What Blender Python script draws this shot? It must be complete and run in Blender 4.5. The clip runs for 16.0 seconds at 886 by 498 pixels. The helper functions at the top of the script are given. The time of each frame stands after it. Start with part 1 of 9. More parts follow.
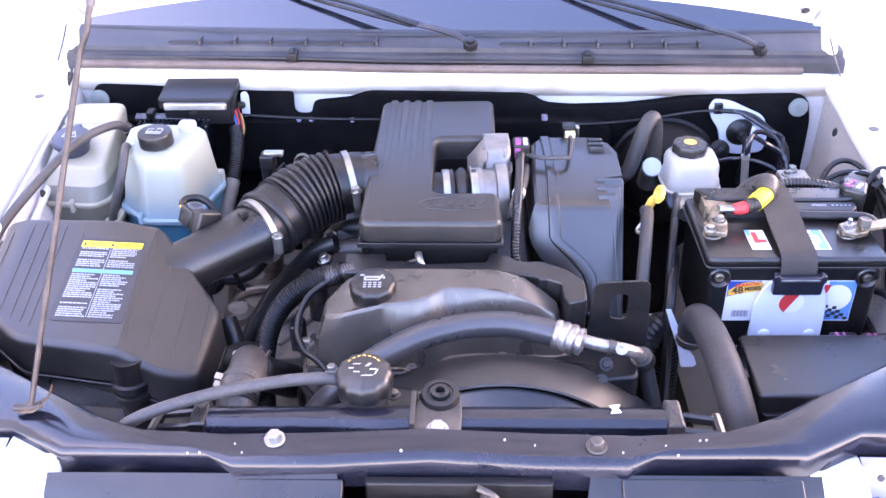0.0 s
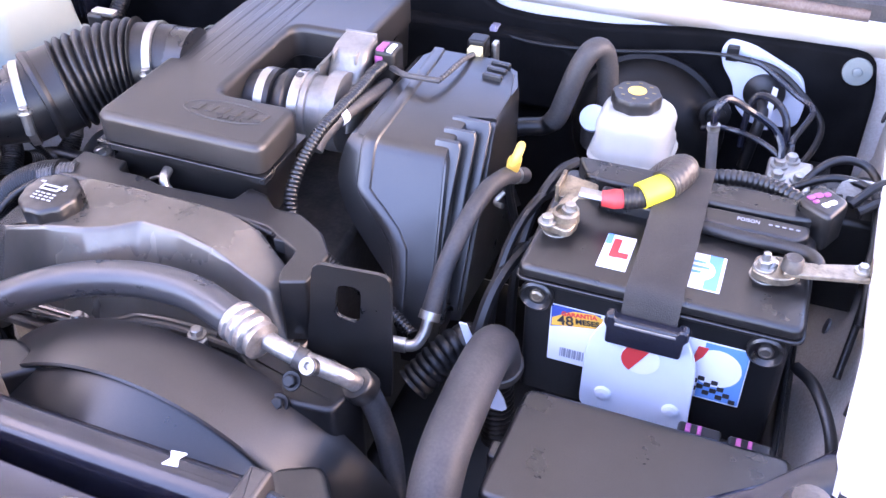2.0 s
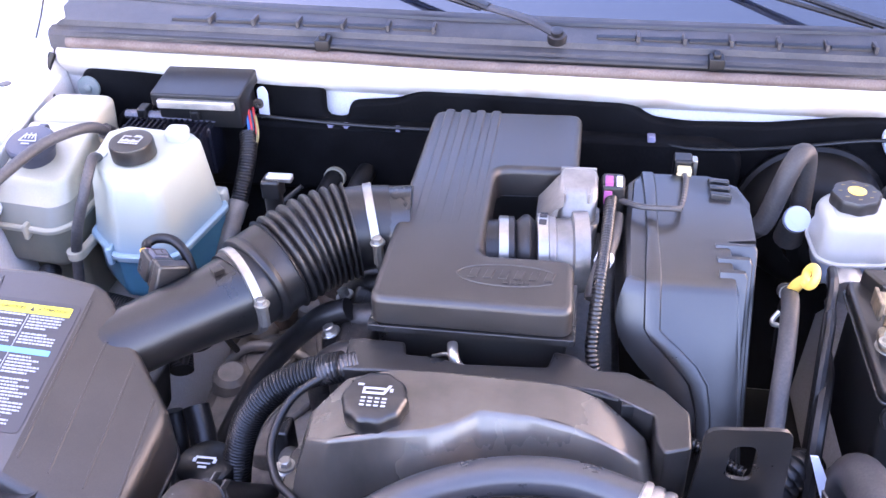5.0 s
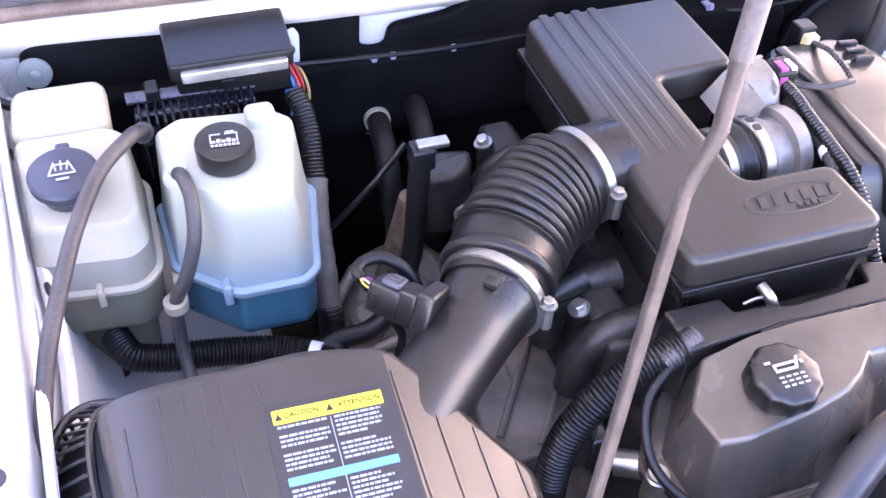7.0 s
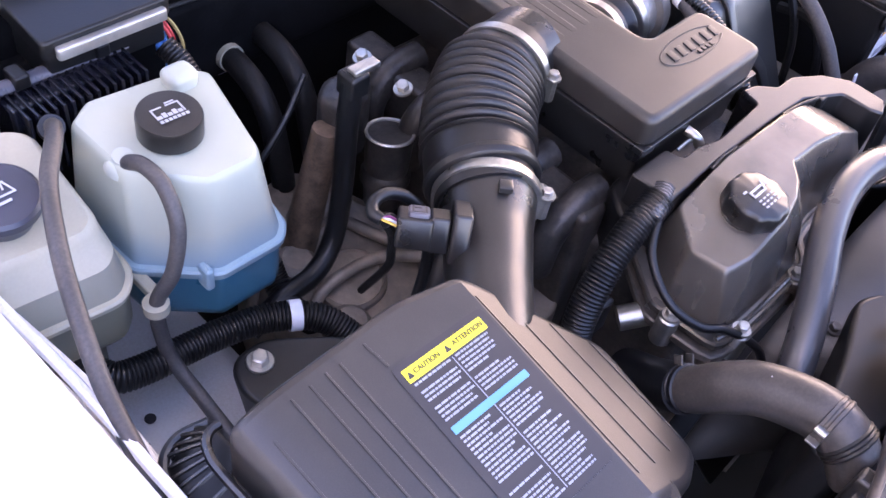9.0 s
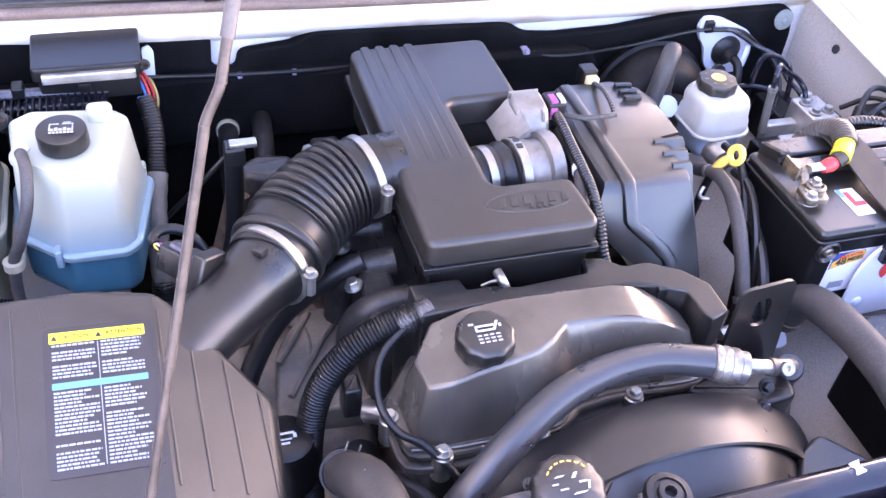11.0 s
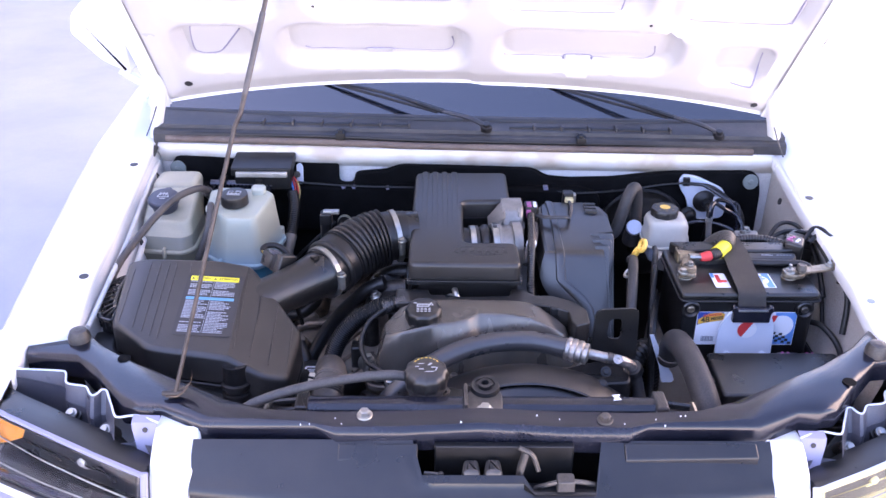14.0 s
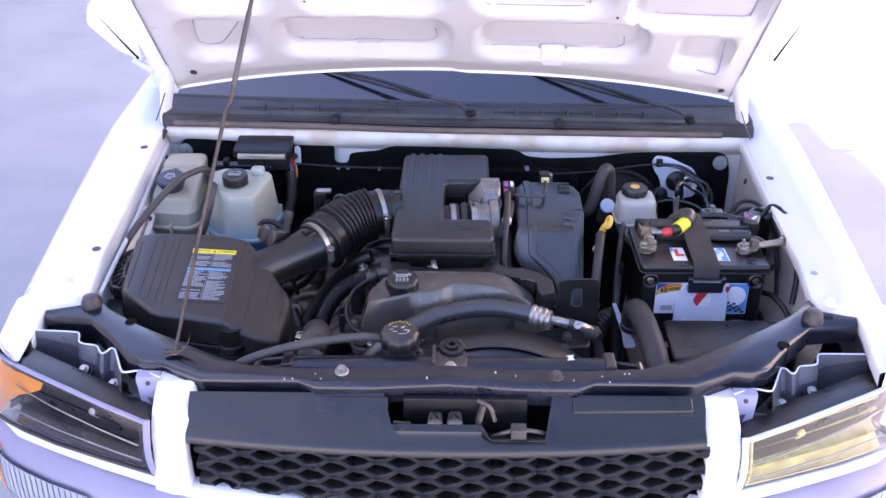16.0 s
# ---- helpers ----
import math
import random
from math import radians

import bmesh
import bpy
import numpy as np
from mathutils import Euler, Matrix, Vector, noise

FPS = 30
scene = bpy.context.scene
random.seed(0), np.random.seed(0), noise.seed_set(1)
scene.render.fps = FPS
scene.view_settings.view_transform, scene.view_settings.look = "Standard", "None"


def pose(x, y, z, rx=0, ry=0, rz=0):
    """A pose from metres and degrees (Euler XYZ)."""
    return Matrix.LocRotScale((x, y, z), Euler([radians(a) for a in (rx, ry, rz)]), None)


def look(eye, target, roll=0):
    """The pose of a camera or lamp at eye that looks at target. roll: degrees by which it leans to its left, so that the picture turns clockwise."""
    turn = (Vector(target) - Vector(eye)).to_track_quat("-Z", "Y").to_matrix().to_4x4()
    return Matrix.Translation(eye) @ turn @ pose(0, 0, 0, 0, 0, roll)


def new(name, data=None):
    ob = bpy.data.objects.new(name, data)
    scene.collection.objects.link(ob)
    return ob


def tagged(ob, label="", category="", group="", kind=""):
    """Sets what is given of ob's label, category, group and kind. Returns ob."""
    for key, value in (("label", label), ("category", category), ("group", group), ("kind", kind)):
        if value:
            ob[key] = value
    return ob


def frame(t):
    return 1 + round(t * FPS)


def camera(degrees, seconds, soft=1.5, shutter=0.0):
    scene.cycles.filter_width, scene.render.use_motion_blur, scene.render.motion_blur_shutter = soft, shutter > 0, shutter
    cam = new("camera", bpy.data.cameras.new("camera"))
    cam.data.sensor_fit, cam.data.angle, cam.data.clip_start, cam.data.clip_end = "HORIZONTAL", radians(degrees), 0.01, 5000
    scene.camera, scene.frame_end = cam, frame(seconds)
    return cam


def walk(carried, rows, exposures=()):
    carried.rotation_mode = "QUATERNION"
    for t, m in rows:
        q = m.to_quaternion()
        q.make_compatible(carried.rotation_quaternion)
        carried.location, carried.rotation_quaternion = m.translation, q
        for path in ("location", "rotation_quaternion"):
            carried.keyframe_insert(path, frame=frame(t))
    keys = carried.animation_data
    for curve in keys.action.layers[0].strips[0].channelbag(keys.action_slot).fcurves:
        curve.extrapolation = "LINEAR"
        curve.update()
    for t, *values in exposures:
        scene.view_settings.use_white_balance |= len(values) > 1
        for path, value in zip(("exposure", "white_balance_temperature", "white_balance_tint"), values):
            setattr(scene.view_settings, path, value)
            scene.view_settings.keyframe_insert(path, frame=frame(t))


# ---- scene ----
cam = camera(51.0, 16.0)
PATH = [
    (0, (0.019, 0.0, 1.702), (-0.042, 1.681, 0.619), -1.2),
    (0.5, (0.109, 0.07, 1.665), (0.033, 1.742, 0.571), -1.2),
    (1, (0.228, 0.202, 1.617), (0.081, 1.809, 0.436), 0.4),
    (1.5, (0.376, 0.341, 1.564), (-0.07, 1.859, 0.339), -3.0),
    (2, (0.564, 0.483, 1.504), (-0.018, 1.947, 0.271), -0.4),
    (2.5, (0.641, 0.552, 1.48), (-0.029, 1.969, 0.238), 0.6),
    (3, (0.631, 0.565, 1.487), (-0.141, 1.944, 0.262), 0.3),
    (3.5, (0.557, 0.541, 1.521), (-0.004, 2.024, 0.302), 4.0),
    (4, (0.386, 0.444, 1.567), (-0.091, 1.974, 0.37), 3.0),
    (4.5, (0.229, 0.39, 1.587), (-0.197, 1.967, 0.432), -3.1),
    (5, (0.063, 0.443, 1.585), (-0.218, 2.057, 0.438), -2.1),
    (5.2, (0.003, 0.463, 1.587), (-0.265, 2.09, 0.456), -2.1),
    (7.3, (-0.655, 0.767, 1.579), (-0.002, 1.986, 0.135), 6.1),
    (7.5, (-0.692, 0.804, 1.576), (0.054, 1.948, 0.114), 8.3),
    (8, (-0.804, 0.888, 1.568), (0.135, 1.82, 0.068), 11.0),
    (8.5, (-0.874, 0.926, 1.563), (0.187, 1.705, 0.057), 12.6),
    (9, (-0.873, 0.914, 1.566), (0.208, 1.692, 0.073), 11.8),
    (9.5, (-0.781, 0.837, 1.581), (0.256, 1.713, 0.113), 10.2),
    (10, (-0.624, 0.726, 1.607), (0.232, 1.821, 0.169), 9.4),
    (10.2, (-0.588, 0.677, 1.621), (0.193, 1.845, 0.197), 8.1),
    (12.3, (-0.218, 0.067, 1.737), (0.029, 1.697, 0.605), 7.3),
    (12.5, (-0.208, 0.007, 1.749), (-0.012, 1.662, 0.642), 6.5),
    (13, (-0.181, -0.149, 1.777), (-0.085, 1.571, 0.761), 3.9),
    (13.5, (-0.147, -0.265, 1.805), (-0.072, 1.476, 0.822), 2.2),
    (14, (-0.097, -0.369, 1.83), (-0.085, 1.403, 0.903), 0.5),
    (14.5, (-0.055, -0.452, 1.851), (-0.092, 1.331, 0.945), -0.2),
    (15, (-0.032, -0.515, 1.875), (-0.086, 1.263, 0.961), -0.5),
    (15.5, (-0.011, -0.529, 1.892), (-0.073, 1.24, 0.96), -0.5),
    (16, (-0.003, -0.52, 1.896), (-0.043, 1.232, 0.934), -0.2),
]
EXPOSURES = [(0, 4.66, 6780, 37), (1.5, 4.88, 6780, 37), (3, 4.76, 6880, 38), (4, 4.86, 6850, 37), (5.2, 4.77, 6780, 37), (7.5, 4.65, 7000, 38), (9, 4.25, 7000, 38), (10.2, 4.67, 6950, 38), (12.5, 4.79, 6800, 36), (13, 4.50, 6800, 36), (13.5, 4.18, 6750, 35), (14, 3.75, 6700, 35), (16, 3.30, 6700, 35)]
walk(cam, [(t, look(eye, target, roll)) for t, eye, target, roll in PATH], exposures=EXPOSURES)

# ---- light: open shade beside a tall building, clear sky ----
SUN_ELEV, SUN_AZ = 47.0, 95.0          # degrees; azimuth clockwise from +y, the sun stands over the building
world = bpy.data.worlds.new("world")
scene.world = world
world.use_nodes = True
wn = world.node_tree.nodes
sky = wn.new("ShaderNodeTexSky")
sky.sky_type = "NISHITA"
sky.sun_disc = False
sky.air_density, sky.dust_density, sky.ozone_density = 1.0, 0.5, 1.6
sky.sun_elevation = radians(SUN_ELEV)
sky.sun_rotation = radians(-SUN_AZ)
world.node_tree.links.new(sky.outputs[0], wn["Background"].inputs[0])
wn["Background"].inputs[1].default_value = 0.07
sun = new("sun", bpy.data.lights.new("sun", "SUN"))
sun.data.energy, sun.data.angle, sun.data.color = 5.0, radians(0.5), (1.0, 0.95, 0.88)
sun_way = Vector((-math.sin(radians(SUN_AZ)) * math.cos(radians(SUN_ELEV)), math.cos(radians(SUN_AZ)) * math.cos(radians(SUN_ELEV)), math.sin(radians(SUN_ELEV))))
sun.matrix_world = look(sun_way * 30, (0, 0, 0))


# ---- materials ----
def material(name, colour, rough=0.5, metal=0.0, vary=0.25, scale=14.0, grain=350.0, bump=0.05, dust=0.0, dust_colour=(0.30, 0.26, 0.21), coat=0.0, clear=0.0, ior=1.46, streak=1.0):
    """A principled surface with broad stains, fine grain, relief and patches of dust."""
    m = bpy.data.materials.new(name)
    m.use_nodes = True
    t = m.node_tree
    n, l = t.nodes, t.links
    b = n["Principled BSDF"]
    co = n.new("ShaderNodeTexCoord")
    mp = n.new("ShaderNodeMapping")
    mp.inputs["Scale"].default_value = (1, 1, streak)
    l.new(co.outputs["Object"], mp.inputs[0])
    wide = n.new("ShaderNodeTexNoise")
    wide.inputs["Scale"].default_value, wide.inputs["Detail"].default_value, wide.inputs["Roughness"].default_value = scale, 5, 0.6
    fine = n.new("ShaderNodeTexNoise")
    fine.inputs["Scale"].default_value, fine.inputs["Detail"].default_value = grain, 2
    l.new(mp.outputs[0], wide.inputs[0])
    l.new(co.outputs["Object"], fine.inputs[0])
    lo = tuple(c * (1 - vary) for c in colour) + (1,)
    hi = tuple(min(1, c * (1 + vary)) for c in colour) + (1,)
    ramp = n.new("ShaderNodeValToRGB")
    ramp.color_ramp.elements[0].position, ramp.color_ramp.elements[1].position = 0.3, 0.7
    ramp.color_ramp.elements[0].color, ramp.color_ramp.elements[1].color = lo, hi
    l.new(wide.outputs[0], ramp.inputs[0])
    out = ramp.outputs[0]
    mixed = n.new("ShaderNodeMath")
    mixed.operation = "MULTIPLY"
    l.new(wide.outputs[0], mixed.inputs[0])
    l.new(fine.outputs[0], mixed.inputs[1])
    if dust:
        dr = n.new("ShaderNodeValToRGB")
        dr.color_ramp.elements[0].position, dr.color_ramp.elements[1].position = 0.16, 0.42
        dr.color_ramp.elements[0].color, dr.color_ramp.elements[1].color = (0, 0, 0, 1), (dust, dust, dust, 1)
        l.new(mixed.outputs[0], dr.inputs[0])
        mx = n.new("ShaderNodeMix")
        mx.data_type = "RGBA"
        l.new(dr.outputs[0], mx.inputs[0])
        l.new(out, mx.inputs[6])
        mx.inputs[7].default_value = (*dust_colour, 1)
        out = mx.outputs[2]
    l.new(out, b.inputs["Base Color"])
    rr = n.new("ShaderNodeMapRange")
    rr.inputs[3].default_value, rr.inputs[4].default_value = max(0.02, rough - 0.12), min(1, rough + 0.12)
    l.new(wide.outputs[0], rr.inputs[0])
    l.new(rr.outputs[0], b.inputs["Roughness"])
    b.inputs["Metallic"].default_value = metal
    b.inputs["IOR"].default_value = ior
    b.inputs["Coat Weight"].default_value = coat
    b.inputs["Coat Roughness"].default_value = 0.06
    b.inputs["Transmission Weight"].default_value = clear
    if bump:
        bp = n.new("ShaderNodeBump")
        bp.inputs["Strength"].default_value, bp.inputs["Distance"].default_value = bump, 0.002
        l.new(fine.outputs[0], bp.inputs["Height"])
        l.new(bp.outputs[0], b.inputs["Normal"])
    return m


# the body's white, darkened so the hood's underside carries its shade
UNDER_WHITE = material("shaded_white_paint", (0.53, 0.52, 0.51), 0.32, vary=0.02, scale=6, bump=0.0, coat=0.2)
WHITE = material("white_paint", (0.80, 0.80, 0.79), 0.25, vary=0.008, scale=4, bump=0.0, coat=0.5)
INNER_WHITE = material("inner_white_paint", (0.72, 0.71, 0.70), 0.42, vary=0.06, scale=9, bump=0.03, dust=0.35, dust_colour=(0.42, 0.36, 0.30))
# dirtier right-hand inner paint, its shade also put into the darker colour
INNER_DUSTY_SHADED = material("dusty_shaded_inner_paint", (0.52, 0.50, 0.475), 0.5, vary=0.12, scale=9, bump=0.03, dust=0.75, dust_colour=(0.33, 0.28, 0.225))
BLACK_PAINT = material("black_paint", (0.009, 0.010, 0.017), 0.20, vary=0.3, bump=0.015, grain=220, dust=0.02, coat=0.15, ior=1.5)
PLASTIC = material("black_plastic", (0.008, 0.0075, 0.0075), 0.30, vary=0.25, grain=700, bump=0.05, dust=0.02, ior=1.6)
DUSTY = material("dusty_plastic", (0.018, 0.0158, 0.0145), 0.38, vary=0.2, scale=10, grain=800, bump=0.06, dust=0.03, ior=1.6)
DARK = material("dark_plastic", (0.006, 0.006, 0.0065), 0.38, vary=0.3, bump=0.05)
COVER_BLACK = material("satin_cover_plastic", (0.011, 0.0105, 0.0105), 0.31, vary=0.2, grain=700, bump=0.04, dust=0.02, ior=1.75)
RUBBER = material("rubber", (0.009, 0.0085, 0.009), 0.40, vary=0.25, bump=0.03, dust=0.02, ior=1.5)
HOSE_GREY = material("grey_hose", (0.045, 0.042, 0.043), 0.50, vary=0.2, bump=0.04, dust=0.12, ior=1.5)
MATT_HOSE = material("matt_hose", (0.036, 0.034, 0.035), 0.55, vary=0.2, bump=0.04, dust=0.10)
HOSE_BROWN = material("dusty_hose", (0.042, 0.037, 0.034), 0.40, vary=0.25, bump=0.06, dust=0.12)
SLEEK_HOSE = material("sleek_hose", (0.034, 0.033, 0.035), 0.30, vary=0.1, scale=20, bump=0.02, dust=0.02, ior=1.65)
FELT = material("firewall_felt", (0.0055, 0.0055, 0.006), 0.8, vary=0.4, scale=20, grain=180, bump=0.25, ior=1.17)
COVER_GREY = material("valve_cover_grey", (0.150, 0.138, 0.124), 0.27, metal=0.65, vary=0.42, scale=7, grain=260, bump=0.04, dust=0.22, dust_colour=(0.20, 0.145, 0.095), streak=0.35)
ALU = material("cast_aluminium", (0.50, 0.48, 0.45), 0.40, metal=0.8, vary=0.25, scale=30, grain=240, bump=0.2, dust=0.15)
STEEL = material("zinc_steel", (0.40, 0.39, 0.36), 0.33, metal=0.9, vary=0.25, scale=40, bump=0.08)
CORRODED = material("corroded_clamp", (0.24, 0.20, 0.15), 0.36, metal=0.75, vary=0.55, scale=60, grain=300, bump=0.3, dust=0.35, dust_colour=(0.36, 0.30, 0.20))
CAST = material("grey_casting", (0.24, 0.225, 0.21), 0.38, metal=0.5, vary=0.25, scale=30, grain=240, bump=0.15, dust=0.12)
DULL_METAL = material("dull_metal", (0.085, 0.076, 0.068), 0.42, metal=0.5, vary=0.35, scale=25, bump=0.15, dust=0.12)
WHITE_METAL = material("oxidised_aluminium", (0.36, 0.335, 0.31), 0.34, metal=0.8, vary=0.5, scale=60, grain=260, bump=0.3, dust=0.2, dust_colour=(0.35, 0.27, 0.2))
RUSTY = material("dusty_steel_rod", (0.042, 0.036, 0.033), 0.42, metal=0.3, vary=0.4, scale=45, bump=0.12, dust=0.14, dust_colour=(0.20, 0.13, 0.09))
RUST_CLIP = material("rusty_sheet", (0.12, 0.085, 0.06), 0.5, metal=0.2, vary=0.5, scale=60, bump=0.25, dust=0.3, dust_colour=(0.26, 0.15, 0.09))

ENGINE_DARK = material("dark_oily_metal", (0.036, 0.032, 0.030), 0.40, metal=0.35, vary=0.45, scale=28, grain=180, bump=0.25, dust=0.10)
TRANS_ALU = material("dusty_cast_case", (0.22, 0.19, 0.16), 0.5, metal=0.3, vary=0.5, scale=16, grain=150, bump=0.35, dust=0.4, dust_colour=(0.24, 0.19, 0.145))
MILKY = material("milky_polyethylene", (0.40, 0.43, 0.38), 0.33, vary=0.06, scale=8, bump=0.02)
WHITE_POLY = material("white_polyethylene", (0.43, 0.43, 0.395), 0.38, vary=0.08, scale=20, bump=0.02)
FLUID_POLY = material("fluid_polyethylene", (0.25, 0.31, 0.40), 0.38, vary=0.1, scale=20, bump=0.02)
PLUG_GREY = material("grey_plug", (0.085, 0.085, 0.105), 0.35, vary=0.15, bump=0.02, dust=0.05)
PRINT_TAN = material("tan_print", (0.30, 0.22, 0.08), 0.45, vary=0.1, bump=0.0)
SEAM_BLUE = material("seam_polyethylene", (0.24, 0.36, 0.41), 0.33, vary=0.06, scale=8, bump=0.02)
HEATER_RUBBER = material("heater_rubber", (0.009, 0.0088, 0.009), 0.5, vary=0.25, bump=0.05, dust=0.03, ior=1.3)
MILKY_OLD = material("aged_polyethylene", (0.42, 0.395, 0.30), 0.38, vary=0.14, scale=8, bump=0.02, dust=0.2)
COOLANT = material("coolant_blue_polyethylene", (0.035, 0.165, 0.245), 0.30, vary=0.12, scale=9, bump=0.02)
WASHER_LOW = material("washer_grey_polyethylene", (0.20, 0.19, 0.14), 0.4, vary=0.2, scale=9, bump=0.02)
BLUE_CAP = material("blue_cap", (0.040, 0.044, 0.064), 0.36, vary=0.1, bump=0.03, ior=1.5)
PALE_BLUE = material("pale_blue_plastic", (0.55, 0.64, 0.80), 0.35, vary=0.05, bump=0.0)
YELLOW = material("yellow_plastic", (0.80, 0.50, 0.10), 0.35, vary=0.1, bump=0.02)
YELLOW_TAPE = material("yellow_tape", (0.80, 0.70, 0.04), 0.45, vary=0.08, bump=0.1)
RED = material("red_plastic", (0.62, 0.05, 0.05), 0.4, vary=0.1, bump=0.0)
ORANGE = material("orange_lens", (0.95, 0.30, 0.015), 0.2, vary=0.1, bump=0.0, coat=0.6)
BLUE_WIRE = material("blue_wire", (0.05, 0.25, 0.7), 0.4, vary=0.1, bump=0.0)
PINK = material("pink_lock", (0.32, 0.075, 0.22), 0.4, vary=0.05, bump=0.0)
LABEL_WHITE = material("white_print", (0.78, 0.80, 0.84), 0.4, vary=0.04, bump=0.0)
LABEL_GREY = material("grey_print", (0.30, 0.32, 0.37), 0.4, vary=0.1, bump=0.0)
SHEET = material("grey_painted_sheet", (0.085, 0.083, 0.10), 0.3, vary=0.15, bump=0.02, dust=0.1)
LABEL_BLUE = material("blue_print", (0.10, 0.28, 0.62), 0.35, vary=0.06, bump=0.0)
LABEL_NAVY = material("navy_print", (0.03, 0.07, 0.28), 0.35, vary=0.06, bump=0.0)
LABEL_SKY = material("sky_blue_print", (0.09, 0.30, 0.47), 0.4, vary=0.05, bump=0.0)
LABEL_RED = material("red_print", (0.65, 0.05, 0.05), 0.4, vary=0.05, bump=0.0)
LABEL_ORANGE = material("orange_print", (0.80, 0.42, 0.06), 0.4, vary=0.05, bump=0.0)
LABEL_DARK = material("dark_print", (0.03, 0.028, 0.03), 0.42, vary=0.1, bump=0.0)
STRAP = material("woven_strap", (0.022, 0.020, 0.019), 0.7, vary=0.2, grain=900, bump=0.4, dust=0.08)
TAPED = material("cloth_tape", (0.15, 0.135, 0.12), 0.6, vary=0.3, scale=30, grain=500, bump=0.3, dust=0.2)
PAINTED_PLATE = material("pale_painted_bracket", (0.62, 0.68, 0.78), 0.35, vary=0.04, bump=0.02)
SEAL = material("brown_rubber_seal", (0.11, 0.075, 0.062), 0.5, vary=0.2, bump=0.1, dust=0.3)
COWL = material("cowl_plastic", (0.028, 0.027, 0.029), 0.48, vary=0.25, grain=600, bump=0.15, dust=0.12)
LENS = material("headlight_lens", (0.95, 0.95, 0.95), 0.04, vary=0.0, bump=0.0, clear=1.0, ior=1.22)
# lamp reflections put into the colour: bright gold streaks right, near black left
BRIGHT_REFLECTOR = material("bright_reflector", (0.95, 0.72, 0.34), 0.25, metal=0.0, vary=0.35, scale=16, bump=0.0, streak=7)
DIM_REFLECTOR = material("dim_reflector", (0.016, 0.012, 0.012), 0.12, vary=0.3, bump=0.0)
BUMPER = material("silver_bumper_paint", (0.28, 0.27, 0.37), 0.4, vary=0.03, bump=0.0)
GLASS = material("windscreen_glass", (0.008, 0.010, 0.016), 0.03, vary=0.0, bump=0.0, coat=0.6, ior=1.8)
LIP_PAINT = material("stained_white_paint", (0.74, 0.73, 0.71), 0.36, vary=0.10, scale=7, grain=14, bump=0.0, dust=0.7, dust_colour=(0.46, 0.35, 0.25))
PRINT = material("worn_print", (0.42, 0.43, 0.45), 0.4, vary=0.15, bump=0.0)
CONCRETE = material("yard_concrete", (0.41, 0.41, 0.41), 0.85, vary=0.12, scale=1.6, grain=60, bump=0.25, dust=0.2, dust_colour=(0.38, 0.35, 0.32))
RENDERED_WALL = material("rendered_wall", (0.45, 0.44, 0.42), 0.85, vary=0.1, scale=1.2, grain=40, bump=0.2)
WARM_WALL = material("beige_wall", (0.53, 0.47, 0.40), 0.85, vary=0.1, scale=1.2, grain=40, bump=0.2)


def tinted(m, low, z0, z1):
    """Let the colour low show through below z0, fading out at z1 (local height)."""
    n, l = m.node_tree.nodes, m.node_tree.links
    b = n["Principled BSDF"]
    old = b.inputs["Base Color"].links[0].from_socket
    co = n.new("ShaderNodeTexCoord")
    sep = n.new("ShaderNodeSeparateXYZ")
    rng = n.new("ShaderNodeMapRange")
    mix = n.new("ShaderNodeMix")
    mix.data_type = "RGBA"
    l.new(co.outputs["Object"], sep.inputs[0])
    l.new(sep.outputs["Z"], rng.inputs[0])
    rng.inputs[1].default_value, rng.inputs[2].default_value = z0, z1
    l.new(rng.outputs[0], mix.inputs[0])
    mix.inputs[6].default_value = (*low, 1)
    l.new(old, mix.inputs[7])
    l.new(mix.outputs[2], b.inputs["Base Color"])
    return m


# the blue coolant shimmers through the lower half of its milky tank
MILKY_BLUE = tinted(material("milky_over_coolant", (0.38, 0.405, 0.335), 0.33, vary=0.06, scale=8, bump=0.02), (0.20, 0.325, 0.40), 0.080, 0.125)
WASHER_FLUID = material("fluid_behind_polyethylene", (0.24, 0.235, 0.19), 0.38, vary=0.14, scale=8, bump=0.02, dust=0.1)


# ---- mesh helpers ----
def thing(name, at, label, category, group="", kind=""):
    e = new(name)
    e.empty_display_size = 0.03
    e.location = at
    return tagged(e, label, category, group, kind)


def finish(bm, name, mat, smooth=40):
    bmesh.ops.remove_doubles(bm, verts=bm.verts, dist=1e-6)
    bmesh.ops.recalc_face_normals(bm, faces=bm.faces)
    me = bpy.data.meshes.new(name)
    bm.to_mesh(me)
    bm.free()
    me.materials.append(mat)
    for p in me.polygons:
        p.use_smooth = True
    me.set_sharp_from_angle(angle=radians(smooth))
    for p in me.polygons:                  # flat ends keep flat shading
        if len(p.vertices) > 6:
            for k in p.loop_indices:
                me.edges[me.loops[k].edge_index].use_edge_sharp = True
    return me


def origin_of(ob):
    at = Vector((0, 0, 0))
    while ob:
        at += ob.location
        ob = ob.parent
    return at


def part(name, bm, mat, parent=None, label="", smooth=40):
    """One mesh under a thing or part; the mesh is given in world metres."""
    if parent:
        bmesh.ops.translate(bm, verts=bm.verts, vec=-origin_of(parent))
    ob = new(name, finish(bm, name, mat, smooth))
    ob.parent = parent
    return tagged(ob, label) if label else ob


def solid(name, bm, mat, label, category, group="", kind="", smooth=40):
    """A thing that is one mesh."""
    return tagged(new(name, finish(bm, name, mat, smooth)), label, category, group, kind)


def mesh():
    return bmesh.new()


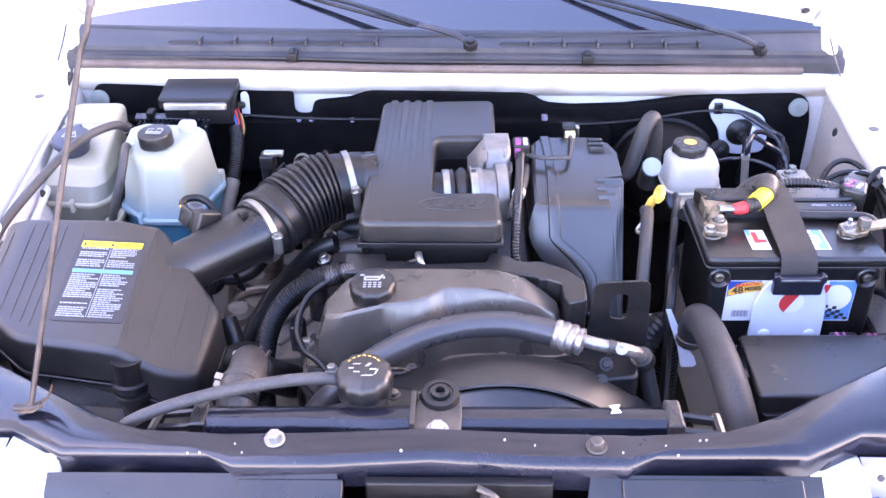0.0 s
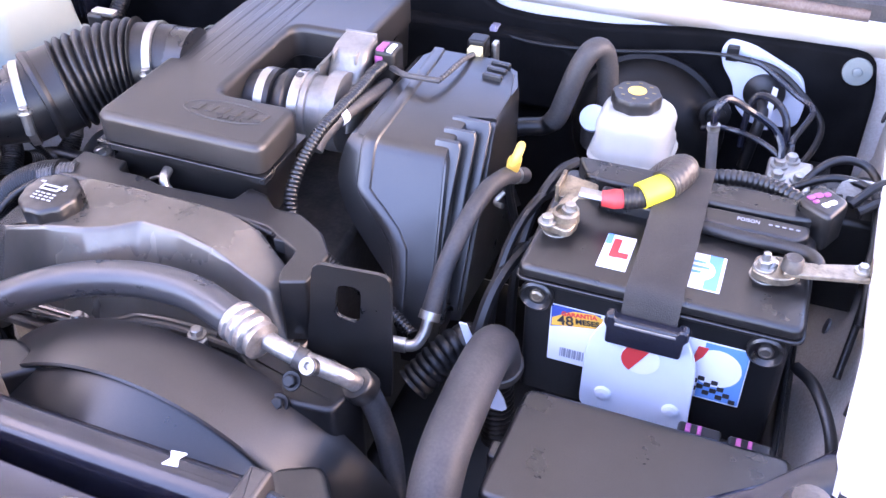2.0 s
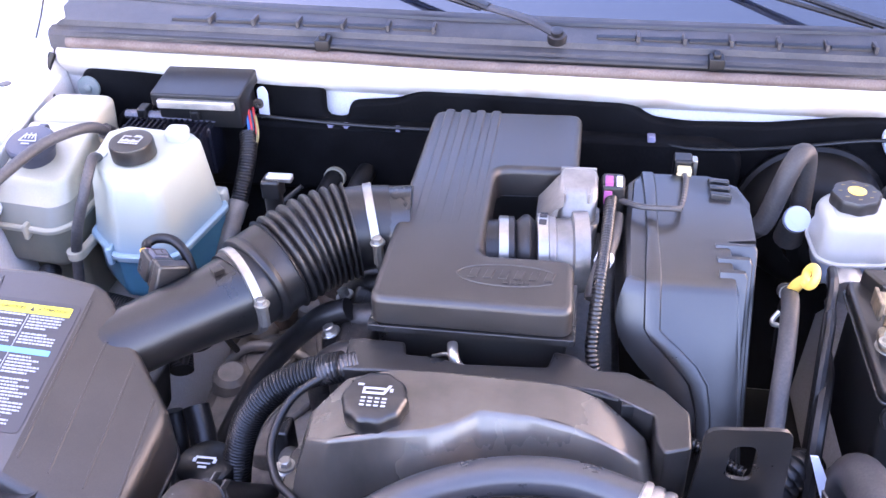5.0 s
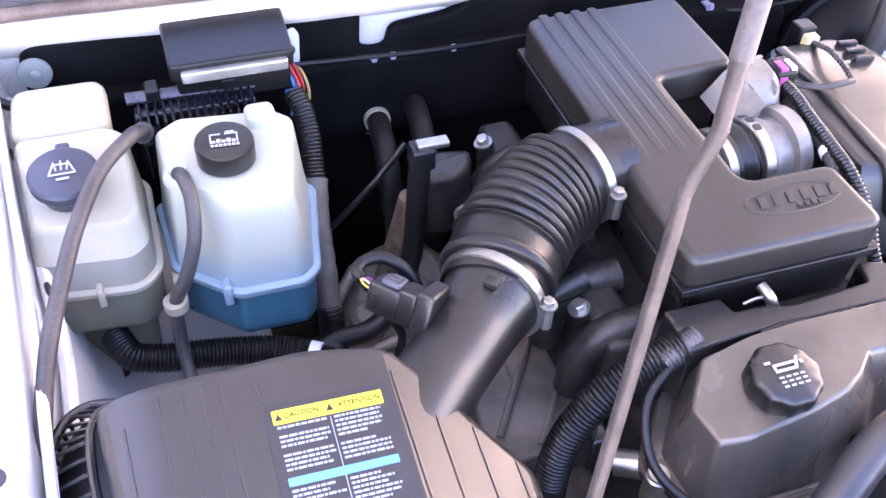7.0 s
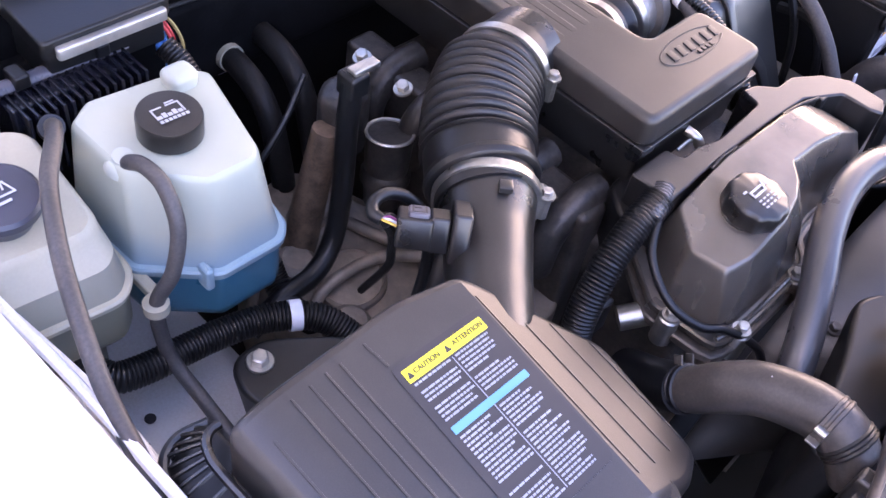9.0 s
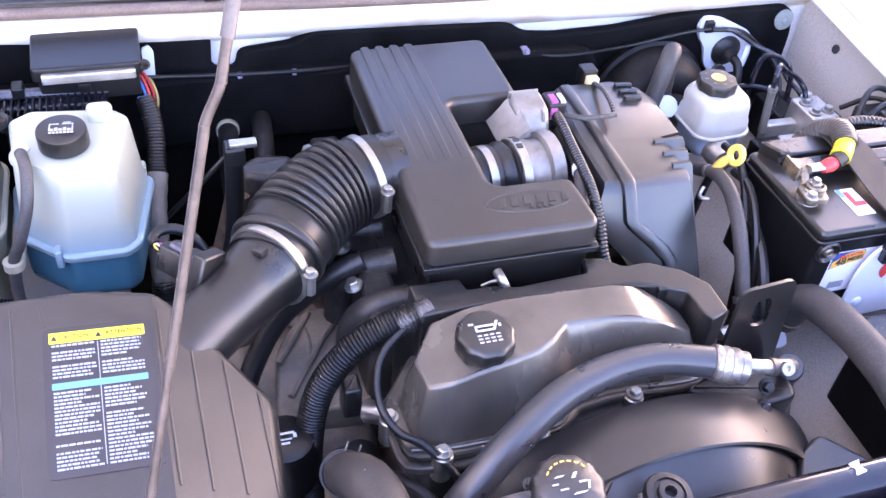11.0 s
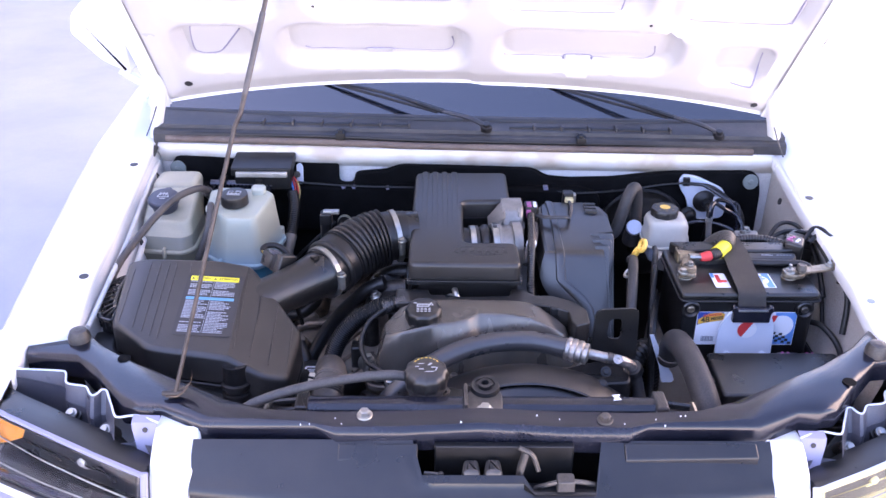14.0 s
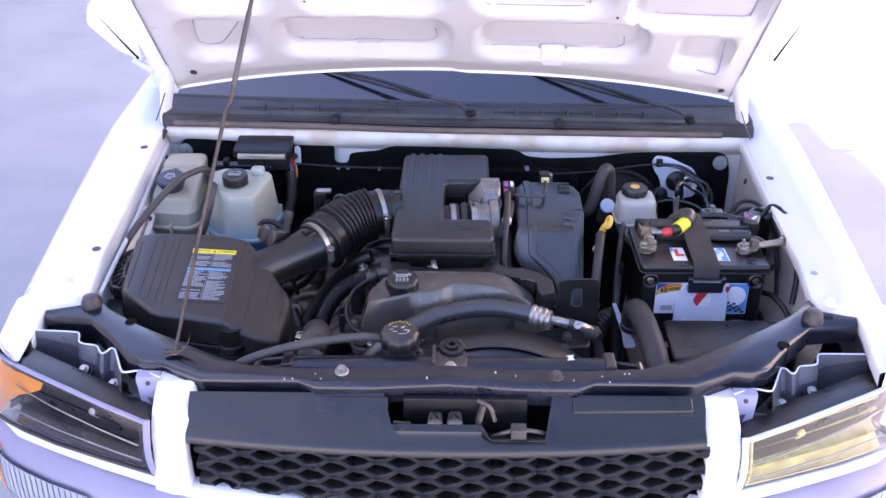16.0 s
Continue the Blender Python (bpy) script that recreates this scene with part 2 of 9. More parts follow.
def rings_to(bm, rings, caps=True, closed=True):
    made = [[bm.verts.new(p) for p in r] for r in rings]
    n = len(made[0])
    for a, b in zip(made, made[1:]):
        for i in range(n if closed else n - 1):
            j = (i + 1) % n
            bm.faces.new((a[i], a[j], b[j], b[i]))
    if caps and closed:
        bm.faces.new(made[0][::-1])
        bm.faces.new(made[-1])
    return bm


def offset(outline, d):
    """The outline moved inwards by d (counter-clockwise outline)."""
    n, out = len(outline), []
    for i in range(n):
        a, b, c = (Vector(outline[(i + k) % n][:2]) for k in (-1, 0, 1))
        e, f = (b - a), (c - b)
        e = e.normalized() if e.length > 1e-9 else f.normalized()
        f = f.normalized() if f.length > 1e-9 else e
        n1, n2 = Vector((-e.y, e.x)), Vector((-f.y, f.x))
        v = n1 + n2
        v = v / max(0.35, v.length_squared / 2) if v.length > 1e-6 else n1
        out.append((b.x + v.x * d, b.y + v.y * d))
    return out


def area(o):
    return sum(a[0] * b[1] - b[0] * a[1] for a, b in zip(o, o[1:] + o[:1])) / 2


def rounded(outline, r, n=4):
    """The outline with its corners rounded."""
    out, k = [], len(outline)
    for i in range(k):
        a, b, c = (Vector(outline[(i + j) % k][:2]) for j in (-1, 0, 1))
        u, v = a - b, c - b
        q = min(r, u.length * 0.45, v.length * 0.45)
        p0, p2 = b + u.normalized() * q, b + v.normalized() * q
        for s in range(n + 1):
            f = s / n
            out.append(tuple(p0 * (1 - f) ** 2 + b * 2 * f * (1 - f) + p2 * f * f))
    return out


def rect(x0, x1, y0, y1, r=0.0, n=4):
    o = [(x0, y0), (x1, y0), (x1, y1), (x0, y1)]
    return rounded(o, r, n) if r else o


def slab(bm, outline, z0, z1, bev=0.004, taper=0.0, low=0.0):
    """A block over an outline from z0 to z1 (numbers or functions of x, y) with rounded upper and lower edges."""
    if area(outline) < 0:
        outline = outline[::-1]
    f0 = z0 if callable(z0) else (lambda x, y: z0)
    f1 = z1 if callable(z1) else (lambda x, y: z1)
    base = offset(outline, -taper) if taper else outline
    rows = []
    if low:
        rows.append([(x, y, f0(x, y)) for x, y in offset(base, low)])
    rows.append([(x, y, f0(x, y) + low) for x, y in base])
    rows.append([(x, y, f1(x, y) - bev) for x, y in outline])
    if bev:
        for a in (25, 50, 72, 90):
            d = bev * (1 - math.cos(radians(a)))
            rows.append([(x, y, f1(x, y) - bev + bev * math.sin(radians(a))) for x, y in offset(outline, d)])
    return rings_to(bm, rows)


def across(outline, x):
    """The lowest and highest y of an outline at x."""
    ys = []
    for a, b in zip(outline, outline[1:] + outline[:1]):
        lo, hi = (a, b) if a[0] <= b[0] else (b, a)
        if lo[0] <= x <= hi[0] and hi[0] - lo[0] > 1e-9:
            ys.append(lo[1] + (hi[1] - lo[1]) * (x - lo[0]) / (hi[0] - lo[0]))
    return (min(ys), max(ys)) if ys else None


def cap_grid(bm, outline, z, breaks=(), steps=40, rows=8):
    """A curved top over an outline, in strips that follow its creases."""
    x0, x1 = min(p[0] for p in outline) + 1e-5, max(p[0] for p in outline) - 1e-5
    xs = sorted(set([x0 + (x1 - x0) * k / steps for k in range(steps + 1)] + [b for b in breaks if x0 < b < x1]))
    strips = []
    for x in xs:
        y = across(outline, x)
        if y:
            strips.append([(x, y[0] + (y[1] - y[0]) * k / rows, z(x, y[0] + (y[1] - y[0]) * k / rows)) for k in range(rows + 1)])
    return rings_to(bm, strips, closed=False)


def box(bm, x0, x1, y0, y1, z0, z1, bev=0.003, r=0.004, taper=0.0, low=0.0):
    return slab(bm, rect(min(x0, x1), max(x0, x1), min(y0, y1), max(y0, y1), r, 3), z0, z1, bev, taper, low)


def smoothed(pts, per=8):
    """A Catmull-Rom line through the points."""
    p = [Vector(q) for q in pts]
    if len(p) < 3:
        return p
    p = [p[0] * 2 - p[1]] + p + [p[-1] * 2 - p[-2]]
    out = []
    for a, b, c, d in zip(p, p[1:], p[2:], p[3:]):
        for s in range(per):
            t = s / per
            out.append(0.5 * (2 * b + (c - a) * t + (2 * a - 5 * b + 4 * c - d) * t * t + (3 * b - a - 3 * c + d) * t ** 3))
    return out + [p[-2]]


def tube(bm, pts, r, sides=12, per=8, pitch=0.0, amp=0.0, flat=1.0):
    """A swept hose; r a radius or one for each point; pitch and amp make it corrugated; flat squashes it."""
    line = smoothed(pts, per)
    radii = [r] * len(line) if not isinstance(r, (list, tuple)) else [r[min(i // per, len(r) - 1)] * (1 - (i % per) / per) + r[min(i // per + 1, len(r) - 1)] * (i % per) / per for i in range(len(line))]
    if pitch:
        dist = [0.0]
        for a, b in zip(line, line[1:]):
            dist.append(dist[-1] + (b - a).length)
        count = max(8, int(dist[-1] / pitch) * 4)
        more, rad, k = [], [], 0
        for i in range(count + 1):
            s = dist[-1] * i / count
            while k < len(dist) - 2 and dist[k + 1] < s:
                k += 1
            f = (s - dist[k]) / max(1e-9, dist[k + 1] - dist[k])
            more.append(line[k].lerp(line[k + 1], f))
            rad.append((radii[k] * (1 - f) + radii[k + 1] * f) * (1 + amp * (1, 0.5, -1, 0.5)[i % 4]))
        line, radii = more, rad
    rows, up = [], None
    for i, p in enumerate(line):
        t = (line[min(i + 1, len(line) - 1)] - line[max(i - 1, 0)]).normalized()
        if up is None:
            up = t.orthogonal() if abs(t.z) > 0.95 else Vector((0, 0, 1))
        up = (up - t * up.dot(t))
        up = up.normalized() if up.length > 1e-6 else t.orthogonal().normalized()
        side = t.cross(up)
        rows.append([p + (side * math.cos(a) + up * math.sin(a) * flat) * radii[i] for a in (2 * math.pi * k / sides for k in range(sides))])
    return rings_to(bm, rows)


def lathe(bm, at, axis, profile, sides=24, wave=0, depth=0.0):
    """A turned body: profile of (radius, height along the axis); wave lobes of that depth for grips."""
    ax = Vector(axis).normalized()
    u = ax.orthogonal().normalized()
    if abs(ax.z) > 0.9:
        u = Vector((1, 0, 0))
        u = (u - ax * u.dot(ax)).normalized()
    v = ax.cross(u)
    at = Vector(at)
    rows = []
    for r, h in profile:
        rows.append([at + ax * h + (u * math.cos(a) + v * math.sin(a)) * r * (1 + (depth * math.cos(wave * a) if wave and r > 0.6 * profile[1][0] else 0)) for a in (2 * math.pi * k / sides for k in range(sides))])
    return rings_to(bm, rows)


def hexbolt(bm, at, axis=(0, 0, 1), r=0.008):
    lathe(bm, at, axis, [(r * 1.5, 0), (r * 1.55, 0.0015), (r * 1.45, 0.003)], 16)
    lathe(bm, Vector(at) + Vector(axis).normalized() * 0.003, axis, [(r, 0), (r, r * 0.9), (r * 0.8, r * 1.05)], 6)
    return bm


def shifted(bm, m):
    bmesh.ops.transform(bm, matrix=m, verts=bm.verts)
    return bm


def words(text, size, m, bold=0.0):
    """Flat letters of the built-in font, at the pose m, as a bmesh."""
    c = bpy.data.curves.new("words", "FONT")
    c.body, c.size, c.align_x, c.align_y, c.extrude, c.offset = text, size, "CENTER", "CENTER", 0.0002, bold
    o = bpy.data.objects.new("words", c)
    me = bpy.data.meshes.new_from_object(o)
    bm = mesh()
    bm.from_mesh(me)
    bpy.data.objects.remove(o)
    bpy.data.curves.remove(c)
    bpy.data.meshes.remove(me)
    return shifted(bm, m)


XC = -0.028                                # the middle line of the truck


def mirror(pts):
    """A half outline, by its distance from the middle line, and its mirror image."""
    return [(XC - d, y) for d, y in pts[::-1]] + [(XC + d, y) for d, y in pts if d > 1e-6]


# ---- the yard ----
bm = mesh()
n = 60
edges = [s * 4000 * (abs(k) / 12) ** 3 for k, s in ((k, 1 if k >= 0 else -1) for k in range(-12, 13))]
grid = [[bm.verts.new((x, y, 0)) for x in edges] for y in edges]
for a, b in zip(grid, grid[1:]):
    for i in range(len(edges) - 1):
        bm.faces.new((a[i], a[i + 1], b[i + 1], b[i]))
solid("ground", bm, CONCRETE, "pale concrete yard with faint dirt stains", "ground", kind="structure")
bm = mesh()
box(bm, -9.0, -7.0, -3.6, 3.7, -0.1, 9.7, 0.02, 0.02)
box(bm, -9.0, -7.0, 3.7, 20, -0.1, 7.6, 0.02, 0.02)
solid("wall_west", bm, RENDERED_WALL, "tall plain rendered building wall beside the yard", "wall", kind="structure")


# added wall out of view, throws warm sunlight back onto the black plastics
bm = mesh()
box(bm, 9.5, 10.1, -1.0, 24, -0.1, 6.6, 0.02, 0.02)
solid("bounce_wall", bm, WARM_WALL, "unseen beige wall added to reflect warm sunlight into the engine bay", "wall", kind="structure")


def slope(x):
    """The cowl, firewall and bonnet lie a little lower towards the right."""
    return -0.016 * (x - XC)


# ---- front wings ----
def wing(side, label):
    w = thing("front_fender", (XC + side * 0.84, 1.35, 0.55), label, "fender", "front fenders")
    stations = [(0.800, 0.757), (0.82, 0.759), (0.85, 0.762), (0.870, 0.765), (0.874, 0.766), (0.93, 0.774), (0.965, 0.776), (0.985, 0.712), (1.02, 0.708), (1.15, 0.724), (1.3, 0.729), (1.5, 0.738), (1.7, 0.750), (1.85, 0.756), (2.1, 0.76), (2.5, 0.765)]
    rows = []
    for y, din in stations:
        din -= 0.007 if side < 0 or y < 1.0 else 0.008 + 0.014 * min(0.5, y - 1.0)
        dout = 0.80 + 0.085 * min(y - 0.775, 0.9) ** 0.8
        z = 0.952 + 0.085 * (y - 1.02) + slope(XC + side * 0.8) * min(1, max(0, (y - 1.0) / 0.7))
        k = 0.0 if y > 0.98 else -0.014
        flat = min(0.05, (dout - din) * 0.4)
        prof = [(din + 0.002, z - 0.03), (din, z - 0.004), (din + 0.003, z), (din + flat, z + 0.002), (din + flat + 0.012, z + 0.016 + k * 0.3), ((din + dout) / 2 + 0.022, z + 0.026 + k * 0.5),
                (dout - 0.012, z + 0.012 + k), (dout + 0.008, z - 0.012 + k), (dout + 0.022, z - 0.05 + k), (dout + 0.03, z - 0.15), (dout + 0.034, z - 0.28), (dout + 0.02, z - 0.42), (dout, z - 0.42)]
        if y < 0.872:                      # the tip ends in a point above the lamp
            reach = 0.760 + (y - 0.80) * 1.22
            rest = 0.9205 - 0.024 * side * 0.79
            prof = [(min(d, reach), max(q, rest)) for d, q in prof]
        rows.append([(XC + side * d, y, q) for d, q in prof])
    bm = mesh()
    rings_to(bm, rows, closed=False)
    part("skin", bm, WHITE, w, smooth=60)
    for y, d, k, mat in ((1.16, 0.735, 0.009, LABEL_DARK), (1.60, 0.762, 0.009, LABEL_DARK)) if side < 0 else ((1.10, 0.730, 0.007, LABEL_GREY), (1.50, 0.752, 0.009, LABEL_DARK)):
        bm = mesh()
        z = 0.952 + 0.085 * (y - 1.02) + slope(XC + side * 0.8) * min(1, max(0, (y - 1.0) / 0.7))
        lathe(bm, (XC + side * d, y, z + 0.0005), (0, 0, 1), [(k, 0), (k, 0.0015), (k * 0.66, 0.0016)], 14)
        part("plug", bm, mat, w, "plug in the flange")
    bm = mesh()
    hexbolt(bm, (XC + side * (0.735 if side < 0 else 0.722), 1.045 if side < 0 else 0.985, 0.956), (0, 0, 1), 0.009)
    part("bolt", bm, WHITE, w)
    return w


wing(-1, "white painted front fender with a bolted inner flange")
wing(1, "white painted front fender beside the battery")


# ---- engine bay sides and floor ----
def apron(side):
    rows = []
    for y, din in ((0.98, 0.709), (1.15, 0.7255), (1.3, 0.7305), (1.5, 0.7395), (1.73, 0.752)):
        din -= 0.007
        z = 0.95 + 0.085 * (y - 1.02)
        bulge = 0.02 * math.exp(-((y - 1.32) / 0.15) ** 2)
        prof = ((din, z - 0.006), (din - 0.004, z - 0.03), (din - 0.008 - bulge * 0.5, z - 0.07), (din - 0.014 - bulge, z - 0.11), (din - 0.03 - bulge, 0.77), (din - 0.055 - bulge, 0.712), (0.63, 0.698), (0.53, 0.694), (0.49, 0.66), (0.48, 0.42))
        if side > 0:                       # beside the battery the panel stands back under the flange
            deep = 0.026 if y < 1.6 else 0.004
            prof = ((din - 0.003, z - 0.004), (din + deep * 0.5, z - 0.012), (din + deep, z - 0.03), (din + deep * 0.8, z - 0.09), (din + deep * 0.2, 0.80), (din - 0.03, 0.712), (0.63, 0.66), (0.53, 0.64), (0.49, 0.60), (0.48, 0.42))
        rows.append([(XC + side * d, y, q) for d, q in prof])
    bm = mesh()
    rings_to(bm, rows, closed=False)
    ob = solid("inner_fender", bm, INNER_WHITE if side < 0 else INNER_DUSTY_SHADED, "dusty white painted inner fender panel of the engine bay", "panel", "inner fenders", "structure", smooth=60)
    for lift, r in ((0.028, 0.005), (0.075, 0.007)) if side < 0 else ():
        bm = mesh()
        pts = []
        for y in (1.05, 1.2, 1.32, 1.45, 1.58, 1.70):
            d = 0.702 + 0.06 * (y - 1.0) - 0.007 - (0.006 if lift > 0.05 else 0.0) - 0.010 * math.exp(-((y - 1.32) / 0.15) ** 2) * lift / 0.05
            pts.append((XC + side * d, y, 0.95 + 0.085 * (y - 1.02) - lift))
        tube(bm, pts, r, 8, 5)
        part("pressed_rib", bm, INNER_WHITE, ob)
    for y, z in ((1.22, 0.90), (1.40, 0.915), (1.60, 0.93)):
        bm = mesh()
        d = 0.70 + 0.07 * (y - 1.0)
        lathe(bm, (XC + side * (d - 0.012 - 0.018 * math.exp(-((y - 1.32) / 0.15) ** 2)), y, z), (-side, 0, 0.25), [(0.008, 0), (0.008, 0.002), (0.005, 0.0022)], 12)
        part("hole_plug", bm, LABEL_DARK, ob)
    return ob


left_apron = apron(-1)
apron(1)
for x, y, r in ((-0.700, 1.452, 0.013), (-0.650, 1.392, 0.006), (-0.672, 1.365, 0.004), (-0.628, 1.345, 0.005)):
    bm = mesh()
    lathe(bm, (x, y, 0.701 + max(0, -0.645 - x) * 0.25), (0.12, 0, 1), [(r, 0), (r, 0.0015), (r * 0.7, 0.0016)], 16)
    part("floor_hole", bm, LABEL_DARK, left_apron)
bm = mesh()
box(bm, -0.80, 0.76, 0.70, 1.80, 0.36, 0.40)
solid("undertray", bm, DARK, "dark shadowed floor under the engine", "floor", kind="structure")

# ---- firewall with its black insulation ----
def upright(bm, outline, y0, y1, bev=0.003):
    """A panel that stands across the bay; the outline is in x and z."""
    slab(bm, outline, 0, y1 - y0, bev)
    return shifted(bm, Matrix(((1, 0, 0, 0), (0, 0, -1, y1), (0, 1, 0, 0), (0, 0, 0, 1))))


bm = mesh()
upright(bm, [(-0.79, 0.40), (0.75, 0.40), (0.75, 1.0), (-0.79, 1.025)], 1.735, 1.75)
wall = solid("firewall", bm, INNER_WHITE, "white painted firewall behind the engine", "firewall", kind="structure")
bm = mesh()
felt = [(-0.735, 0.42), (0.70, 0.42), (0.695, 0.90), (0.685, 0.945), (0.66, 0.957), (0.47, 0.955), (0.33, 0.938), (0.22, 0.935), (0.165, 0.94), (0.13, 0.964), (-0.03, 0.968), (-0.185, 0.973), (-0.215, 0.955), (-0.298, 0.947), (-0.302, 0.918), (-0.338, 0.92), (-0.336, 0.982), (-0.45, 0.99), (-0.62, 0.992), (-0.72, 0.992), (-0.738, 0.975)]
upright(bm, rounded(felt, 0.014, 3), 1.712, 1.728, 0.006)
part("insulation", bm, FELT, wall, "black fibre insulation pad")
bm = mesh()
upright(bm, rounded([(-0.70, 0.80), (0.30, 0.80), (0.30, 0.90), (0.26, 0.918), (-0.68, 0.925)], 0.02, 3), 1.690, 1.7115, 0.010)
part("insulation_fold", bm, FELT, wall)


def washer_clip(at, mat, r=0.019):
    bm = mesh()
    lathe(bm, at, (0, -1, 0.1), [(r, 0), (r, 0.002), (r * 0.95, 0.0035), (r * 0.35, 0.004), (r * 0.3, 0.007), (r * 0.12, 0.008)], 24)
    part("retainer", bm, mat, wall, "round grey plastic retainer")


RETAINER = material("grey_retainer", (0.22, 0.25, 0.24), 0.4, vary=0.1, bump=0.02)
washer_clip((-0.723, 1.708, 0.960), RETAINER)
washer_clip((0.664, 1.708, 0.933), RETAINER)
for x, z in ((-0.218, 0.916), (0.165, 0.918), (-0.325, 0.918), (-0.30, 0.918)):
    bm = mesh()
    box(bm, x - 0.006, x + 0.006, 1.692, 1.711, z - 0.011, z + 0.003, 0.002, 0.002)
    box(bm, x - 0.0035, x + 0.0035, 1.690, 1.695, z - 0.002, z + 0.007, 0.001, 0.001)
    part("clip", bm, BUMPER, wall, "grey plastic line clip")
bm = mesh()
tube(bm, [(-0.45, 1.686, 0.935), (-0.33, 1.690, 0.925), (-0.218, 1.688, 0.922), (0.0, 1.70, 0.915), (0.165, 1.695, 0.913), (0.235, 1.69, 0.908), (0.34, 1.69, 0.915), (0.45, 1.69, 0.932), (0.505, 1.69, 0.936)], 0.0028, 8)
tube(bm, [(0.505, 1.688, 0.936), (0.56, 1.685, 0.930), (0.60, 1.68, 0.905), (0.635, 1.66, 0.875), (0.63, 1.62, 0.85), (0.60, 1.58, 0.82)], 0.0045, 8)
solid("vacuum_line", bm, DARK, "thin black vacuum line clipped along the firewall", "hose")

# ---- cowl, seal and windscreen ----
cowl = thing("cowl", (XC, 1.76, 0.98), "white cowl lip with a black vented cowl panel", "cowl", kind="structure")
bm = mesh()
rows = []
for k in range(25):
    x = -0.765 + 1.50 * k / 24
    s = slope(x)
    dip = 0.006 * math.cos((x - XC) * 9)
    front = 1.699 + 0.012 * abs(x - XC) ** 2
    rows.append([(x, front + 0.030, 0.955 + s), (x, front + 0.006, 0.978 + s + dip), (x, front, 0.993 + s + dip), (x, front + 0.004, 1.008 + s), (x, front + 0.012, 1.012 + s), (x, front + 0.04, 1.010 + s), (x, front + 0.042, 0.95 + s)])
rings_to(bm, rows)
part("cowl_lip", bm, LIP_PAINT, cowl, "white painted cowl edge", smooth=60)
for h, r, back, mat, nm in ((1.017, 0.0085, 0.012, SEAL, "seal"), (1.029, 0.0055, 0.020, RUBBER, "seal_bulb")):
    bm = mesh()
    tube(bm, [(x, 1.699 + back + 0.012 * abs(x - XC) ** 2, h + slope(x) + (0.004 if x < -0.2 else 0)) for x in (-0.745, -0.55, -0.35, -0.15, 0.05, 0.25, 0.45, 0.66)], r, 10, 4)
    part(nm, bm, mat, cowl, "dusty brown rubber hood seal" if mat is SEAL else "")
bm = mesh()
rows = []
for k in range(31):
    x = -0.775 + 1.515 * k / 30
    s = slope(x) + 0.004
    e = 0.02 * ((x - XC) / 0.75) ** 2
    rows.append([(x, 1.715, 0.99 + s), (x, 1.717, 1.028 + s), (x, 1.722, 1.034 + s), (x, 1.735, 1.037 + s), (x, 1.738, 1.045 + s), (x, 1.775 + e, 1.052 + s), (x, 1.80 + e, 1.060 + s), (x, 1.82 + e, 1.05 + s), (x, 1.82 + e, 1.0 + s)])
rings_to(bm, rows)
panel = part("cowl_panel", bm, COWL, cowl, "black textured cowl panel", smooth=35)
for x0, x1, count in ((-0.58, -0.16, 6), (0.075, 0.47, 6)):
    for k in range(count):
        a, b = x0 + (x1 - x0) * k / count, x0 + (x1 - x0) * (k + 0.86) / count
        bm = mesh()
        box(bm, a, b, 1.750, 1.762, 1.040 + slope(a), 1.0545 + slope(a), 0.002, 0.002)
        part("vent", bm, DARK, panel)
        bm = mesh()
        box(bm, b + 0.001, b + 0.006, 1.744, 1.770, 1.04 + slope(b), 1.060 + slope(b), 0.001, 0.001)
        part("rib", bm, COWL, panel)
for x in (-0.33, 0.245):
    bm = mesh()
    box(bm, x - 0.011, x + 0.011, 1.708, 1.732, 1.030 + slope(x), 1.046 + slope(x), 0.002, 0.002)
    box(bm, x - 0.005, x + 0.005, 1.712, 1.728, 1.046 + slope(x), 1.052 + slope(x), 0.002, 0.002)
    part("clip", bm, DARK, panel)

screen = thing("windscreen", (XC, 1.9, 1.06), "dark windscreen glass reflecting the blue sky", "windscreen", kind="structure")
bm = mesh()
rows = []
for k in range(25):
    x = -0.76 + 1.49 * k / 24
    q = ((x - XC) / 0.75) ** 2
    rows.append([(x * (1 - 0.12 * h), 1.79 + 0.03 * q + 0.95 * h, 1.057 + slope(x) + 0.62 * h + 0.05 * h * (1 - h)) for h in (0, 0.15, 0.35, 0.6, 1.0)])
rings_to(bm, rows, closed=False)
part("pane", bm, GLASS, screen, smooth=80)
bm = mesh()
tube(bm, [(x, 1.785 + 0.03 * ((x - XC) / 0.75) ** 2, 1.058 + slope(x)) for x in (-0.76, -0.5, -0.25, XC, 0.2, 0.45, 0.72)], 0.006, 8, 4)
part("gasket", bm, RUBBER, screen)
for d in (-1, 1):
    bm = mesh()
    tube(bm, [(XC + d * 0.77, 1.88, 1.06), (XC + d * 0.70, 2.25, 1.30), (XC + d * 0.60, 2.75, 1.57)], 0.035, 10)
    part("pillar", bm, WHITE, screen, "white painted windscreen pillar")
bm = mesh()
slab(bm, rect(XC - 0.60, XC + 0.60, 2.70, 3.9, 0.1), 1.53, 1.60, 0.03)
part("roof", bm, WHITE, screen, "white painted cab roof")


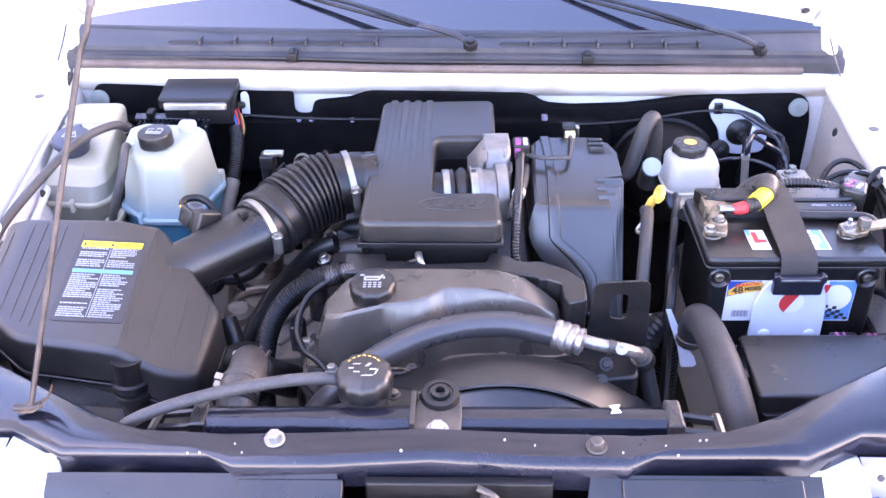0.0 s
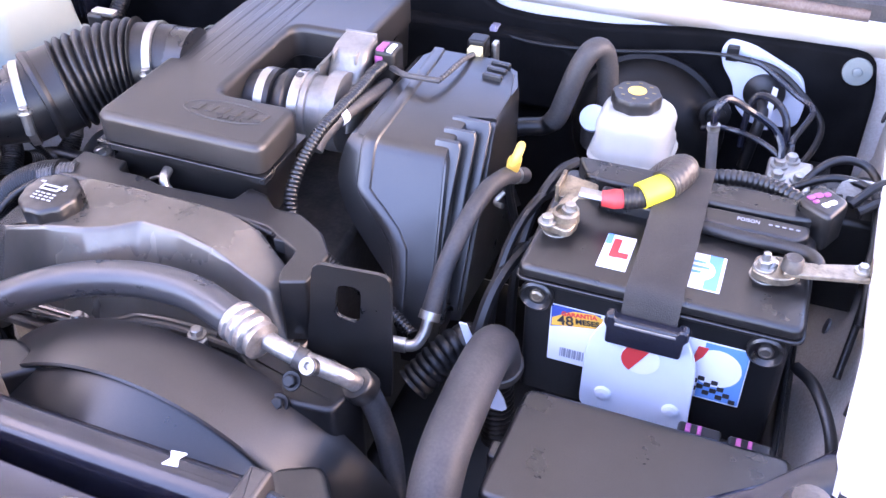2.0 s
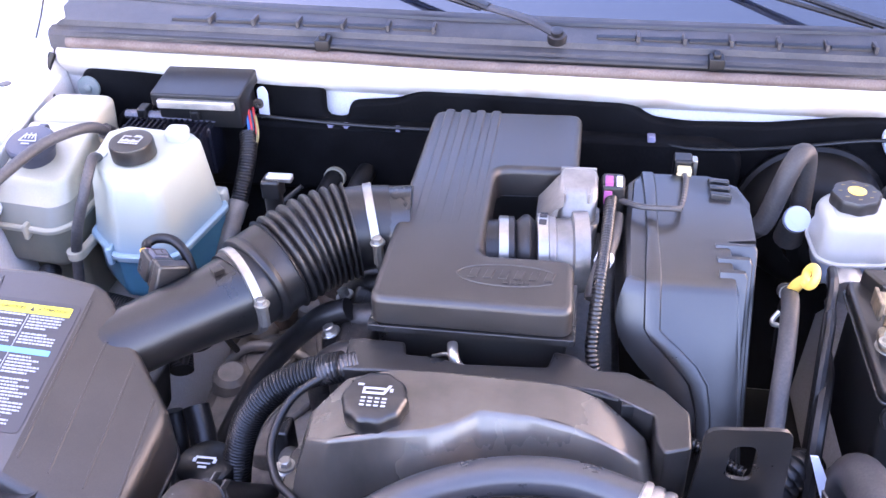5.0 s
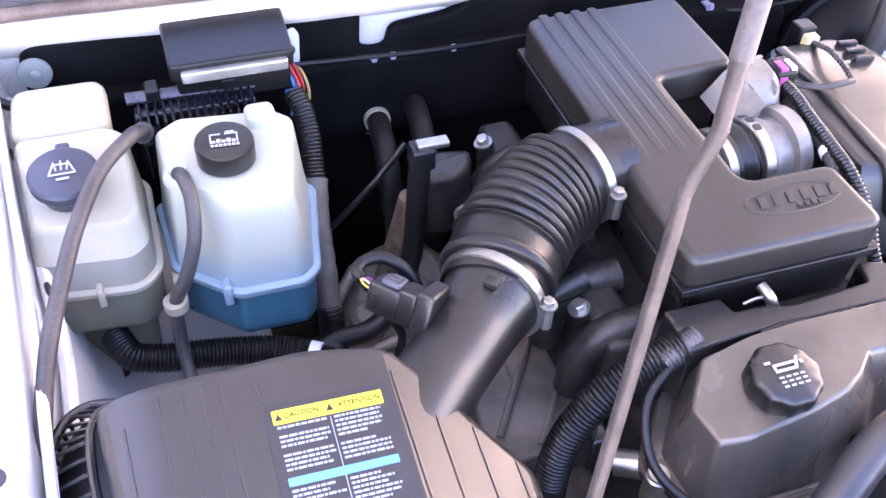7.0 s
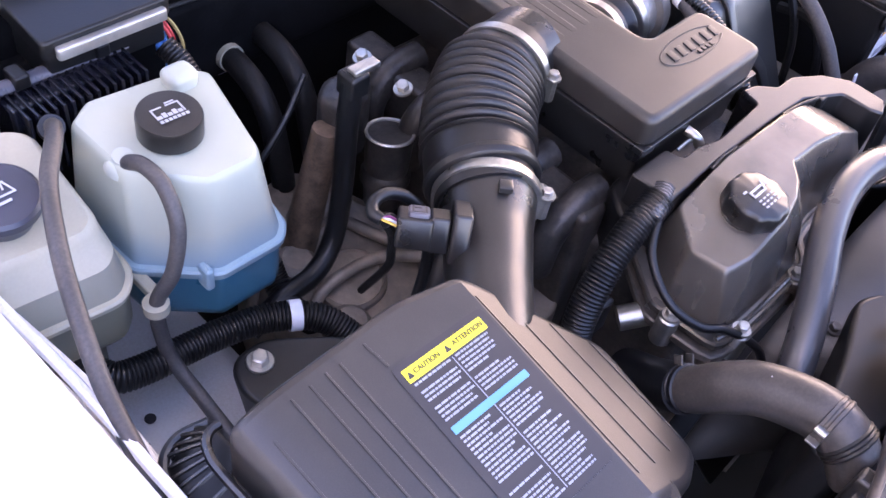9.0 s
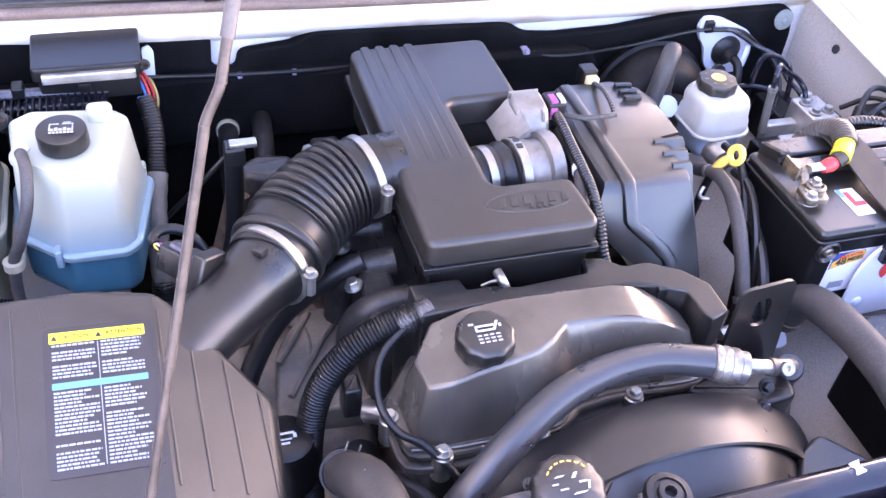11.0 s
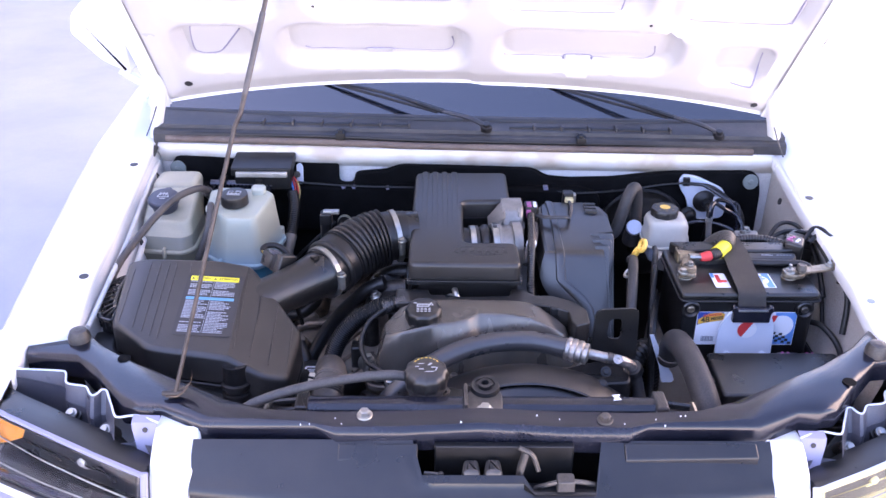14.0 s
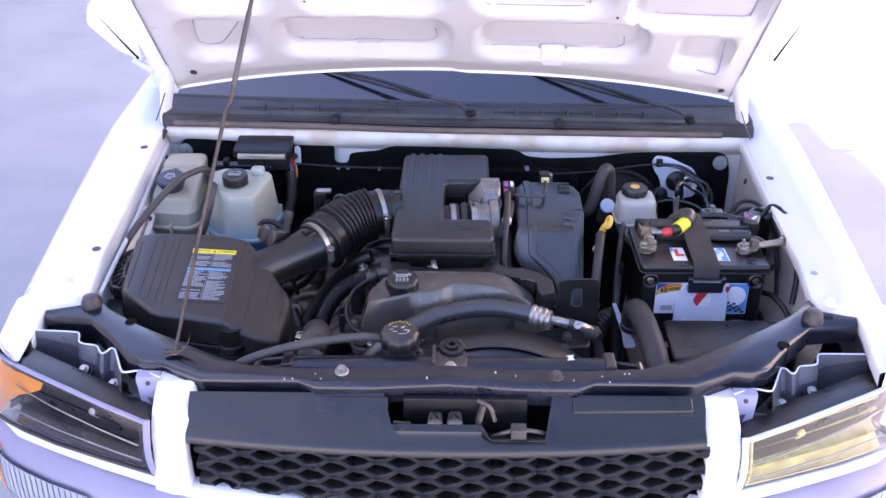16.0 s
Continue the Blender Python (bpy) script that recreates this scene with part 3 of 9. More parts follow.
def wiper(at, elbow, tip, label):
    w = thing("wiper", at, label, "wiper", "windscreen wipers")
    a, e, t = Vector(at), Vector(elbow), Vector(tip)
    bm = mesh()
    lathe(bm, a, (0, -0.35, 1), [(0.014, -0.006), (0.0145, 0.0), (0.013, 0.006), (0.0095, 0.007), (0.009, 0.013), (0.006, 0.014)], 20)
    part("pivot_cap", bm, RUBBER, w)
    bm = mesh()
    tube(bm, [a + Vector((0, 0, 0.004)), a.lerp(e, 0.4) + Vector((0, 0, 0.008)), e], [0.010, 0.0105, 0.009], 8, 6, flat=0.45)
    part("arm", bm, COWL, w, "black pressed steel arm")
    bm = mesh()
    tube(bm, [e, e.lerp(t, 0.5) + Vector((0, 0, 0.006)), t], [0.009, 0.006, 0.005], 8, 6, flat=0.7)
    part("blade_carrier", bm, DARK, w)
    bm = mesh()
    p, q = e.lerp(t, 0.05) + Vector((0, 0, -0.006)), e.lerp(t, 1.5) + Vector((0, 0, -0.006))
    tube(bm, [p, p.lerp(q, 0.5), q], 0.004, 6, 4)
    part("blade", bm, RUBBER, w)


wiper((0.018, 1.728, 1.060), (-0.085, 1.765, 1.088), (-0.34, 1.86, 1.127), "black wiper arm resting on the windscreen")
wiper((0.580, 1.742, 1.040), (0.475, 1.77, 1.075), (0.20, 1.87, 1.120), "black wiper arm beside the cowl vents")

# ---- open bonnet ----
TILT = radians(50)
UP = Vector((0, -math.cos(TILT), math.sin(TILT)))
OUT = Vector((0, math.sin(TILT), math.cos(TILT)))


def bonnet_at(u, v, depth=0.0):
    """u across, v up along the bonnet from the hinge line, depth away from the engine."""
    return Vector((u, 1.722, 1.10 + slope(u))) + UP * v + OUT * (depth + 0.012 * (1 - ((u - XC) / 0.72) ** 2))


POCKETS = [(-0.438, -0.028, 0.158, 0.318, 0.06), (0.018, 0.425, 0.158, 0.315, 0.06), (-0.660, -0.475, 0.140, 0.312, 0.05), (0.48, 0.622, 0.130, 0.282, 0.045),
           (-0.375, -0.030, 0.328, 0.66, 0.07), (0.010, 0.330, 0.328, 0.66, 0.07), (-0.655, -0.41, 0.325, 0.70, 0.06), (0.35, 0.662, 0.290, 0.68, 0.06),
           (-0.40, -0.035, 0.72, 0.95, 0.05), (0.045, 0.36, 0.72, 0.95, 0.05)]


def pocket_depth(u, v):
    d = 0.0
    for u0, u1, v0, v1, r in POCKETS:
        cx, cy, hx, hy = (u0 + u1) / 2, (v0 + v1) / 2, (u1 - u0) / 2 - r, (v1 - v0) / 2 - r
        s = math.hypot(max(abs(u - cx) - hx, 0), max(abs(v - cy) - hy, 0)) - r
        f = min(1, max(0, -s / 0.024))
        d = max(d, f * f * (3 - 2 * f) * 0.032)
        f = min(1, max(0, (-s - 0.034) / 0.006))
        d -= f * 0.004 if d > 0.02 else 0
    return d


def rear(u):
    return (0.10 if u < XC else 0.092) * (1 - abs((u - XC) / 0.72) ** 2.2)


bonnet = thing("hood", (XC, 1.70, 1.10), "open white hood showing its pressed inner panel", "hood")
bm = mesh()
nu, nv = 170, 110
grid = []
for j in range(nv + 1):
    row = []
    for i in range(nu + 1):
        u = XC - 0.70 + 1.40 * i / nu
        v0 = rear(u) + 0.004
        v = v0 + (1.04 - v0) * j / nv
        edge = min(abs(u - (XC - 0.70)), abs(u - (XC + 0.70)), v - v0)
        lip = 0.012 * max(0, 1 - edge / 0.05)
        row.append(bm.verts.new(bonnet_at(u, v, pocket_depth(u, v) + lip)))
    grid.append(row)
for a, b in zip(grid, grid[1:]):
    for i in range(nu):
        bm.faces.new((a[i], a[i + 1], b[i + 1], b[i]))
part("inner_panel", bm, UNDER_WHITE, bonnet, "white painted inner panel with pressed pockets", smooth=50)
bm = mesh()
rows = []
for i in range(41):
    u = XC - 0.725 + 1.45 * i / 40
    v0 = rear(u) - 0.006
    rows.append([bonnet_at(u, v0, 0.010), bonnet_at(u, v0, 0.038)] + [bonnet_at(u, v0 + (1.06 - v0) * f, 0.045) for f in (0.2, 0.5, 0.8, 0.97)] + [bonnet_at(u, 1.075, 0.03), bonnet_at(u, 1.06, 0.012)] + [bonnet_at(u, v0 + (1.06 - v0) * f, 0.036) for f in (0.97, 0.5, 0.03)])
rings_to(bm, rows)
part("outer_skin", bm, WHITE, bonnet, "white painted outer skin", smooth=50)
# thin grey tubes draw the shadow line in the pockets' creases
for u0, u1, v0, v1, tab in ((-0.385, -0.064, 0.193, 0.245, True), (0.045, 0.372, 0.180, 0.232, True), (-0.325, -0.065, 0.365, 0.58, False), (0.045, 0.275, 0.345, 0.57, False), (0.42, 0.632, 0.320, 0.57, False), (-0.615, -0.455, 0.360, 0.60, False)):
    bm = mesh()
    line = [(u0, v0 + 0.010), (u0 + 0.012, v0 + 0.003), (u0 + 0.03, v0)]
    if tab:
        m = (u0 + u1) / 2
        line += [(m - 0.037, v0), (m - 0.032, v0 - 0.004), (m - 0.026, v0 + 0.006), (m + 0.026, v0 + 0.006), (m + 0.032, v0 - 0.004), (m + 0.037, v0)]
    line += [(u1 - 0.03, v0), (u1 - 0.008, v0 + 0.006), (u1, v0 + 0.026), (u1 - 0.004, v1)]
    tube(bm, [bonnet_at(u, v, pocket_depth(u, v) - 0.0004) for u, v in line], 0.0015, 6, 3)
    part("crease_shade", bm, BUMPER, bonnet)
    if tab:                                # short flat tongue that runs down from each pressed edge
        bm = mesh()
        rings_to(bm, [[bonnet_at(m + k * w, v, pocket_depth(m, v) - dd) for k, dd in ((-1, -0.002), (-1, 0.004), (1, 0.004), (1, -0.002))] for v, w in ((v0 - 0.030, 0.022), (v0 - 0.012, 0.025), (v0 + 0.006, 0.026))])
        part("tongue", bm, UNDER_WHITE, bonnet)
# the same drawn shadow lines in the corner pockets
for line in ([(-0.619, 0.269), (-0.626, 0.225), (-0.628, 0.187), (-0.620, 0.176), (-0.605, 0.171), (-0.584, 0.172), (-0.565, 0.190), (-0.540, 0.228), (-0.517, 0.263)], [(0.603, 0.226), (0.606, 0.18), (0.603, 0.140), (0.590, 0.132), (0.555, 0.137)]):
    bm = mesh()
    tube(bm, [bonnet_at(u, v, pocket_depth(u, v) - 0.0004) for u, v in line], 0.0019, 6, 3)
    part("crease_shade", bm, BUMPER, bonnet)
for d in (-1, 1):
    bm = mesh()
    rows = []
    for v in (0.0, 0.05, 0.3, 0.7, 1.05):
        a = bonnet_at(XC + d * 0.695, v, 0.006)
        b = bonnet_at(XC + d * 0.727, v, 0.0)
        c = bonnet_at(XC + d * 0.728, v, 0.04)
        rows.append([a, b, c])
    rings_to(bm, rows, closed=False)
    part("side_flange", bm, WHITE, bonnet)
    bm = mesh()
    base = bonnet_at(XC + d * 0.70, 0.06, 0.0)
    tube(bm, [base + Vector((0, -0.02, 0.05)), base + Vector((d * 0.01, 0.01, 0.0)), Vector((XC + d * 0.745, 1.745, 1.035 + slope(XC + d * 0.7))), Vector((XC + d * 0.742, 1.72, 0.985 + slope(XC + d * 0.7)))], [0.016, 0.018, 0.014, 0.012], 8, 5, flat=0.5)
    part("hinge", bm, WHITE, bonnet, "white painted hood hinge")
    bm = mesh()
    tube(bm, [(XC + d * 0.726, 1.708, 1.095 - d * 0.022), (XC + d * 0.740, 1.705, 1.060 - d * 0.022), (XC + d * 0.757, 1.70, 1.023 - d * 0.022)], 0.0032, 8, flat=0.5)
    part("hinge_slot", bm, HOSE_GREY, bonnet, "grey gap in the hinge")
for u, v, r in ((-0.35, 0.360, 0.0032), (0.334, 0.342, 0.0032), (-0.660, 0.097, 0.009), (0.632, 0.060, 0.008)):
    bm = mesh()
    p = bonnet_at(u, v, pocket_depth(u, v) - 0.001)
    lathe(bm, p, -OUT, [(r, 0), (r, 0.0015), (r * 0.6, 0.0016)], 14)
    part("hole_plug", bm, LABEL_DARK, bonnet)

# ---- bonnet prop rod ----
rod = thing("hood_prop_rod", (-0.506, 0.816, 0.948), "thin grey steel prop rod holding the hood open", "prop rod")
foot = Vector((-0.506, 0.816, 0.953))
way = Vector((0.247, 0.2943, 0.9233)).normalized()
jog = Vector((0.005, -0.003, 0.0))
bm = mesh()
tube(bm, [foot, foot + way * 0.2, foot + way * 0.40, foot + way * 0.425, foot + way * 0.45 + jog, foot + way * 0.475 + jog, foot + way * 0.7 + jog, foot + way * 0.925 + jog], 0.0035, 10)
part("rod", bm, RUSTY, rod, "dusty grey steel rod")
bm = mesh()
tube(bm, [foot + way * 0.478 + jog, foot + way * 0.53 + jog, foot + way * 0.60 + jog], 0.0046, 10)
part("grip", bm, HOSE_GREY, rod)
bm = mesh()
rings_to(bm, [[foot + Vector((x, y - w, z)), foot + Vector((x, y + w, z)), foot + Vector((x, y + w, z + 0.0022)), foot + Vector((x, y - w, z + 0.0022))] for x, y, z, w in ((-0.014, 0.0, -0.003, 0.008), (0.004, 0.002, -0.003, 0.009), (0.014, 0.006, 0.002, 0.007), (0.022, 0.010, 0.010, 0.005), (0.026, 0.012, 0.022, 0.003), (0.026, 0.013, 0.031, 0.002))])
part("pivot_clip", bm, RUST_CLIP, rod, "rusty sheet pivot clip")
bm = mesh()
tube(bm, [foot + Vector((-0.020, -0.001, 0.0)), foot, foot + Vector((0.012, 0.003, 0.001))], 0.0042, 8)
part("pivot", bm, RUSTY, rod)

# ---- radiator support (black tie bar across the front) ----
support = thing("radiator_support", (XC, 0.78, 0.90), "black painted radiator support bar with bolts", "radiator support", kind="structure")
REAR = [(0.0, 0.788), (0.12, 0.786), (0.24, 0.784), (0.345, 0.79), (0.40, 0.815), (0.49, 0.868), (0.58, 0.922), (0.65, 0.975), (0.70, 1.03), (0.735, 1.03), (0.775, 1.005)]
FRONT = [(0.0, 0.742), (0.12, 0.738), (0.22, 0.735), (0.25, 0.752), (0.425, 0.756), (0.497, 0.795), (0.530, 0.797), (0.560, 0.806), (0.615, 0.868), (0.67, 0.930), (0.765, 0.945)]


def bar_z(d, y):
    return 0.945 + 0.006 * math.exp(-(d / 0.09) ** 2) - 0.012 * max(0, (d - 0.45)) + 0.0


bm = mesh()
rows = []
half = list(zip(REAR, FRONT))
full = [(-1, r, f) for r, f in half[::-1]] + [(1, r, f) for r, f in half[1:]]
for d, (dr, yr), (df, yf) in full:
    z = bar_z(dr, yr)
    wave = 0.010 * math.exp(-((dr - 0.10) / 0.05) ** 2)
    rows.append([(XC + d * dr, yr, z - 0.035), (XC + d * dr, yr, z - 0.004), (XC + d * (dr * 0.93 + df * 0.07), yr * 0.93 + yf * 0.07, z),
                 (XC + d * (dr * 0.5 + df * 0.5), (yr + yf) / 2, z - 0.001 - wave * 0.3), (XC + d * (dr * 0.28 + df * 0.72), yr * 0.28 + yf * 0.72, z - 0.001), (XC + d * (dr * 0.14 + df * 0.86), yr * 0.14 + yf * 0.86, z - 0.0025), (XC + d * (dr * 0.06 + df * 0.94), yr * 0.06 + yf * 0.94, z - 0.0055),
                 (XC + d * (dr * 0.015 + df * 0.985), yr * 0.015 + yf * 0.985, z - 0.0095), (XC + d * df, yf, z - 0.014), (XC + d * df, yf - 0.002, z - 0.04), (XC + d * df, yf + 0.014, z - 0.042), (XC + d * df, yf + 0.014, z - 0.05)])
rings_to(bm, rows)
part("tie_bar", bm, BLACK_PAINT, support, smooth=55)
bm = mesh()
box(bm, XC - 0.33, XC + 0.31, 0.775, 0.80, 0.50, 0.915)
part("centre_panel", bm, DARK, support)
for x, y, nm in ((-0.207, 0.773, "bolt"), (0.160, 0.764, "bolt")):
    bm = mesh()
    hexbolt(bm, (x, y, 0.944), (0, -0.1, 1), 0.008)
    part(nm, bm, STEEL if x < 0 else DULL_METAL, support, "bare steel bolt")
for x, y in ((-0.715, 0.985), (0.655, 0.955)):
    bm = mesh()
    lathe(bm, (x, y, 0.938), (0, 0, 1), [(0.020, 0), (0.019, 0.012), (0.014, 0.022), (0.006, 0.024)], 18)
    part("rubber_stop", bm, HOSE_BROWN, support, "dusty rubber hood stop")
for x, y in ((-0.62, 0.925), (0.575, 0.868)):
    bm = mesh()
    lathe(bm, (x, y, 0.943), (0, 0, 1), [(0.011, 0), (0.011, 0.0008), (0.008, 0.0009)], 14)
    part("hole", bm, FELT, support)
rnd = random.Random(4)
for k in range(12):
    x = rnd.uniform(-0.42, 0.34)
    y = rnd.uniform(0.748, 0.78)
    bm = mesh()
    s = rnd.uniform(0.0004, 0.0011)
    slab(bm, rounded([(x - s, y - s * 0.6), (x + s * 1.3, y - s * 0.3), (x + s, y + s * 0.8), (x - s * 0.7, y + s * 0.5)], s * 0.3, 2), bar_z(abs(x - XC), y) - 0.002, bar_z(abs(x - XC), y) + 0.0008, 0)
    part("paint_chip", bm, LABEL_WHITE, support)

# ---- grille and front panel ----
grille = thing("grille", (XC, 0.67, 0.72), "dark grey plastic grille with a lattice of diamond openings", "grille")


def grille_edge(x):
    q = ((x - XC) / 0.435) ** 2
    return 0.652 + 0.030 * q


bm = mesh()
rows = []
xs = [XC - 0.435 + 0.87 * k / 58 for k in range(59)]
NOTCH = [(-0.119, 0.044, 0.690), (0.044, 0.150, 0.668)]
for x in xs:
    front = grille_edge(x)
    back = 0.738
    for a, b, y in NOTCH:
        if a < x < b:
            back = y
    zb = 0.926 - 0.55 * (0.738 - back)
    rows.append([(x, back, zb - 0.02), (x, back, zb), (x, back * 0.66 + front * 0.34, zb * 0.66 + 0.874 * 0.34 + 0.004), (x, front + 0.022, 0.8855), (x, front + 0.011, 0.8795), (x, front + 0.004, 0.8735), (x, front + 0.001, 0.868), (x, front, 0.860), (x, front + 0.016, 0.858)])
rings_to(bm, rows)
part("upper_panel", bm, PLASTIC, grille, "dusty dark plastic upper panel", smooth=50)
for x0, x1, z in ((-0.245, -0.125, 0.9245), (0.185, 0.385, 0.9275)):
    bm = mesh()
    slab(bm, rounded([(x0, 0.708), (x1, 0.712), (x1, 0.733), (x0, 0.733)], 0.003, 2), 0.89, lambda x, y, z=z: z - 0.55 * (0.738 - y) + 0.003, 0.003)
    part("raised_pad", bm, PLASTIC, grille)
pitch, rowh = 0.077, 0.0178
for r in range(12):
    bm = mesh()
    z0 = 0.856 - r * rowh
    line, k, x = [], 0, XC - 0.424
    while x < XC + 0.426:
        up = 1 if (k + r) % 2 else -1
        line.append(Vector((x, grille_edge(x) + 0.005, z0 + up * rowh * 0.5)))
        x += pitch / 4
        line.append(Vector((x, grille_edge(x) + 0.005, z0 + up * rowh * 0.25)))
        x += pitch / 4
        k += 1
    rows = []
    for a in line:
        h = 0.0060
        rows.append([a + Vector(v) for v in ((0, 0, h), (0, -0.004, h * 0.6), (0, -0.004, -h * 0.8), (0, 0.006, -h * 1.6), (0, 0.024, -h * 2.2), (0, 0.024, h * 1.3))])
    rings_to(bm, rows)
    part("lattice_bar", bm, PLASTIC, grille, smooth=50)
bm = mesh()
box(bm, XC - 0.42, XC + 0.42, 0.70, 0.72, 0.60, 0.86)
part("backing", bm, DARK, grille)
bm = mesh()
box(bm, XC - 0.43, XC + 0.43, 0.650, 0.70, 0.62, 0.69, 0.01, 0.01)
part("lower_bar", bm, DUSTY, grille)

# ---- hood latch ----
latch = thing("hood_latch", (-0.02, 0.72, 0.87), "dusty steel hood latch mechanism behind the grille", "latch")
bm = mesh()
box(bm, -0.10, 0.11, 0.724, 0.736, 0.80, 0.925, 0.002)
part("plate", bm, DARK, latch)
for x, z in ((-0.045, 0.905), (-0.012, 0.906)):
    bm = mesh()
    slab(bm, rounded([(x - 0.014, 0.690), (x + 0.014, 0.690), (x + 0.011, 0.722), (x - 0.011, 0.722)], 0.006, 3), z - 0.045, z, 0.008, 0.004)
    part("jaw", bm, DULL_METAL, latch)
bm = mesh()
tube(bm, [(0.035, 0.705, 0.93), (0.028, 0.70, 0.90), (0.026, 0.70, 0.87)], 0.007, 8, flat=0.5)
tube(bm, [(0.025, 0.71, 0.935), (0.045, 0.705, 0.925), (0.055, 0.70, 0.90)], 0.004, 8)
part("lever", bm, DULL_METAL, latch)
bm = mesh()
tube(bm, [(-0.115, 0.70, 0.895), (-0.09, 0.70, 0.89), (-0.085, 0.70, 0.87), (-0.06, 0.70, 0.865)], 0.003, 8)
lathe(bm, (-0.09, 0.70, 0.86), (0, 0, 1), [(0.009, 0), (0.009, 0.02), (0.004, 0.022), (0.004, 0.035)], 12)
part("striker_spring", bm, DULL_METAL, latch)
bm = mesh()
tube(bm, [(0.05, 0.69, 0.875), (0.08, 0.68, 0.895), (0.11, 0.68, 0.897), (0.15, 0.69, 0.88)], 0.004, 8)
box(bm, 0.080, 0.106, 0.668, 0.690, 0.885, 0.905, 0.002)
part("cable_bracket", bm, DULL_METAL, latch)

# ---- head lamps with brackets, valance ----
def leaning(x, y, z):
    """The nose leans slightly down to its right."""
    return Vector((x, y, z - 0.024 * (x - XC)))


LAMP_TOP = [(0.500, 0.694, 0.887), (0.58, 0.721, 0.902), (0.667, 0.755, 0.917), (0.73, 0.785, 0.922), (0.776, 0.815, 0.920), (0.813, 0.847, 0.915)]
LAMP_FOOT = [(0.502, 0.692, 0.770), (0.60, 0.726, 0.769), (0.70, 0.766, 0.765), (0.775, 0.805, 0.760), (0.825, 0.838, 0.754), (0.860, 0.866, 0.750)]


def headlamp(side, label):
    hl = thing("headlight", (XC + side * 0.66, 0.77, 0.76), label, "headlight", "headlights")
    last = len(LAMP_TOP) - 1

    def at(k, f, dy=0.0):
        """A point of the lamp's face: k along it from its inner end, f down from its upper edge, dy behind it."""
        i = min(int(k), last - 1)
        a = Vector(LAMP_TOP[i]).lerp(Vector(LAMP_TOP[i + 1]), k - i)
        b = Vector(LAMP_FOOT[i]).lerp(Vector(LAMP_FOOT[i + 1]), k - i)
        p = a.lerp(b, f)
        return leaning(XC + side * p.x, p.y - 0.016 * math.sin(math.pi * f) + dy, p.z)
    ends = [last * n / 20 for n in range(21)]
    bm = mesh()
    down = (0.06, 0.2, 0.35, 0.5, 0.65, 0.8, 0.95)
    rings_to(bm, [[at(k, f) for f in down] + [at(k, f, 0.004) for f in down[::-1]] for k in ends])
    part("lens", bm, LENS, hl, "clear plastic lens", smooth=60).visible_shadow = False
    bm = mesh()
    fine = []
    for n in range(61):
        k = 0.08 + (last - 1.55) * n / 60
        wob = 0.0 if side < 0 else 0.004 * math.sin(n * 1.31) + 0.003 * math.sin(n * 0.47)
        fine.append([at(k, 0.10, 0.008), at(k, 0.2, 0.050 + wob), at(k, 0.36, 0.058 + wob), at(k, 0.40, 0.030), at(k, 0.44, 0.056 + wob), at(k, 0.66, 0.060 + wob), at(k, 0.72, 0.026), at(k, 0.78, 0.040), at(k, 0.92, 0.008)])
    rings_to(bm, fine, closed=False)
    # left lamp painted dark, right lamp painted bright, in place of mirrored light
    part("reflector", bm, DIM_REFLECTOR if side < 0 else BRIGHT_REFLECTOR, hl, "reflector painted dark for its dim reflection" if side < 0 else "fluted reflector with bright yellowish reflections painted in", smooth=30)
    bm = mesh()
    rings_to(bm, [[at(k, 0.08, 0.034), at(k, 0.08 + (f - 0.08) * 0.4, 0.020), at(k, 0.08 + (f - 0.08) * 0.7, 0.012), at(k, f, 0.006)] for k, f in (((2.5, 0.22), (2.9, 0.34), (3.3, 0.42), (3.7, 0.52), (4.1, 0.74), (4.5, 0.92), (4.98, 0.93)) if side < 0 else ((4.4, 0.5), (4.6, 0.92), (4.98, 0.93)))], closed=False)
    part("turn_lamp", bm, ORANGE, hl, "amber turn lamp", smooth=60)
    bm = mesh()
    for n in range(6):
        k = 3.1 + 0.1 * n
        tube(bm, [at(k, 0.40 + 0.03 * n, 0.008), at(k + 0.10, 0.50 + 0.035 * n, 0.007)], 0.0042, 6, flat=0.5)
    part("lamp_flutes", bm, STEEL, hl, "bright chrome flutes beside the amber lamp")
    for f0, f1 in ((0.30, 0.46), (0.66, 0.76)):
        bm = mesh()
        tube(bm, [at(0.22 + (last - 1.75) * n / 8, f1 + (f0 - f1) * n / 8, 0.006) for n in range(9)], 0.0013, 6, 2)
        part("chrome_line", bm, STEEL, hl)
    for nm, pts, w in (("bezel_top", [at(k, 0.035, -0.002) for k in ends], 0.0048), ("bezel_end", [at(0.0, f, -0.001) for f in (0.0, 0.2, 0.4, 0.6, 0.8, 1.0)], 0.0062), ("bezel_foot", [at(k, 0.965, -0.002) for k in ends], 0.0050)):
        bm = mesh()
        tube(bm, pts, w, 8, 2, flat=0.7)
        part(nm, bm, (HOSE_GREY if nm == "bezel_foot" else BUMPER) if side < 0 else PAINTED_PLATE, hl)
    bm = mesh()
    tube(bm, [at(0.15, f, 0.006) for f in (0.10, 0.3, 0.5, 0.7, 0.9)], 0.0028, 8, 3)
    tube(bm, [at(0.15 + (last - 1.7) * n / 8, 0.115, 0.006) for n in range(9)], 0.0018, 8, 3)
    tube(bm, [at(0.15 + (last - 1.7) * n / 8, 0.895, 0.006) for n in range(9)], 0.0018, 8, 3)
    part("inner_frame", bm, HOSE_GREY if side < 0 else BRIGHT_REFLECTOR, hl)
    bm = mesh()
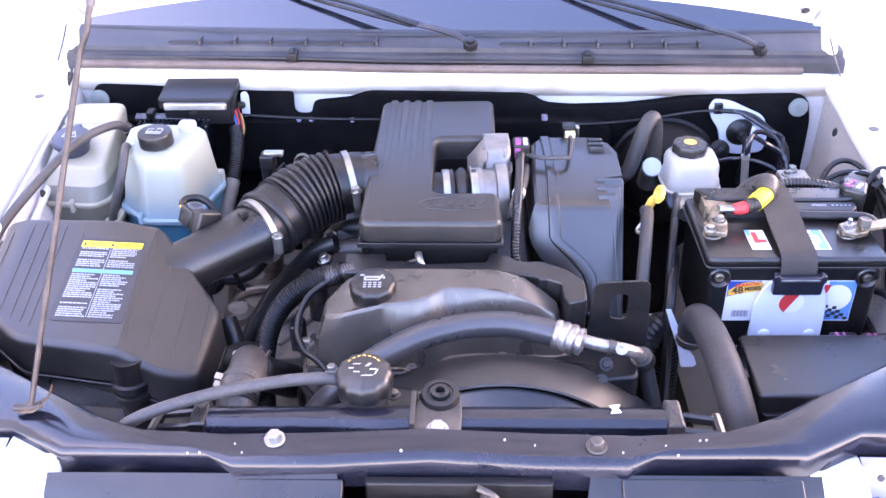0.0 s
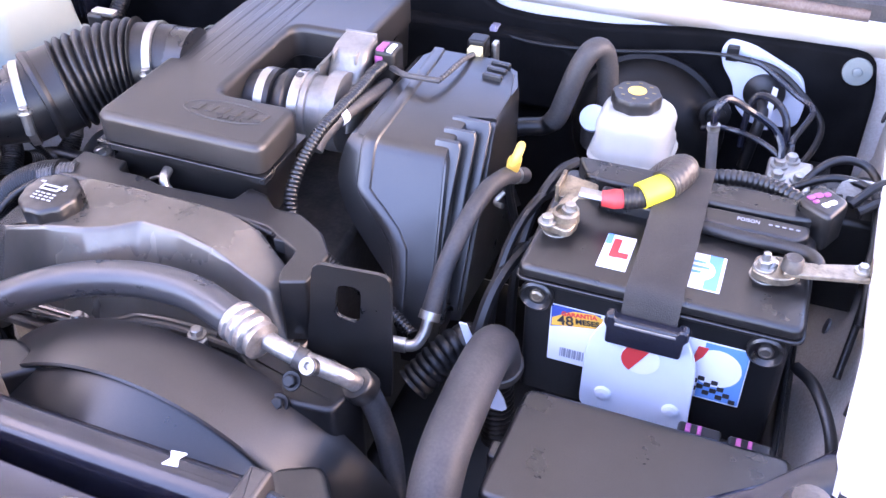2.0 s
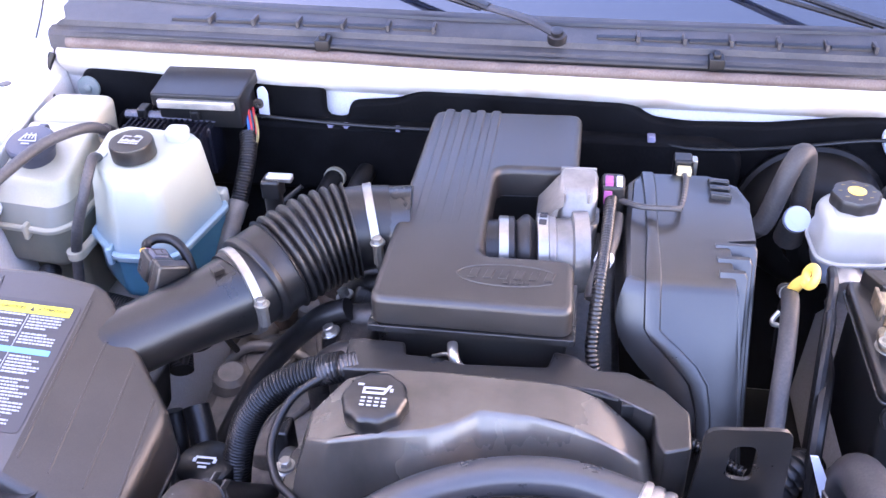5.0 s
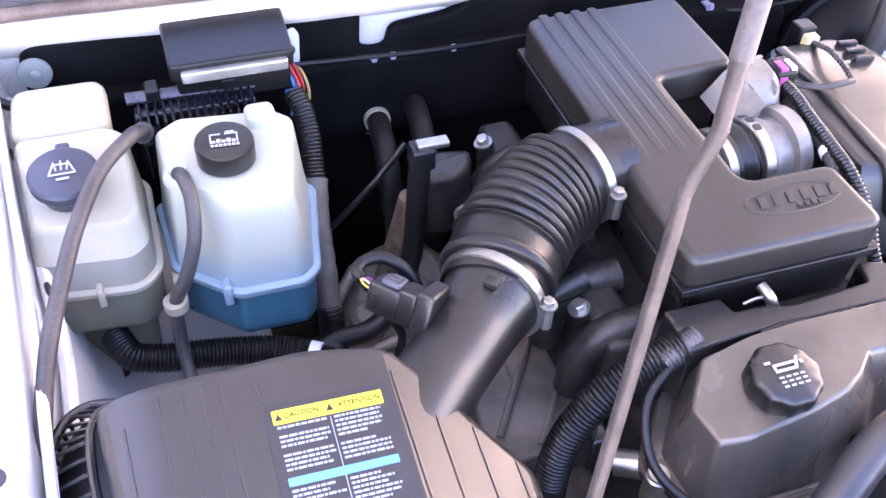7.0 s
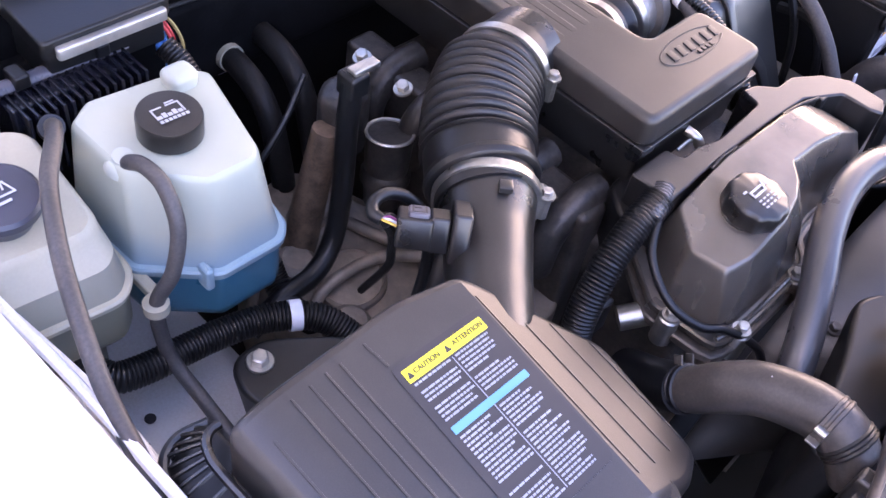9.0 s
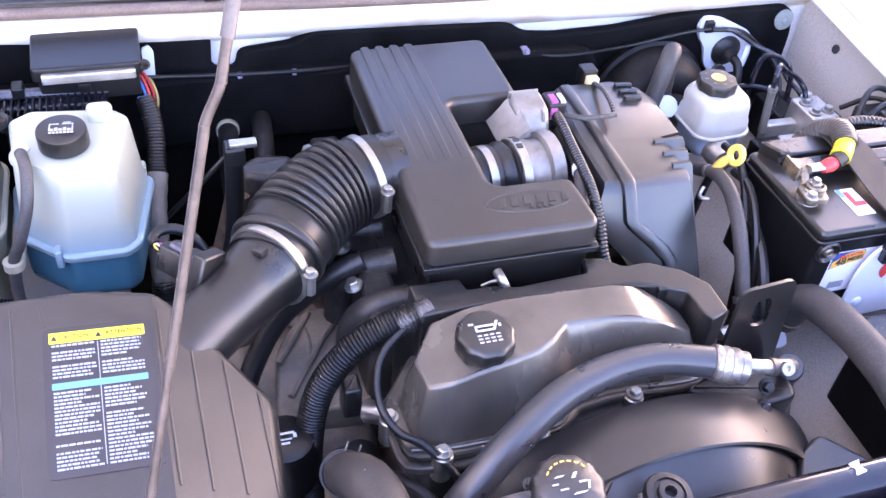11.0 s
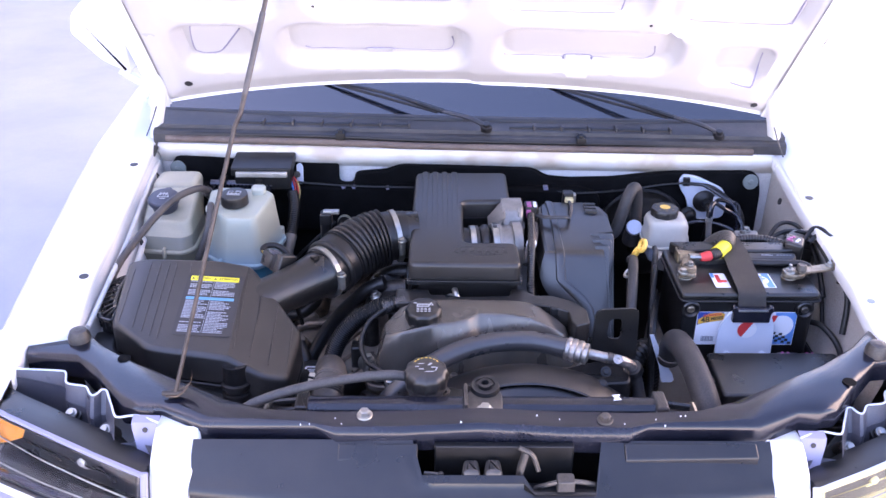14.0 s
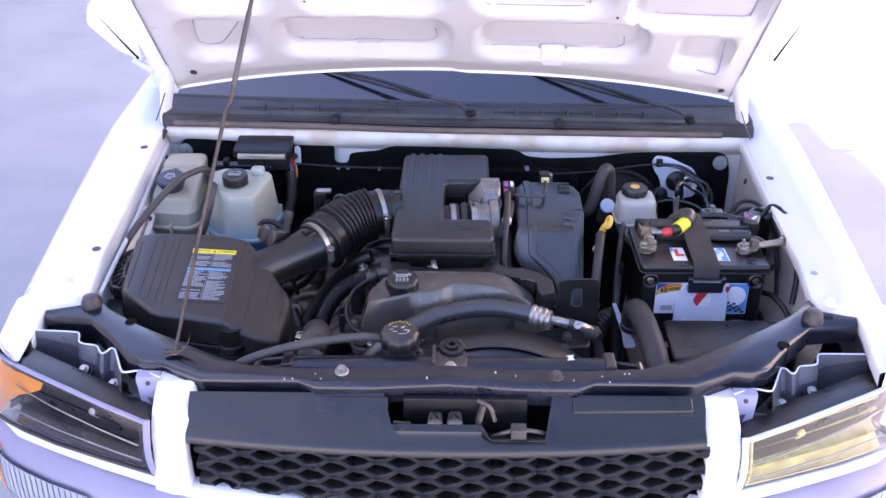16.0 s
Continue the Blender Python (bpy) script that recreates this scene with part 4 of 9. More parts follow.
    lathe(bm, at(1.2, 0.36, 0.050), (side * 0.3, -1, 0.25), [(0.022, 0.0), (0.018, 0.012), (0.008, 0.014), (0.007, 0.026), (0.003, 0.028)], 16)
    part("bulb", bm, ALU if side < 0 else BRIGHT_REFLECTOR, hl)
    # the black housing behind, with its smooth sloping top
    bm = mesh()
    rows = []
    for k in ends:
        a = at(k, 0.02, 0.001)
        back = 0.050 + 0.012 * min(1.0, k)
        rows.append([a, a + Vector((0, 0.012, 0.001)), a + Vector((0, back, -0.012)), a + Vector((0, back + 0.006, -0.022)), a + Vector((0, back + 0.02, -0.10)), a + Vector((0, 0.03, -0.10))])
    rings_to(bm, rows)
    part("housing", bm, PLASTIC, hl, "black plastic housing", smooth=35)
    bm = mesh()
    o = [(XC + side * d, y) for d, y in ((0.51, 0.765), (0.60, 0.795), (0.70, 0.84), (0.80, 0.89), (0.80, 0.935), (0.70, 0.92), (0.60, 0.865), (0.545, 0.805))]
    slab(bm, o, 0.79, 0.838, 0.004)
    part("back_shell", bm, DARK, hl)
    for d, y, z in ((0.655, 0.828, 0.884), (0.592, 0.796, 0.878)):
        x = XC + side * d
        bm = mesh()
        tube(bm, [leaning(x, y + 0.03, z - 0.030), leaning(x, y + 0.008, z - 0.004)], [0.014, 0.010], 10)
        part("adjuster", bm, PLASTIC, hl)
        bm = mesh()
        hexbolt(bm, leaning(x, y + 0.004, z), (0, -0.5, 0.85), 0.006)
        part("adjuster_screw", bm, STEEL, hl)
    # scalloped sheet bracket behind the lamp
    br = thing("headlight_bracket", (XC + side * 0.62, 0.86, 0.88), "grey painted sheet bracket with scalloped edge behind the headlight", "bracket", "headlight brackets")
    edge = [(0.772, 0.900), (0.735, 0.899), (0.688, 0.897), (0.679, 0.892), (0.674, 0.880), (0.670, 0.868), (0.660, 0.861), (0.642, 0.858), (0.632, 0.854), (0.625, 0.843), (0.619, 0.835), (0.613, 0.834), (0.609, 0.841), (0.606, 0.848), (0.598, 0.847), (0.590, 0.832), (0.577, 0.806), (0.565, 0.783), (0.555, 0.780), (0.530, 0.785), (0.494, 0.768)]
    fold = lambda d: 0.005 + 0.026 * min(1.0, max(0.0, (0.80 - d) / 0.2))
    bm = mesh()
    rows = [[leaning(XC + side * d, y, 0.920), leaning(XC + side * d, y - 0.002, 0.9215), leaning(XC + side * d, y - fold(d) * 0.7, 0.9215 - fold(d) * 1.1), leaning(XC + side * d, y - fold(d) * 0.7 + 0.002, 0.919 - fold(d) * 1.1)] for d, y in edge[:-3]]
    rings_to(bm, rows)
    part("sheet", bm, SHEET, br, smooth=30)
    bm = mesh()
    rows = [[leaning(XC + side * d, y - fold(d) * 0.7, 0.9205 - fold(d) * 1.1), leaning(XC + side * d, y - fold(d) * 0.7 - 0.004, 0.82), leaning(XC + side * d, y - fold(d) * 0.7, 0.82), leaning(XC + side * d, y - fold(d) * 0.7 + 0.003, 0.919 - fold(d) * 1.1)] for d, y in edge]
    rings_to(bm, rows)
    part("web", bm, SHEET, br, "dark upright web of the bracket", smooth=30)
    bm = mesh()
    tube(bm, [leaning(XC + side * d, y - 0.001, 0.921) for d, y in edge], 0.0017, 6, 3)
    part("rolled_edge", bm, PAINTED_PLATE, br, "pale line along the sheet's edge")
    bm = mesh()
    rings_to(bm, [[leaning(XC + side * d, y + q, z) for d, q in ((a, 0), (a, 0.003), (b, 0.003), (b, 0))] for a, b, y, z in ((0.509, 0.524, 0.748, 0.852), (0.506, 0.526, 0.751, 0.862), (0.497, 0.535, 0.764, 0.912), (0.495, 0.536, 0.768, 0.920), (0.495, 0.536, 0.780, 0.923))])
    part("tab", bm, BUMPER, br, "pale painted tab with a hole", smooth=30)
    bm = mesh()
    lathe(bm, leaning(XC + side * 0.515, 0.7635, 0.910), (0, -0.97, 0.25), [(0.0042, 0), (0.0042, 0.0015), (0.002, 0.0016)], 10)
    part("hole", bm, LABEL_DARK, br)
    return hl


headlamp(-1, "headlight with its dim reflection painted dark and amber corner lamp")
headlamp(1, "headlight with bright yellowish reflections painted in and clear lens")

front = thing("front_fascia", (XC, 0.70, 0.60), "white painted front panel with a grey bumper below", "fascia")
for side in (-1, 1):
    # the pillar runs from its upper flange down between grille and headlight
    down = [(0.432, 0.4970, 0.764, 0.774, 0.914), (0.430, 0.4980, 0.756, 0.764, 0.914), (0.428, 0.4985, 0.742, 0.742, 0.903), (0.431, 0.4975, 0.716, 0.716, 0.8895), (0.435, 0.4965, 0.694, 0.699, 0.872), (0.438, 0.4965, 0.683, 0.689, 0.850), (0.440, 0.4970, 0.676, 0.684, 0.81), (0.438, 0.5000, 0.671, 0.682, 0.772), (0.434, 0.5030, 0.667, 0.680, 0.745)]
    bm = mesh()
    rows = []
    for a, b, y0, y1, z in down:
        m = (a + b) / 2
        rows.append([leaning(XC + side * d, y, z) for d, y in ((a, y0 + 0.03), (a, y0 + 0.002), (a + 0.002, y0), (m, (y0 + y1) / 2 - 0.004), (b - 0.002, y1), (b, y1 + 0.002), (b, y1 + 0.025))])
    rings_to(bm, rows)
    pillar = part("pillar", bm, WHITE, front, "white painted pillar beside the grille", smooth=60)
    bm = mesh()
    rings_to(bm, [[leaning(XC + side * d, y, z) for d in (0.432, 0.466)] + [leaning(XC + side * d, y + 0.002, z - 0.002) for d in (0.466, 0.432)] for y, z in ((0.745, 0.9065), (0.755, 0.9165), (0.764, 0.9185))])
    part("top_tab", bm, WHITE, pillar)
arc = [(-0.885, 0.95), (-0.872, 0.91), (-0.845, 0.864), (-0.79, 0.815), (-0.70, 0.766), (-0.60, 0.726), (-0.50, 0.690), (-0.44, 0.674), (-0.2, 0.652), (0, 0.648), (0.2, 0.652), (0.44, 0.674), (0.50, 0.690), (0.60, 0.726), (0.70, 0.766), (0.79, 0.815), (0.845, 0.864), (0.872, 0.91), (0.885, 0.95)]
bm = mesh()
rows = []
for d, y in arc:
    dz = -0.022 if abs(d) < 0.43 else (-0.010 if abs(d) < 0.48 else -0.02 * max(0.0, (abs(d) - 0.7) / 0.17))
    rows.append([leaning(XC + d * w, y + dy, z + dz) for w, dy, z in ((1, 0.012, 0.772), (1, -0.003, 0.769), (1.003, -0.009, 0.764), (1.004, -0.010, 0.756), (1.003, -0.008, 0.751), (1, 0.002, 0.749), (1, 0.03, 0.749), (1, 0.03, 0.766))])
rings_to(bm, rows)
part("valance", bm, WHITE, front, "white painted strip under the headlights", smooth=60)
bm = mesh()
rings_to(bm, [[leaning(XC + d * w, y + dy, z) for w, dy, z in ((1, 0.004, 0.748), (1.004, -0.014, 0.744), (1.012, -0.032, 0.728), (1.016, -0.042, 0.700), (1.016, -0.044, 0.62), (1, 0.05, 0.60), (1, 0.05, 0.735))] for d, y in arc])
bumper = part("bumper", bm, BUMPER, front, "lilac grey painted bumper", smooth=50)
for side in (-1, 1):
    run = ((0.62, 0.734), (0.66, 0.750), (0.70, 0.766), (0.75, 0.791), (0.79, 0.815), (0.822, 0.842))
    bm = mesh()
    rings_to(bm, [[leaning(XC + side * d * w, y + dy, z) for w, dy, z in ((1.016, -0.046, 0.716), (1.016, -0.051, 0.68), (1.016, -0.052, 0.63), (1.01, -0.03, 0.63), (1.01, -0.03, 0.716))] for d, y in run])
    part("fog_lamp", bm, LENS, bumper, "clear fog lamp lens").visible_shadow = False
    # pale colour stands in for what the chrome would reflect
    bm = mesh()
    rings_to(bm, [[leaning(XC + side * d * 1.016, y - 0.0445, z) for z in (0.713, 0.632)] for d, y in run], closed=False)
    part("fog_reflector", bm, PAINTED_PLATE, bumper, "fog lamp reflector painted pale for its bright reflection")
    for n in range(16):
        d = 0.63 + 0.188 * n / 15
        y = across([(a, b) for a, b in run] + [(a, b + 0.001) for a, b in run[::-1]], d)[0]
        bm = mesh()
        tube(bm, [leaning(XC + side * d * 1.016, y - 0.0452, 0.711), leaning(XC + side * d * 1.016, y - 0.0462, 0.634)], 0.0022, 6, flat=0.5)
        part("lens_flute", bm, STEEL, bumper)
    bm = mesh()
    rings_to(bm, [[leaning(XC + side * d * w, y + dy, z) for w, dy, z in ((1.016, -0.046, 0.725), (1.018, -0.049, 0.68), (1.018, -0.049, 0.625), (1.0, 0.0, 0.625), (1.0, 0.0, 0.725))] for d, y in ((0.826, 0.846), (0.834, 0.854), (0.842, 0.863))])
    part("side_marker", bm, ORANGE, bumper, "amber side marker")

# ---- side mirrors ----
for side in (-1, 1):
    mi = thing("side_mirror", (XC + side * 0.93, 2.05, 0.98), "white painted side mirror housing on its foot", "mirror", "side mirrors")
    bm = mesh()
    o = [(XC + side * d, z) for d, z in ((0.885, 1.09), (0.955, 1.125), (1.03, 1.20), (1.02, 1.25), (0.985, 1.285), (0.93, 1.285), (0.895, 1.22))]
    upright(bm, rounded(o if side > 0 else o[::-1], 0.012, 3), 2.03, 2.10, 0.012)
    part("shell", bm, WHITE, mi, smooth=60)
    bm = mesh()
    tube(bm, [(XC + side * 0.80, 2.06, 1.03), (XC + side * 0.86, 2.06, 1.06), (XC + side * 0.92, 2.06, 1.095)], [0.025, 0.02, 0.016], 8, flat=0.6)
    part("foot", bm, WHITE, mi)

# ---- battery ----
battery = thing("battery", (0.506, 1.26, 0.765), "black car battery with printed labels and screw terminals", "battery")
BX0, BX1, BY0, BY1 = 0.371, 0.641, 1.163, 1.350
bm = mesh()
slab(bm, rect(BX0 + 0.008, BX1 - 0.008, BY0 + 0.004, BY1 - 0.004, 0.008, 3), 0.768, 0.918, 0.002)
case = part("case", bm, DARK, battery, "black polypropylene case")
bm = mesh()
slab(bm, rect(BX0, BX1, BY0, BY1, 0.012, 4), 0.921, 0.9345, 0.006, low=0.002)
slab(bm, rect(BX0 - 0.002, BX1 + 0.002, BY0 - 0.002, BY1 + 0.002, 0.013, 4), 0.9165, 0.9205, 0.0015, low=0.001)
part("lid", bm, PLASTIC, battery, "dusty black lid")
bm = mesh()
slab(bm, rounded([(BX0 + 0.03, 1.312), (BX0 + 0.05, 1.308), (BX1 - 0.03, 1.308), (BX1 - 0.006, 1.312), (BX1 - 0.006, BY1 - 0.003), (BX0 + 0.012, BY1 - 0.003)], 0.007, 3), 0.93, 0.954, 0.004)
part("vent_cover", bm, PLASTIC, battery, "raised vent cover")
bm = mesh()
slab(bm, rounded([(BX0 + 0.05, 1.283), (BX1 - 0.022, 1.279), (BX1 - 0.010, 1.288), (BX1 - 0.010, 1.304), (BX0 + 0.05, 1.304)], 0.004, 2), 0.93, lambda x, y: 0.951 + 0.15 * (y - 1.30), 0.004)
part("vent_step", bm, PLASTIC, battery)
for x in (BX0 + 0.022, BX1 - 0.028):
    bm = mesh()
    lathe(bm, (x, BY0 + 0.004, 0.900), (0, -1, 0), [(0.0175, 0), (0.0175, 0.005), (0.015, 0.007), (0.0125, 0.003), (0.0115, 0.002), (0.003, 0.002)], 22)
    port = part("side_port", bm, PLASTIC, battery, "round side terminal port")
    bm = mesh()
    lathe(bm, (x, BY0 + 0.002, 0.900), (0, -1, 0), [(0.0075, 0), (0.0072, 0.003), (0.005, 0.0045), (0.0045, 0.003)], 12)
    part("port_bolt", bm, CORRODED if x < 0.5 else DULL_METAL, port, "brassy bolt in the port" if x < 0.5 else "dull bolt in the port")
for x in (0.392, 0.598):
    bm = mesh()
    lathe(bm, (x, 1.232, 0.930), (0, 0, 1), [(0.016, 0), (0.015, 0.006), (0.0095, 0.007), (0.009, 0.022), (0.006, 0.024)], 18)
    part("terminal_post", bm, STEEL, battery)


def flat_label(name, x0, x1, y0, y1, z, mat, parent, t=0.0006):
    bm = mesh()
    slab(bm, rect(x0, x1, y0, y1, 0.0008, 2), z, z + t, 0)
    return part(name, bm, mat, parent)


def front_label(name, x0, x1, z0, z1, y, mat, parent, t=0.0006):
    bm = mesh()
    upright(bm, rect(x0, x1, z0, z1, 0.001, 2), y - t, y, 0)
    return part(name, bm, mat, parent)


LY = BY0 + 0.0035
a = front_label("front_label", 0.408, 0.602, 0.818, 0.893, LY, LABEL_WHITE, case)
front_label("blue_field", 0.560, 0.601, 0.820, 0.892, LY - 0.0007, LABEL_BLUE, case)
bm = mesh()
lathe(bm, (0.574, LY - 0.0014, 0.862), (0, -1, 0), [(0.024, 0), (0.024, 0.0004)], 24)
part("white_disc", bm, LABEL_WHITE, case)
bm = mesh()
upright(bm, [(0.409, 0.864), (0.4585, 0.878), (0.4585, 0.8925), (0.409, 0.8925)], LY - 0.0014, LY - 0.0007, 0)
part("blue_corner", bm, LABEL_NAVY, case)
bm = mesh()
upright(bm, [(0.410, 0.866), (0.459, 0.8755), (0.461, 0.889), (0.452, 0.8925), (0.430, 0.8895), (0.410, 0.876)], LY - 0.0019, LY - 0.0014, 0)
part("orange_flash", bm, LABEL_ORANGE, case)
for text, size, x, z, mat in (("GARANTIA", 0.0072, 0.437, 0.8865, LABEL_RED), ("48", 0.017, 0.424, 0.8755, LABEL_DARK), ("MESES", 0.009, 0.446, 0.8795, LABEL_DARK)):
    m = Matrix.Translation((x, LY - 0.0022, z)) @ pose(0, 0, 0, 90, 0, 0) @ pose(0, 0, 0, 0, 0, 7)
    part("lettering", words(text, size, m, 0.0003), mat, case)
for k in range(14):
    front_label("bar_code", 0.421 + k * 0.0018, 0.4218 + k * 0.0018 + 0.0005 * (k % 3), 0.826, 0.838, LY - 0.0008, LABEL_GREY, case)
for i in range(7):
    for j in range(4):
        if (i + j) % 2 == 0 and i + j < 8:
            front_label("check", 0.553 + i * 0.0065, 0.5595 + i * 0.0065, 0.828 + j * 0.0055 - i * 0.0012, 0.8335 + j * 0.0055 - i * 0.0012, LY - 0.0016, LABEL_DARK, case)
bm = mesh()
upright(bm, [(0.549, 0.858), (0.560, 0.874), (0.564, 0.886), (0.554, 0.886)], LY - 0.0022, LY - 0.0016, 0)
part("red_flash", bm, LABEL_RED, case)
flat_label("blue_corner", 0.4435, 0.4495, 1.226, 1.2425, 0.9354, LABEL_BLUE, battery)
for x0, x1 in ((0.443, 0.472), (0.519, 0.561)):
    a = flat_label("top_label", x0, x1, 1.188, 1.243, 0.9347, LABEL_WHITE, battery)
flat_label("red_mark", 0.451, 0.459, 1.206, 1.236, 0.9354, LABEL_RED, battery)
flat_label("red_mark", 0.4535, 0.4695, 1.206, 1.214, 0.9362, LABEL_RED, battery)
flat_label("blue_corner", 0.545, 0.558, 1.189, 1.242, 0.9355, LABEL_BLUE, battery)
bm = mesh()
lathe(bm, (0.536, 1.216, 0.9358), (0, 0, 1), [(0.017, 0), (0.017, 0.0004)], 24)
part("white_disc", bm, LABEL_WHITE, battery)
for k, w in enumerate((0.016, 0.020, 0.013)):
    flat_label("print_line", 0.527, 0.527 + w, 1.226 - k * 0.008, 1.229 - k * 0.008, 0.9366, LABEL_BLUE, battery)
part("lettering", words("POISON", 0.0062, Matrix.Translation((0.572, 1.2935, 0.9505)) @ pose(0, 0, 0, 8.5, 0, 0), 0.0001), LABEL_GREY, battery)
for k in range(4, 9):
    flat_label("rating_mark", 0.565 + 0.0066 * k, 0.569 + 0.0066 * k, 1.2925, 1.2945, 0.9503, LABEL_GREY, battery)

# ---- battery strap and bracket ----
strap = thing("battery_strap", (0.507, 1.15, 0.84), "black woven strap with a buckle hooked to a pale bracket", "strap")
bm = mesh()
path = [(0.500, 1.385, 0.80), (0.501, 1.372, 0.935), (0.502, 1.355, 0.958), (0.503, 1.32, 0.959), (0.504, 1.28, 0.957), (0.505, 1.22, 0.946), (0.505, 1.178, 0.942), (0.505, 1.162, 0.936), (0.505, 1.155, 0.922), (0.505, 1.152, 0.906)]
line = smoothed(path, 5)
rows = []
for i, p in enumerate(line):
    t = (line[min(i + 1, len(line) - 1)] - line[max(i - 1, 0)]).normalized()
    nrm = Vector((1, 0, 0)).cross(t).normalized() * 0.0012
    w = Vector((0.0265, 0, 0))
    rows.append([p - w - nrm, p + w - nrm, p + w + nrm, p - w + nrm])
rings_to(bm, rows)
part("webbing", bm, STRAP, strap, smooth=50)
bm = mesh()
upright(bm, rounded([(0.468, 0.884), (0.540, 0.884), (0.541, 0.904), (0.545, 0.908), (0.544, 0.919), (0.536, 0.920), (0.533, 0.915), (0.477, 0.915), (0.474, 0.920), (0.466, 0.919), (0.465, 0.908), (0.468, 0.904)], 0.003, 2), 1.139, 1.150, 0.003)
part("buckle", bm, BLACK_PAINT, strap, "glossy black plastic buckle")
bm = mesh()
box(bm, 0.476, 0.533, 1.1365, 1.1385, 0.911, 0.9132, 0.0005, 0.0005)
part("buckle_pin", bm, STEEL, strap)
bm = mesh()
upright(bm, rounded([(0.448, 0.772), (0.560, 0.772), (0.557, 0.868), (0.541, 0.905), (0.468, 0.905), (0.449, 0.868)], 0.02, 4), 1.1525, 1.1565, 0.001)
plate = part("bracket", bm, PAINTED_PLATE, strap, "pale painted steel bracket")
bm = mesh()
lathe(bm, (0.5035, 1.152, 0.862), (0, -1, 0), [(0.0190, 0), (0.0190, 0.0006)], 24)
part("window", bm, LABEL_WHITE, plate)
bm = mesh()
half = [(0.5035 + 0.0185 * math.cos(radians(q)), 0.862 + 0.0185 * math.sin(radians(q))) for q in range(60, 246, 15)]
upright(bm, half, 1.1502, 1.1510, 0)
part("red_half", bm, LABEL_RED, plate)
for x in (0.472, 0.541):
    bm = mesh()
    lathe(bm, (x, 1.1525, 0.803), (0, -1, 0), [(0.009, 0), (0.008, 0.003), (0.004, 0.0045)], 14)
    part("dimple", bm, PAINTED_PLATE, plate)

# ---- battery cables ----
pos = thing("positive_cable", (0.40, 1.25, 0.94), "positive battery clamp with red cap and yellow taped cable", "cable")
bm = mesh()
slab(bm, rounded([(0.377, 1.217), (0.408, 1.211), (0.413, 1.228), (0.410, 1.246), (0.396, 1.252), (0.379, 1.246)], 0.006, 3), 0.942, 0.950, 0.002)
lathe(bm, (0.399, 1.234, 0.947), (0, 0, 1), [(0.0145, 0), (0.0135, 0.010), (0.0105, 0.012), (0.009, 0.008), (0.003, 0.008)], 18)
tube(bm, [(0.392, 1.246, 0.950), (0.396, 1.258, 0.956), (0.402, 1.266, 0.960)], 0.007, 8, flat=0.6)
part("clamp", bm, CORRODED, pos, "corroded metal clamp")
for x, y, r in ((0.384, 1.220, 0.0062), (0.402, 1.240, 0.0058)):
    bm = mesh()
    hexbolt(bm, (x, y, 0.949 if x < 0.39 else 0.955), (0, 0, 1), r)
    part("clamp_bolt", bm, STEEL, pos)
bm = mesh()
slab(bm, rounded([(0.383, 1.256), (0.421, 1.262), (0.421, 1.282), (0.385, 1.288)], 0.004, 2), 0.9575, lambda x, y: 0.9615 + 0.25 * (y - 1.27), 0.001)
box(bm, 0.381, 0.385, 1.256, 1.288, 0.950, 0.971, 0.001, 0.001)
part("terminal_plate", bm, CORRODED, pos, "bent brassy terminal plate")
bm = mesh()
tube(bm, [(0.405, 1.264, 0.963), (0.425, 1.265, 0.962), (0.437, 1.266, 0.962)], 0.0075, 8, flat=0.6)
part("crimp", bm, STEEL, pos, "bare crimped lug")
bm = mesh()
tube(bm, [(0.428, 1.265, 0.960), (0.440, 1.267, 0.961), (0.450, 1.270, 0.962)], [0.008, 0.0105, 0.010], 12)
part("cap", bm, RED, pos, "red plastic cap")
bm = mesh()
tube(bm, [(0.448, 1.269, 0.962), (0.460, 1.274, 0.963), (0.468, 1.278, 0.964)], 0.0115, 14, pitch=0.004, amp=0.04)
part("boot", bm, RUBBER, pos)
bm = mesh()
tube(bm, [(0.464, 1.277, 0.964), (0.476, 1.288, 0.967), (0.487, 1.300, 0.969)], 0.0140, 16)
part("tape", bm, YELLOW_TAPE, pos, "bright yellow tape")
bm = mesh()
tube(bm, [(0.484, 1.297, 0.969), (0.493, 1.313, 0.972), (0.497, 1.330, 0.970), (0.492, 1.346, 0.960), (0.480, 1.356, 0.945), (0.465, 1.360, 0.92), (0.455, 1.36, 0.88)], 0.0165, 16, pitch=0.005, amp=0.025)
part("conduit", bm, HOSE_BROWN, pos, "dusty corrugated conduit")
bm = mesh()
tube(bm, [(0.500, 1.370, 0.935), (0.525, 1.370, 0.944), (0.555, 1.372, 0.948), (0.585, 1.366, 0.950), (0.612, 1.352, 0.950), (0.635, 1.336, 0.945)], 0.0085, 12, pitch=0.006, amp=0.07)
part("loom", bm, PLASTIC, pos, "black corrugated loom")

neg = thing("negative_cable", (0.62, 1.24, 0.94), "negative battery clamp with flat lug and black cables", "cable")
bm = mesh()
slab(bm, rounded([(0.584, 1.218), (0.606, 1.211), (0.620, 1.216), (0.630, 1.228), (0.622, 1.246), (0.606, 1.250), (0.586, 1.244)], 0.006, 3), 0.940, 0.948, 0.002)
part("clamp", bm, CORRODED, neg, "corroded cast clamp")
bm = mesh()
slab(bm, rounded([(0.612, 1.218), (0.640, 1.224), (0.690, 1.236), (0.692, 1.258), (0.676, 1.256), (0.640, 1.244), (0.614, 1.240)], 0.004, 3), 0.9475, 0.9520, 0.001)
box(bm, 0.687, 0.6915, 1.237, 1.258, 0.950, 0.962, 0.001, 0.001)
part("lug", bm, CORRODED, neg, "flat bare metal lug")
bm = mesh()
